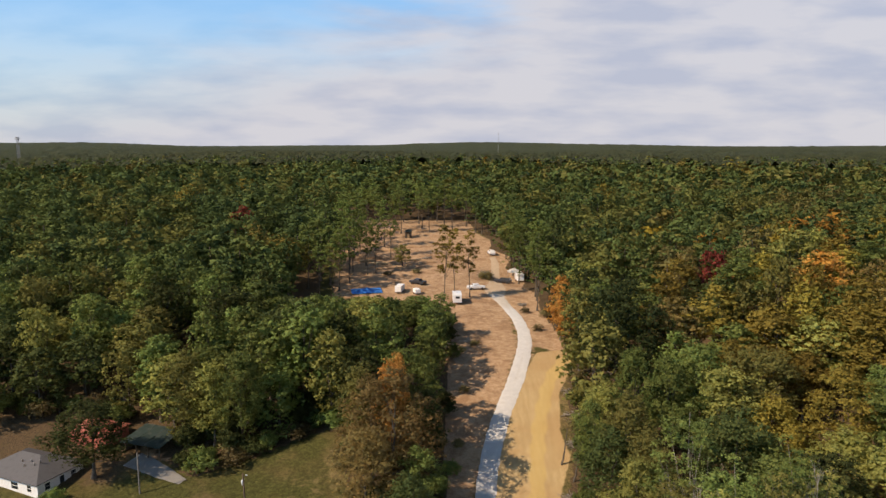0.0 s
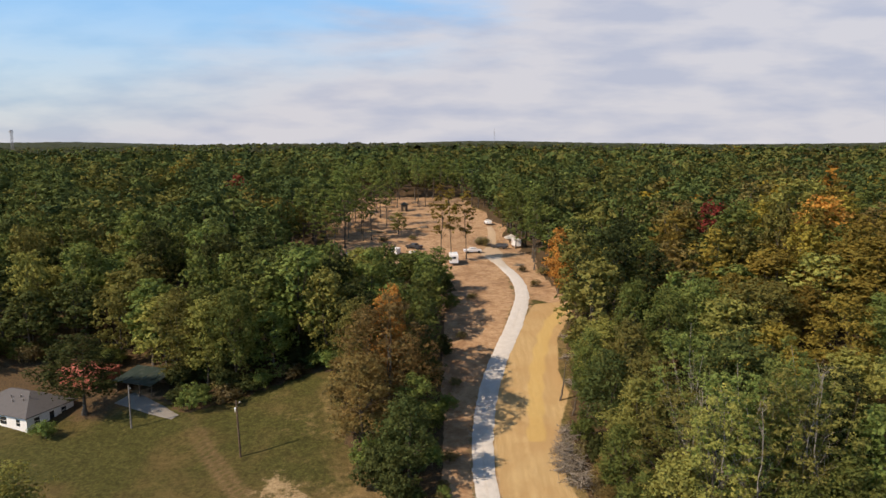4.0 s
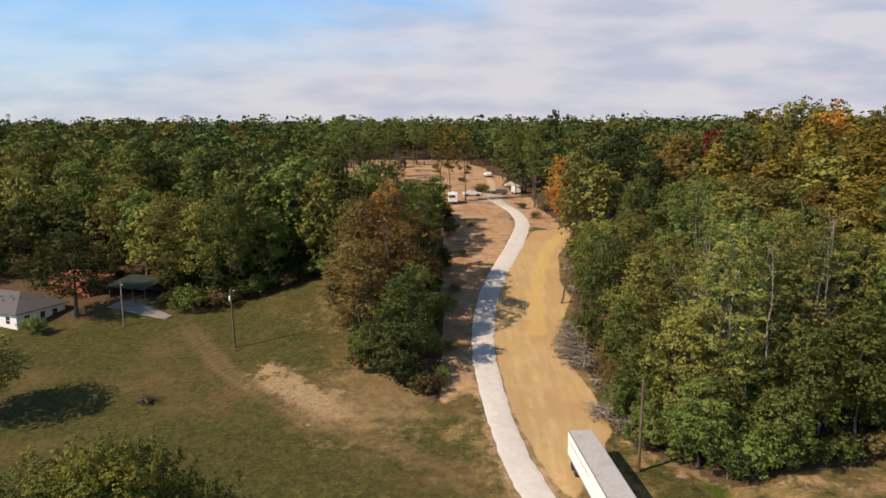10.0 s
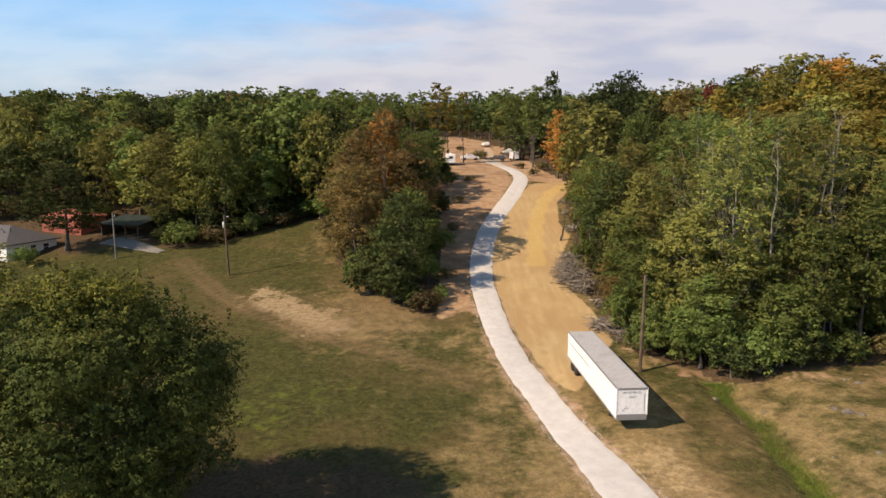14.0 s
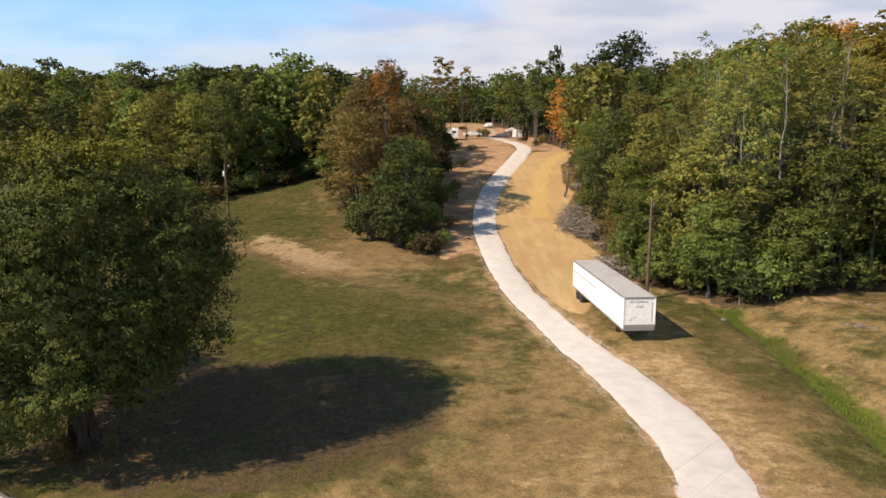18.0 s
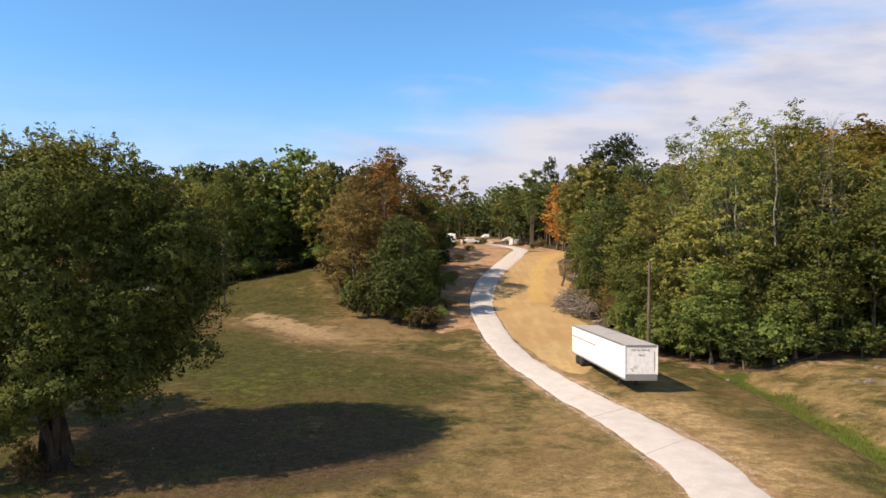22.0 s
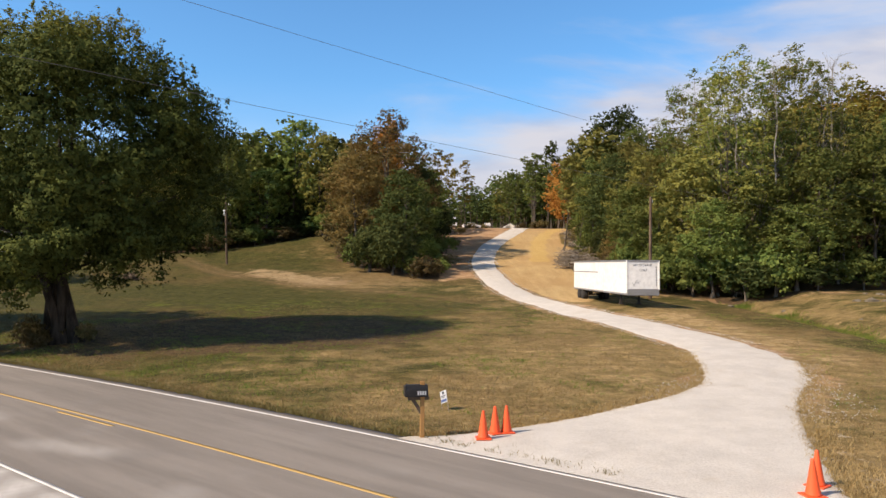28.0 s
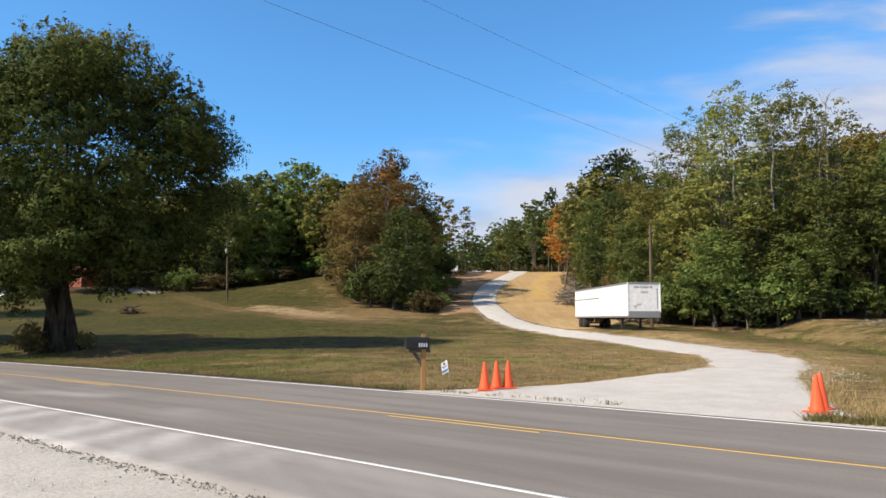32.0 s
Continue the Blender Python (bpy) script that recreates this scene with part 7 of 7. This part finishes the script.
def tarp():
    n = 22
    u, v = np.meshgrid(np.linspace(-4.6, 4.6, n), np.linspace(-2.8, 2.8, n), indexing="ij")
    h = 0.9 * np.exp(-((u / 2.8) ** 2 + (v / 1.6) ** 2)) + 0.12 * np.sin(2.1 * u + v) * np.cos(1.7 * v) + 0.12
    i = (np.arange(n - 1)[:, None] * n + np.arange(n - 1)[None]).ravel()
    x, y = -28.6, 205.5
    t = part("tarp", raw("tarp", np.stack([u.ravel(), v.ravel(), h.ravel()], -1), np.stack([i, i + n, i + n + 1, i + 1], -1), TARP, True))
    t.matrix_basis = pose(x, y, at_z(x, y) + 0.15, 4, 0, 15)
    tagged(t, "blue plastic tarp spread over a heap", "tarp")
    for k, (x, y, w, d, h) in enumerate(((-18.5, 205.5, 2.0, 4.2, 2.2), (-13.2, 203.5, 1.8, 2.6, 1.6))):
        c = thing("tent_trailer", x, y, at_z(x, y), 30 * k - 10, "pale canvas-covered camp trailer in the clearing", "camper", "camp trailers")
        part("body", boxes((-w / 2, -d / 2, 0.4, w / 2, d / 2, h), bevel=0.15), CANVAS, c)
        part("chassis", boxes((-w / 2 + 0.1, -d / 2 + 0.1, 0.25, w / 2 - 0.1, d / 2 + 0.8, 0.4)), STEEL_DARK, c)
        for sx in (-w / 2, w / 2):
            wheel(c, sx, 0, 0.3, 0.3, 0.2)


tarp()


def lumber_stack(x, y, turn, rows, layers, length, label):
    t = thing("lumber_stack", x, y, at_z(x, y), turn, label, "lumber", "lumber stacks")
    for a in range(rows):
        for b in range(layers):
            part("board", boxes((-length / 2 + 0.1 * ((a + b) % 3), 0.3 * a, 0.08 + 0.16 * b, length / 2, 0.3 * a + 0.27, 0.22 + 0.16 * b)), LUMBER, t)
    for k in (-0.35, 0.35):
        part("bearer", boxes((k * length - 0.06, -0.05, -0.2, k * length + 0.06, 0.3 * rows, 0.075)), SHED_WOOD, t)


lumber_stack(-33.5, 243, 20, 5, 4, 5, "stack of pale sawn boards on bearers")
lumber_stack(-29.0, 240, -12, 6, 2, 6, "low stack of pale sawn boards")
lumber_stack(-16.5, 246, 8, 4, 2, 4.5, "low stack of grey boards on the soil")


def spoil_bank(x, y, w, d, h, turn, seed):
    """A long low heap of dug earth."""
    n = 26
    rng = np.random.default_rng(seed)
    u, v = np.meshgrid(np.linspace(-1, 1, n), np.linspace(-1, 1, n), indexing="ij")
    r = np.hypot(u, v)
    z = h * np.clip(1 - r**2, 0, 1) ** 0.8 * (0.75 + 0.5 * rng.uniform(0, 1, r.shape)) - 0.3 * (r > 0.98)
    i = (np.arange(n - 1)[:, None] * n + np.arange(n - 1)[None]).ravel()
    zero = np.zeros(n * n)
    t = part("earth_bank", raw("earth_bank", np.stack([u.ravel() * w, v.ravel() * d, z.ravel()], -1), np.stack([i, i + n, i + n + 1, i + 1], -1), GROUND, True,
                               (("soil", zero + 1), ("clay", zero), ("litter_and_shade", zero), ("lush", zero), ("dry", zero), ("scar", zero))))
    t.matrix_basis = pose(x, y, at_z(x, y), 0, 0, turn)
    return tagged(t, "long low bank of dug brown earth", "earth bank", "earth banks")


for k, row in enumerate(((-34, 247, 6, 2.2, 1.9, 8), (-20, 268, 9, 1.2, 0.9, 6), (-31, 262, 7, 1.4, 1.1, -4), (-12, 243, 4, 1.2, 0.8, 12), (-28, 305, 12, 1.5, 0.9, 2))):
    spoil_bank(*row, 50 + k)


def lattice_mast(x, y, top, half, label, head=False):
    z = at_z(x, y)
    h = top - z
    t = thing("radio_mast", x, y, z, 0, label, "mast", "masts")
    legs = [(half, half), (-half, half), (-half, -half), (half, -half)]
    for a, b in legs:
        part("leg", raw("leg", *tubes([[(a, b, -1, half * 0.16), (a * 0.6, b * 0.6, h, half * 0.12)]], 5), STEEL_GREY), None, t)
    lines = []
    for k in range(14):
        z0, z1 = h * k / 14, h * (k + 1) / 14
        s0, s1 = 1 - 0.4 * z0 / h, 1 - 0.4 * z1 / h
        for (a, b), (c, d) in zip(legs, legs[1:] + legs[:1]):
            lines.append([(a * s0, b * s0, z0, half * 0.07), (c * s1, d * s1, z1, half * 0.07)])
    part("bracing", raw("bracing", *tubes(lines, 4), STEEL_GREY), None, t)
    if head:
        part("head", boxes((-2.4, -2.4, h - 3.2, 2.4, 2.4, h - 2.2), (-1.6, -1.6, h - 1.0, 1.6, 1.6, h - 0.2), bevel=0.1), STEEL_GREY, t, "ring of antennas")


lattice_mast(76, 1500, 86, 0.9, "thin grey radio mast far beyond the woods")
lattice_mast(-603, 937, 71, 1.6, "grey antenna tower above the distant woods", True)


# ---- grass ----
def grass(name, x, y, height, rng, material, blades=4, label="", spread=0.05):
    """Tufts of thin upright blades in one mesh."""
    n = len(x)
    k = n * blades
    bx, by = np.repeat(x, blades) + rng.normal(0, spread, k), np.repeat(y, blades) + rng.normal(0, spread, k)
    h = np.repeat(height, blades) * rng.uniform(0.5, 1.25, k)
    a = rng.uniform(0, 6.28, k)
    w = 0.006 + 0.07 * h
    lean = rng.normal(0, 0.45, (k, 2)) * h[:, None]
    z = ground_z(bx, by) - 0.01
    dx, dy = np.cos(a) * w, np.sin(a) * w
    p = np.stack([np.stack([bx - dx, by - dy, z], -1), np.stack([bx + dx, by + dy, z], -1), np.stack([bx + lean[:, 0], by + lean[:, 1], z + h], -1)], 1)
    ob = part(name, raw(name, p.reshape(-1, 3), np.arange(3 * k).reshape(-1, 3), material))
    return tagged(ob, label, "grass", kind="stuff")


rng = np.random.default_rng(90)
n = 60000
d = 12.5 + 42 * rng.uniform(0, 1, n) ** 1.7
s = rng.uniform(-48, 26, n)
x, y = road_place(s, d)
ok = (np.abs(x) < 0.75 * y + 4) & (line_distance(x, y, DRIVE[:, :2]) > np.interp(y, [16, 22, 28, 40], [2.0, 2.2, 2.5, 2.6])) & ~((y < 27) & (x > 1.0) & (x < 9.5) & (y < 18.6 + 0.9 * np.maximum(x - 3.2, 0) ** 1.15)) & ~((y < 22) & (x > 5.0) & (x < np.interp(y, APRON_RIGHT[:, 1], APRON_RIGHT[:, 0]) + 0.15))
x, y = x[ok], y[ok]
grass("field_grass", x, y, rng.uniform(0.03, 0.075, len(x)), rng, LEAF["weed"], 4, "short dry field grass with green tufts", 0.09)
STRAW = foliage("leaf_straw", (0.30, 0.205, 0.085), (0.42, 0.31, 0.15))
patch = np.sin(0.55 * x + 1.3 * np.sin(0.31 * y)) * np.sin(0.47 * y + 1.1 * np.sin(0.37 * x)) + 0.6 * np.sin(1.7 * x + 0.4 * y) * np.sin(1.3 * y) + rng.normal(0, 0.45, len(x))
pick = (patch > 0.55) & (rng.uniform(0, 1, len(x)) < 0.75)
grass("green_tufts", x[pick], y[pick], rng.uniform(0.05, 0.12, int(pick.sum())), rng, LEAF["fresh"], 6, "low green grass tufts scattered over the field", 0.12)
pick = (patch < -0.60) & (rng.uniform(0, 1, len(x)) < 0.75)
grass("straw_tufts", x[pick], y[pick], rng.uniform(0.04, 0.11, int(pick.sum())), rng, STRAW, 6, "dry straw-coloured grass tufts scattered over the field", 0.14)
k = rng.uniform(0.3, 6, 5200)
left_side = rng.uniform(0, 1, 5200) < 0.5
x = np.where(left_side, np.interp(k, range(7), APRON_LEFT[:, 0]) - np.abs(rng.normal(0, 0.45, 5200)) + 0.25, np.interp(k, range(7), APRON_RIGHT[:, 0]) + np.abs(rng.normal(0, 0.55, 5200)) - 0.25)
y = np.where(left_side, np.interp(k, range(7), APRON_LEFT[:, 1]) + rng.normal(0.1, 0.25, 5200), np.interp(k, range(7), APRON_RIGHT[:, 1]) + rng.normal(0, 0.25, 5200))
ok = road_across(x, y) > 12.9
grass("edge_grass", x[ok], y[ok], rng.uniform(0.04, 0.12, int(ok.sum())), rng, STRAW, 6, "ragged dry grass along the edges of the gravel", 0.06)
s = rng.uniform(-48, 26, 9000)
x, y = road_place(s, 12.42 + np.abs(rng.normal(0, 0.22, 9000)))
ok = ~((x > -0.9) & (x < 7.3)) | ((x > -0.5) & (x < 3.4) & (rng.uniform(0, 1, 9000) < 0.3))
x, y = x[ok], y[ok]
grass("verge_grass", x, y, rng.uniform(0.05, 0.16, len(x)), rng, LEAF["weed"], 5, "ragged dry grass along the road's edge", 0.05)
k = rng.uniform(0, 1, 5000) ** 1.5 * (len(DITCH) - 1)
x, y = np.interp(k, range(len(DITCH)), DITCH[:, 0]) + rng.normal(0, 0.5, 5000) + 0.5 * np.sin(5 * k), np.interp(k, range(len(DITCH)), DITCH[:, 1])
grass("ditch_grass", x, y, rng.uniform(0.08, 0.28, 5000), rng, LEAF["fresh"], 5, "lush green grass in the drainage ditch", 0.15)
s = rng.uniform(-2.45, 3.2, 1500)
x, y = road_place(s, 12.42 + rng.uniform(0, 1, 1500) * np.clip(0.18 + 0.13 * (s + 2.4), 0, 0.6))
grass("weed_clump", x, y, rng.uniform(0.09, 0.24, len(x)), rng, LEAF["weed"], 6, "strip of dry weeds between the asphalt and the gravel", 0.04)
x, y = road_place(rng.normal(-0.9, 0.16, 60), 13.0 + rng.normal(0, 0.1, 60))
grass("green_weeds", x, y, rng.uniform(0.16, 0.34, 60), rng, LEAF["fresh"], 6, "small clump of green weeds beside the cones", 0.05)
s = rng.uniform(-1.2, 1.6, 46)
x, y = road_place(s, 13.35 - 0.10 * s + rng.normal(0, 0.09, 46))
tagged(part("white_rubble", stones("white_rubble", np.stack([x, y], -1), np.maximum(ground_z(x, y), 0) + 0.03, rng.uniform(0.03, 0.10, 46), rng, GRAVEL)), "lumps of white stone heaped at the gravel's corner", "gravel", kind="stuff")
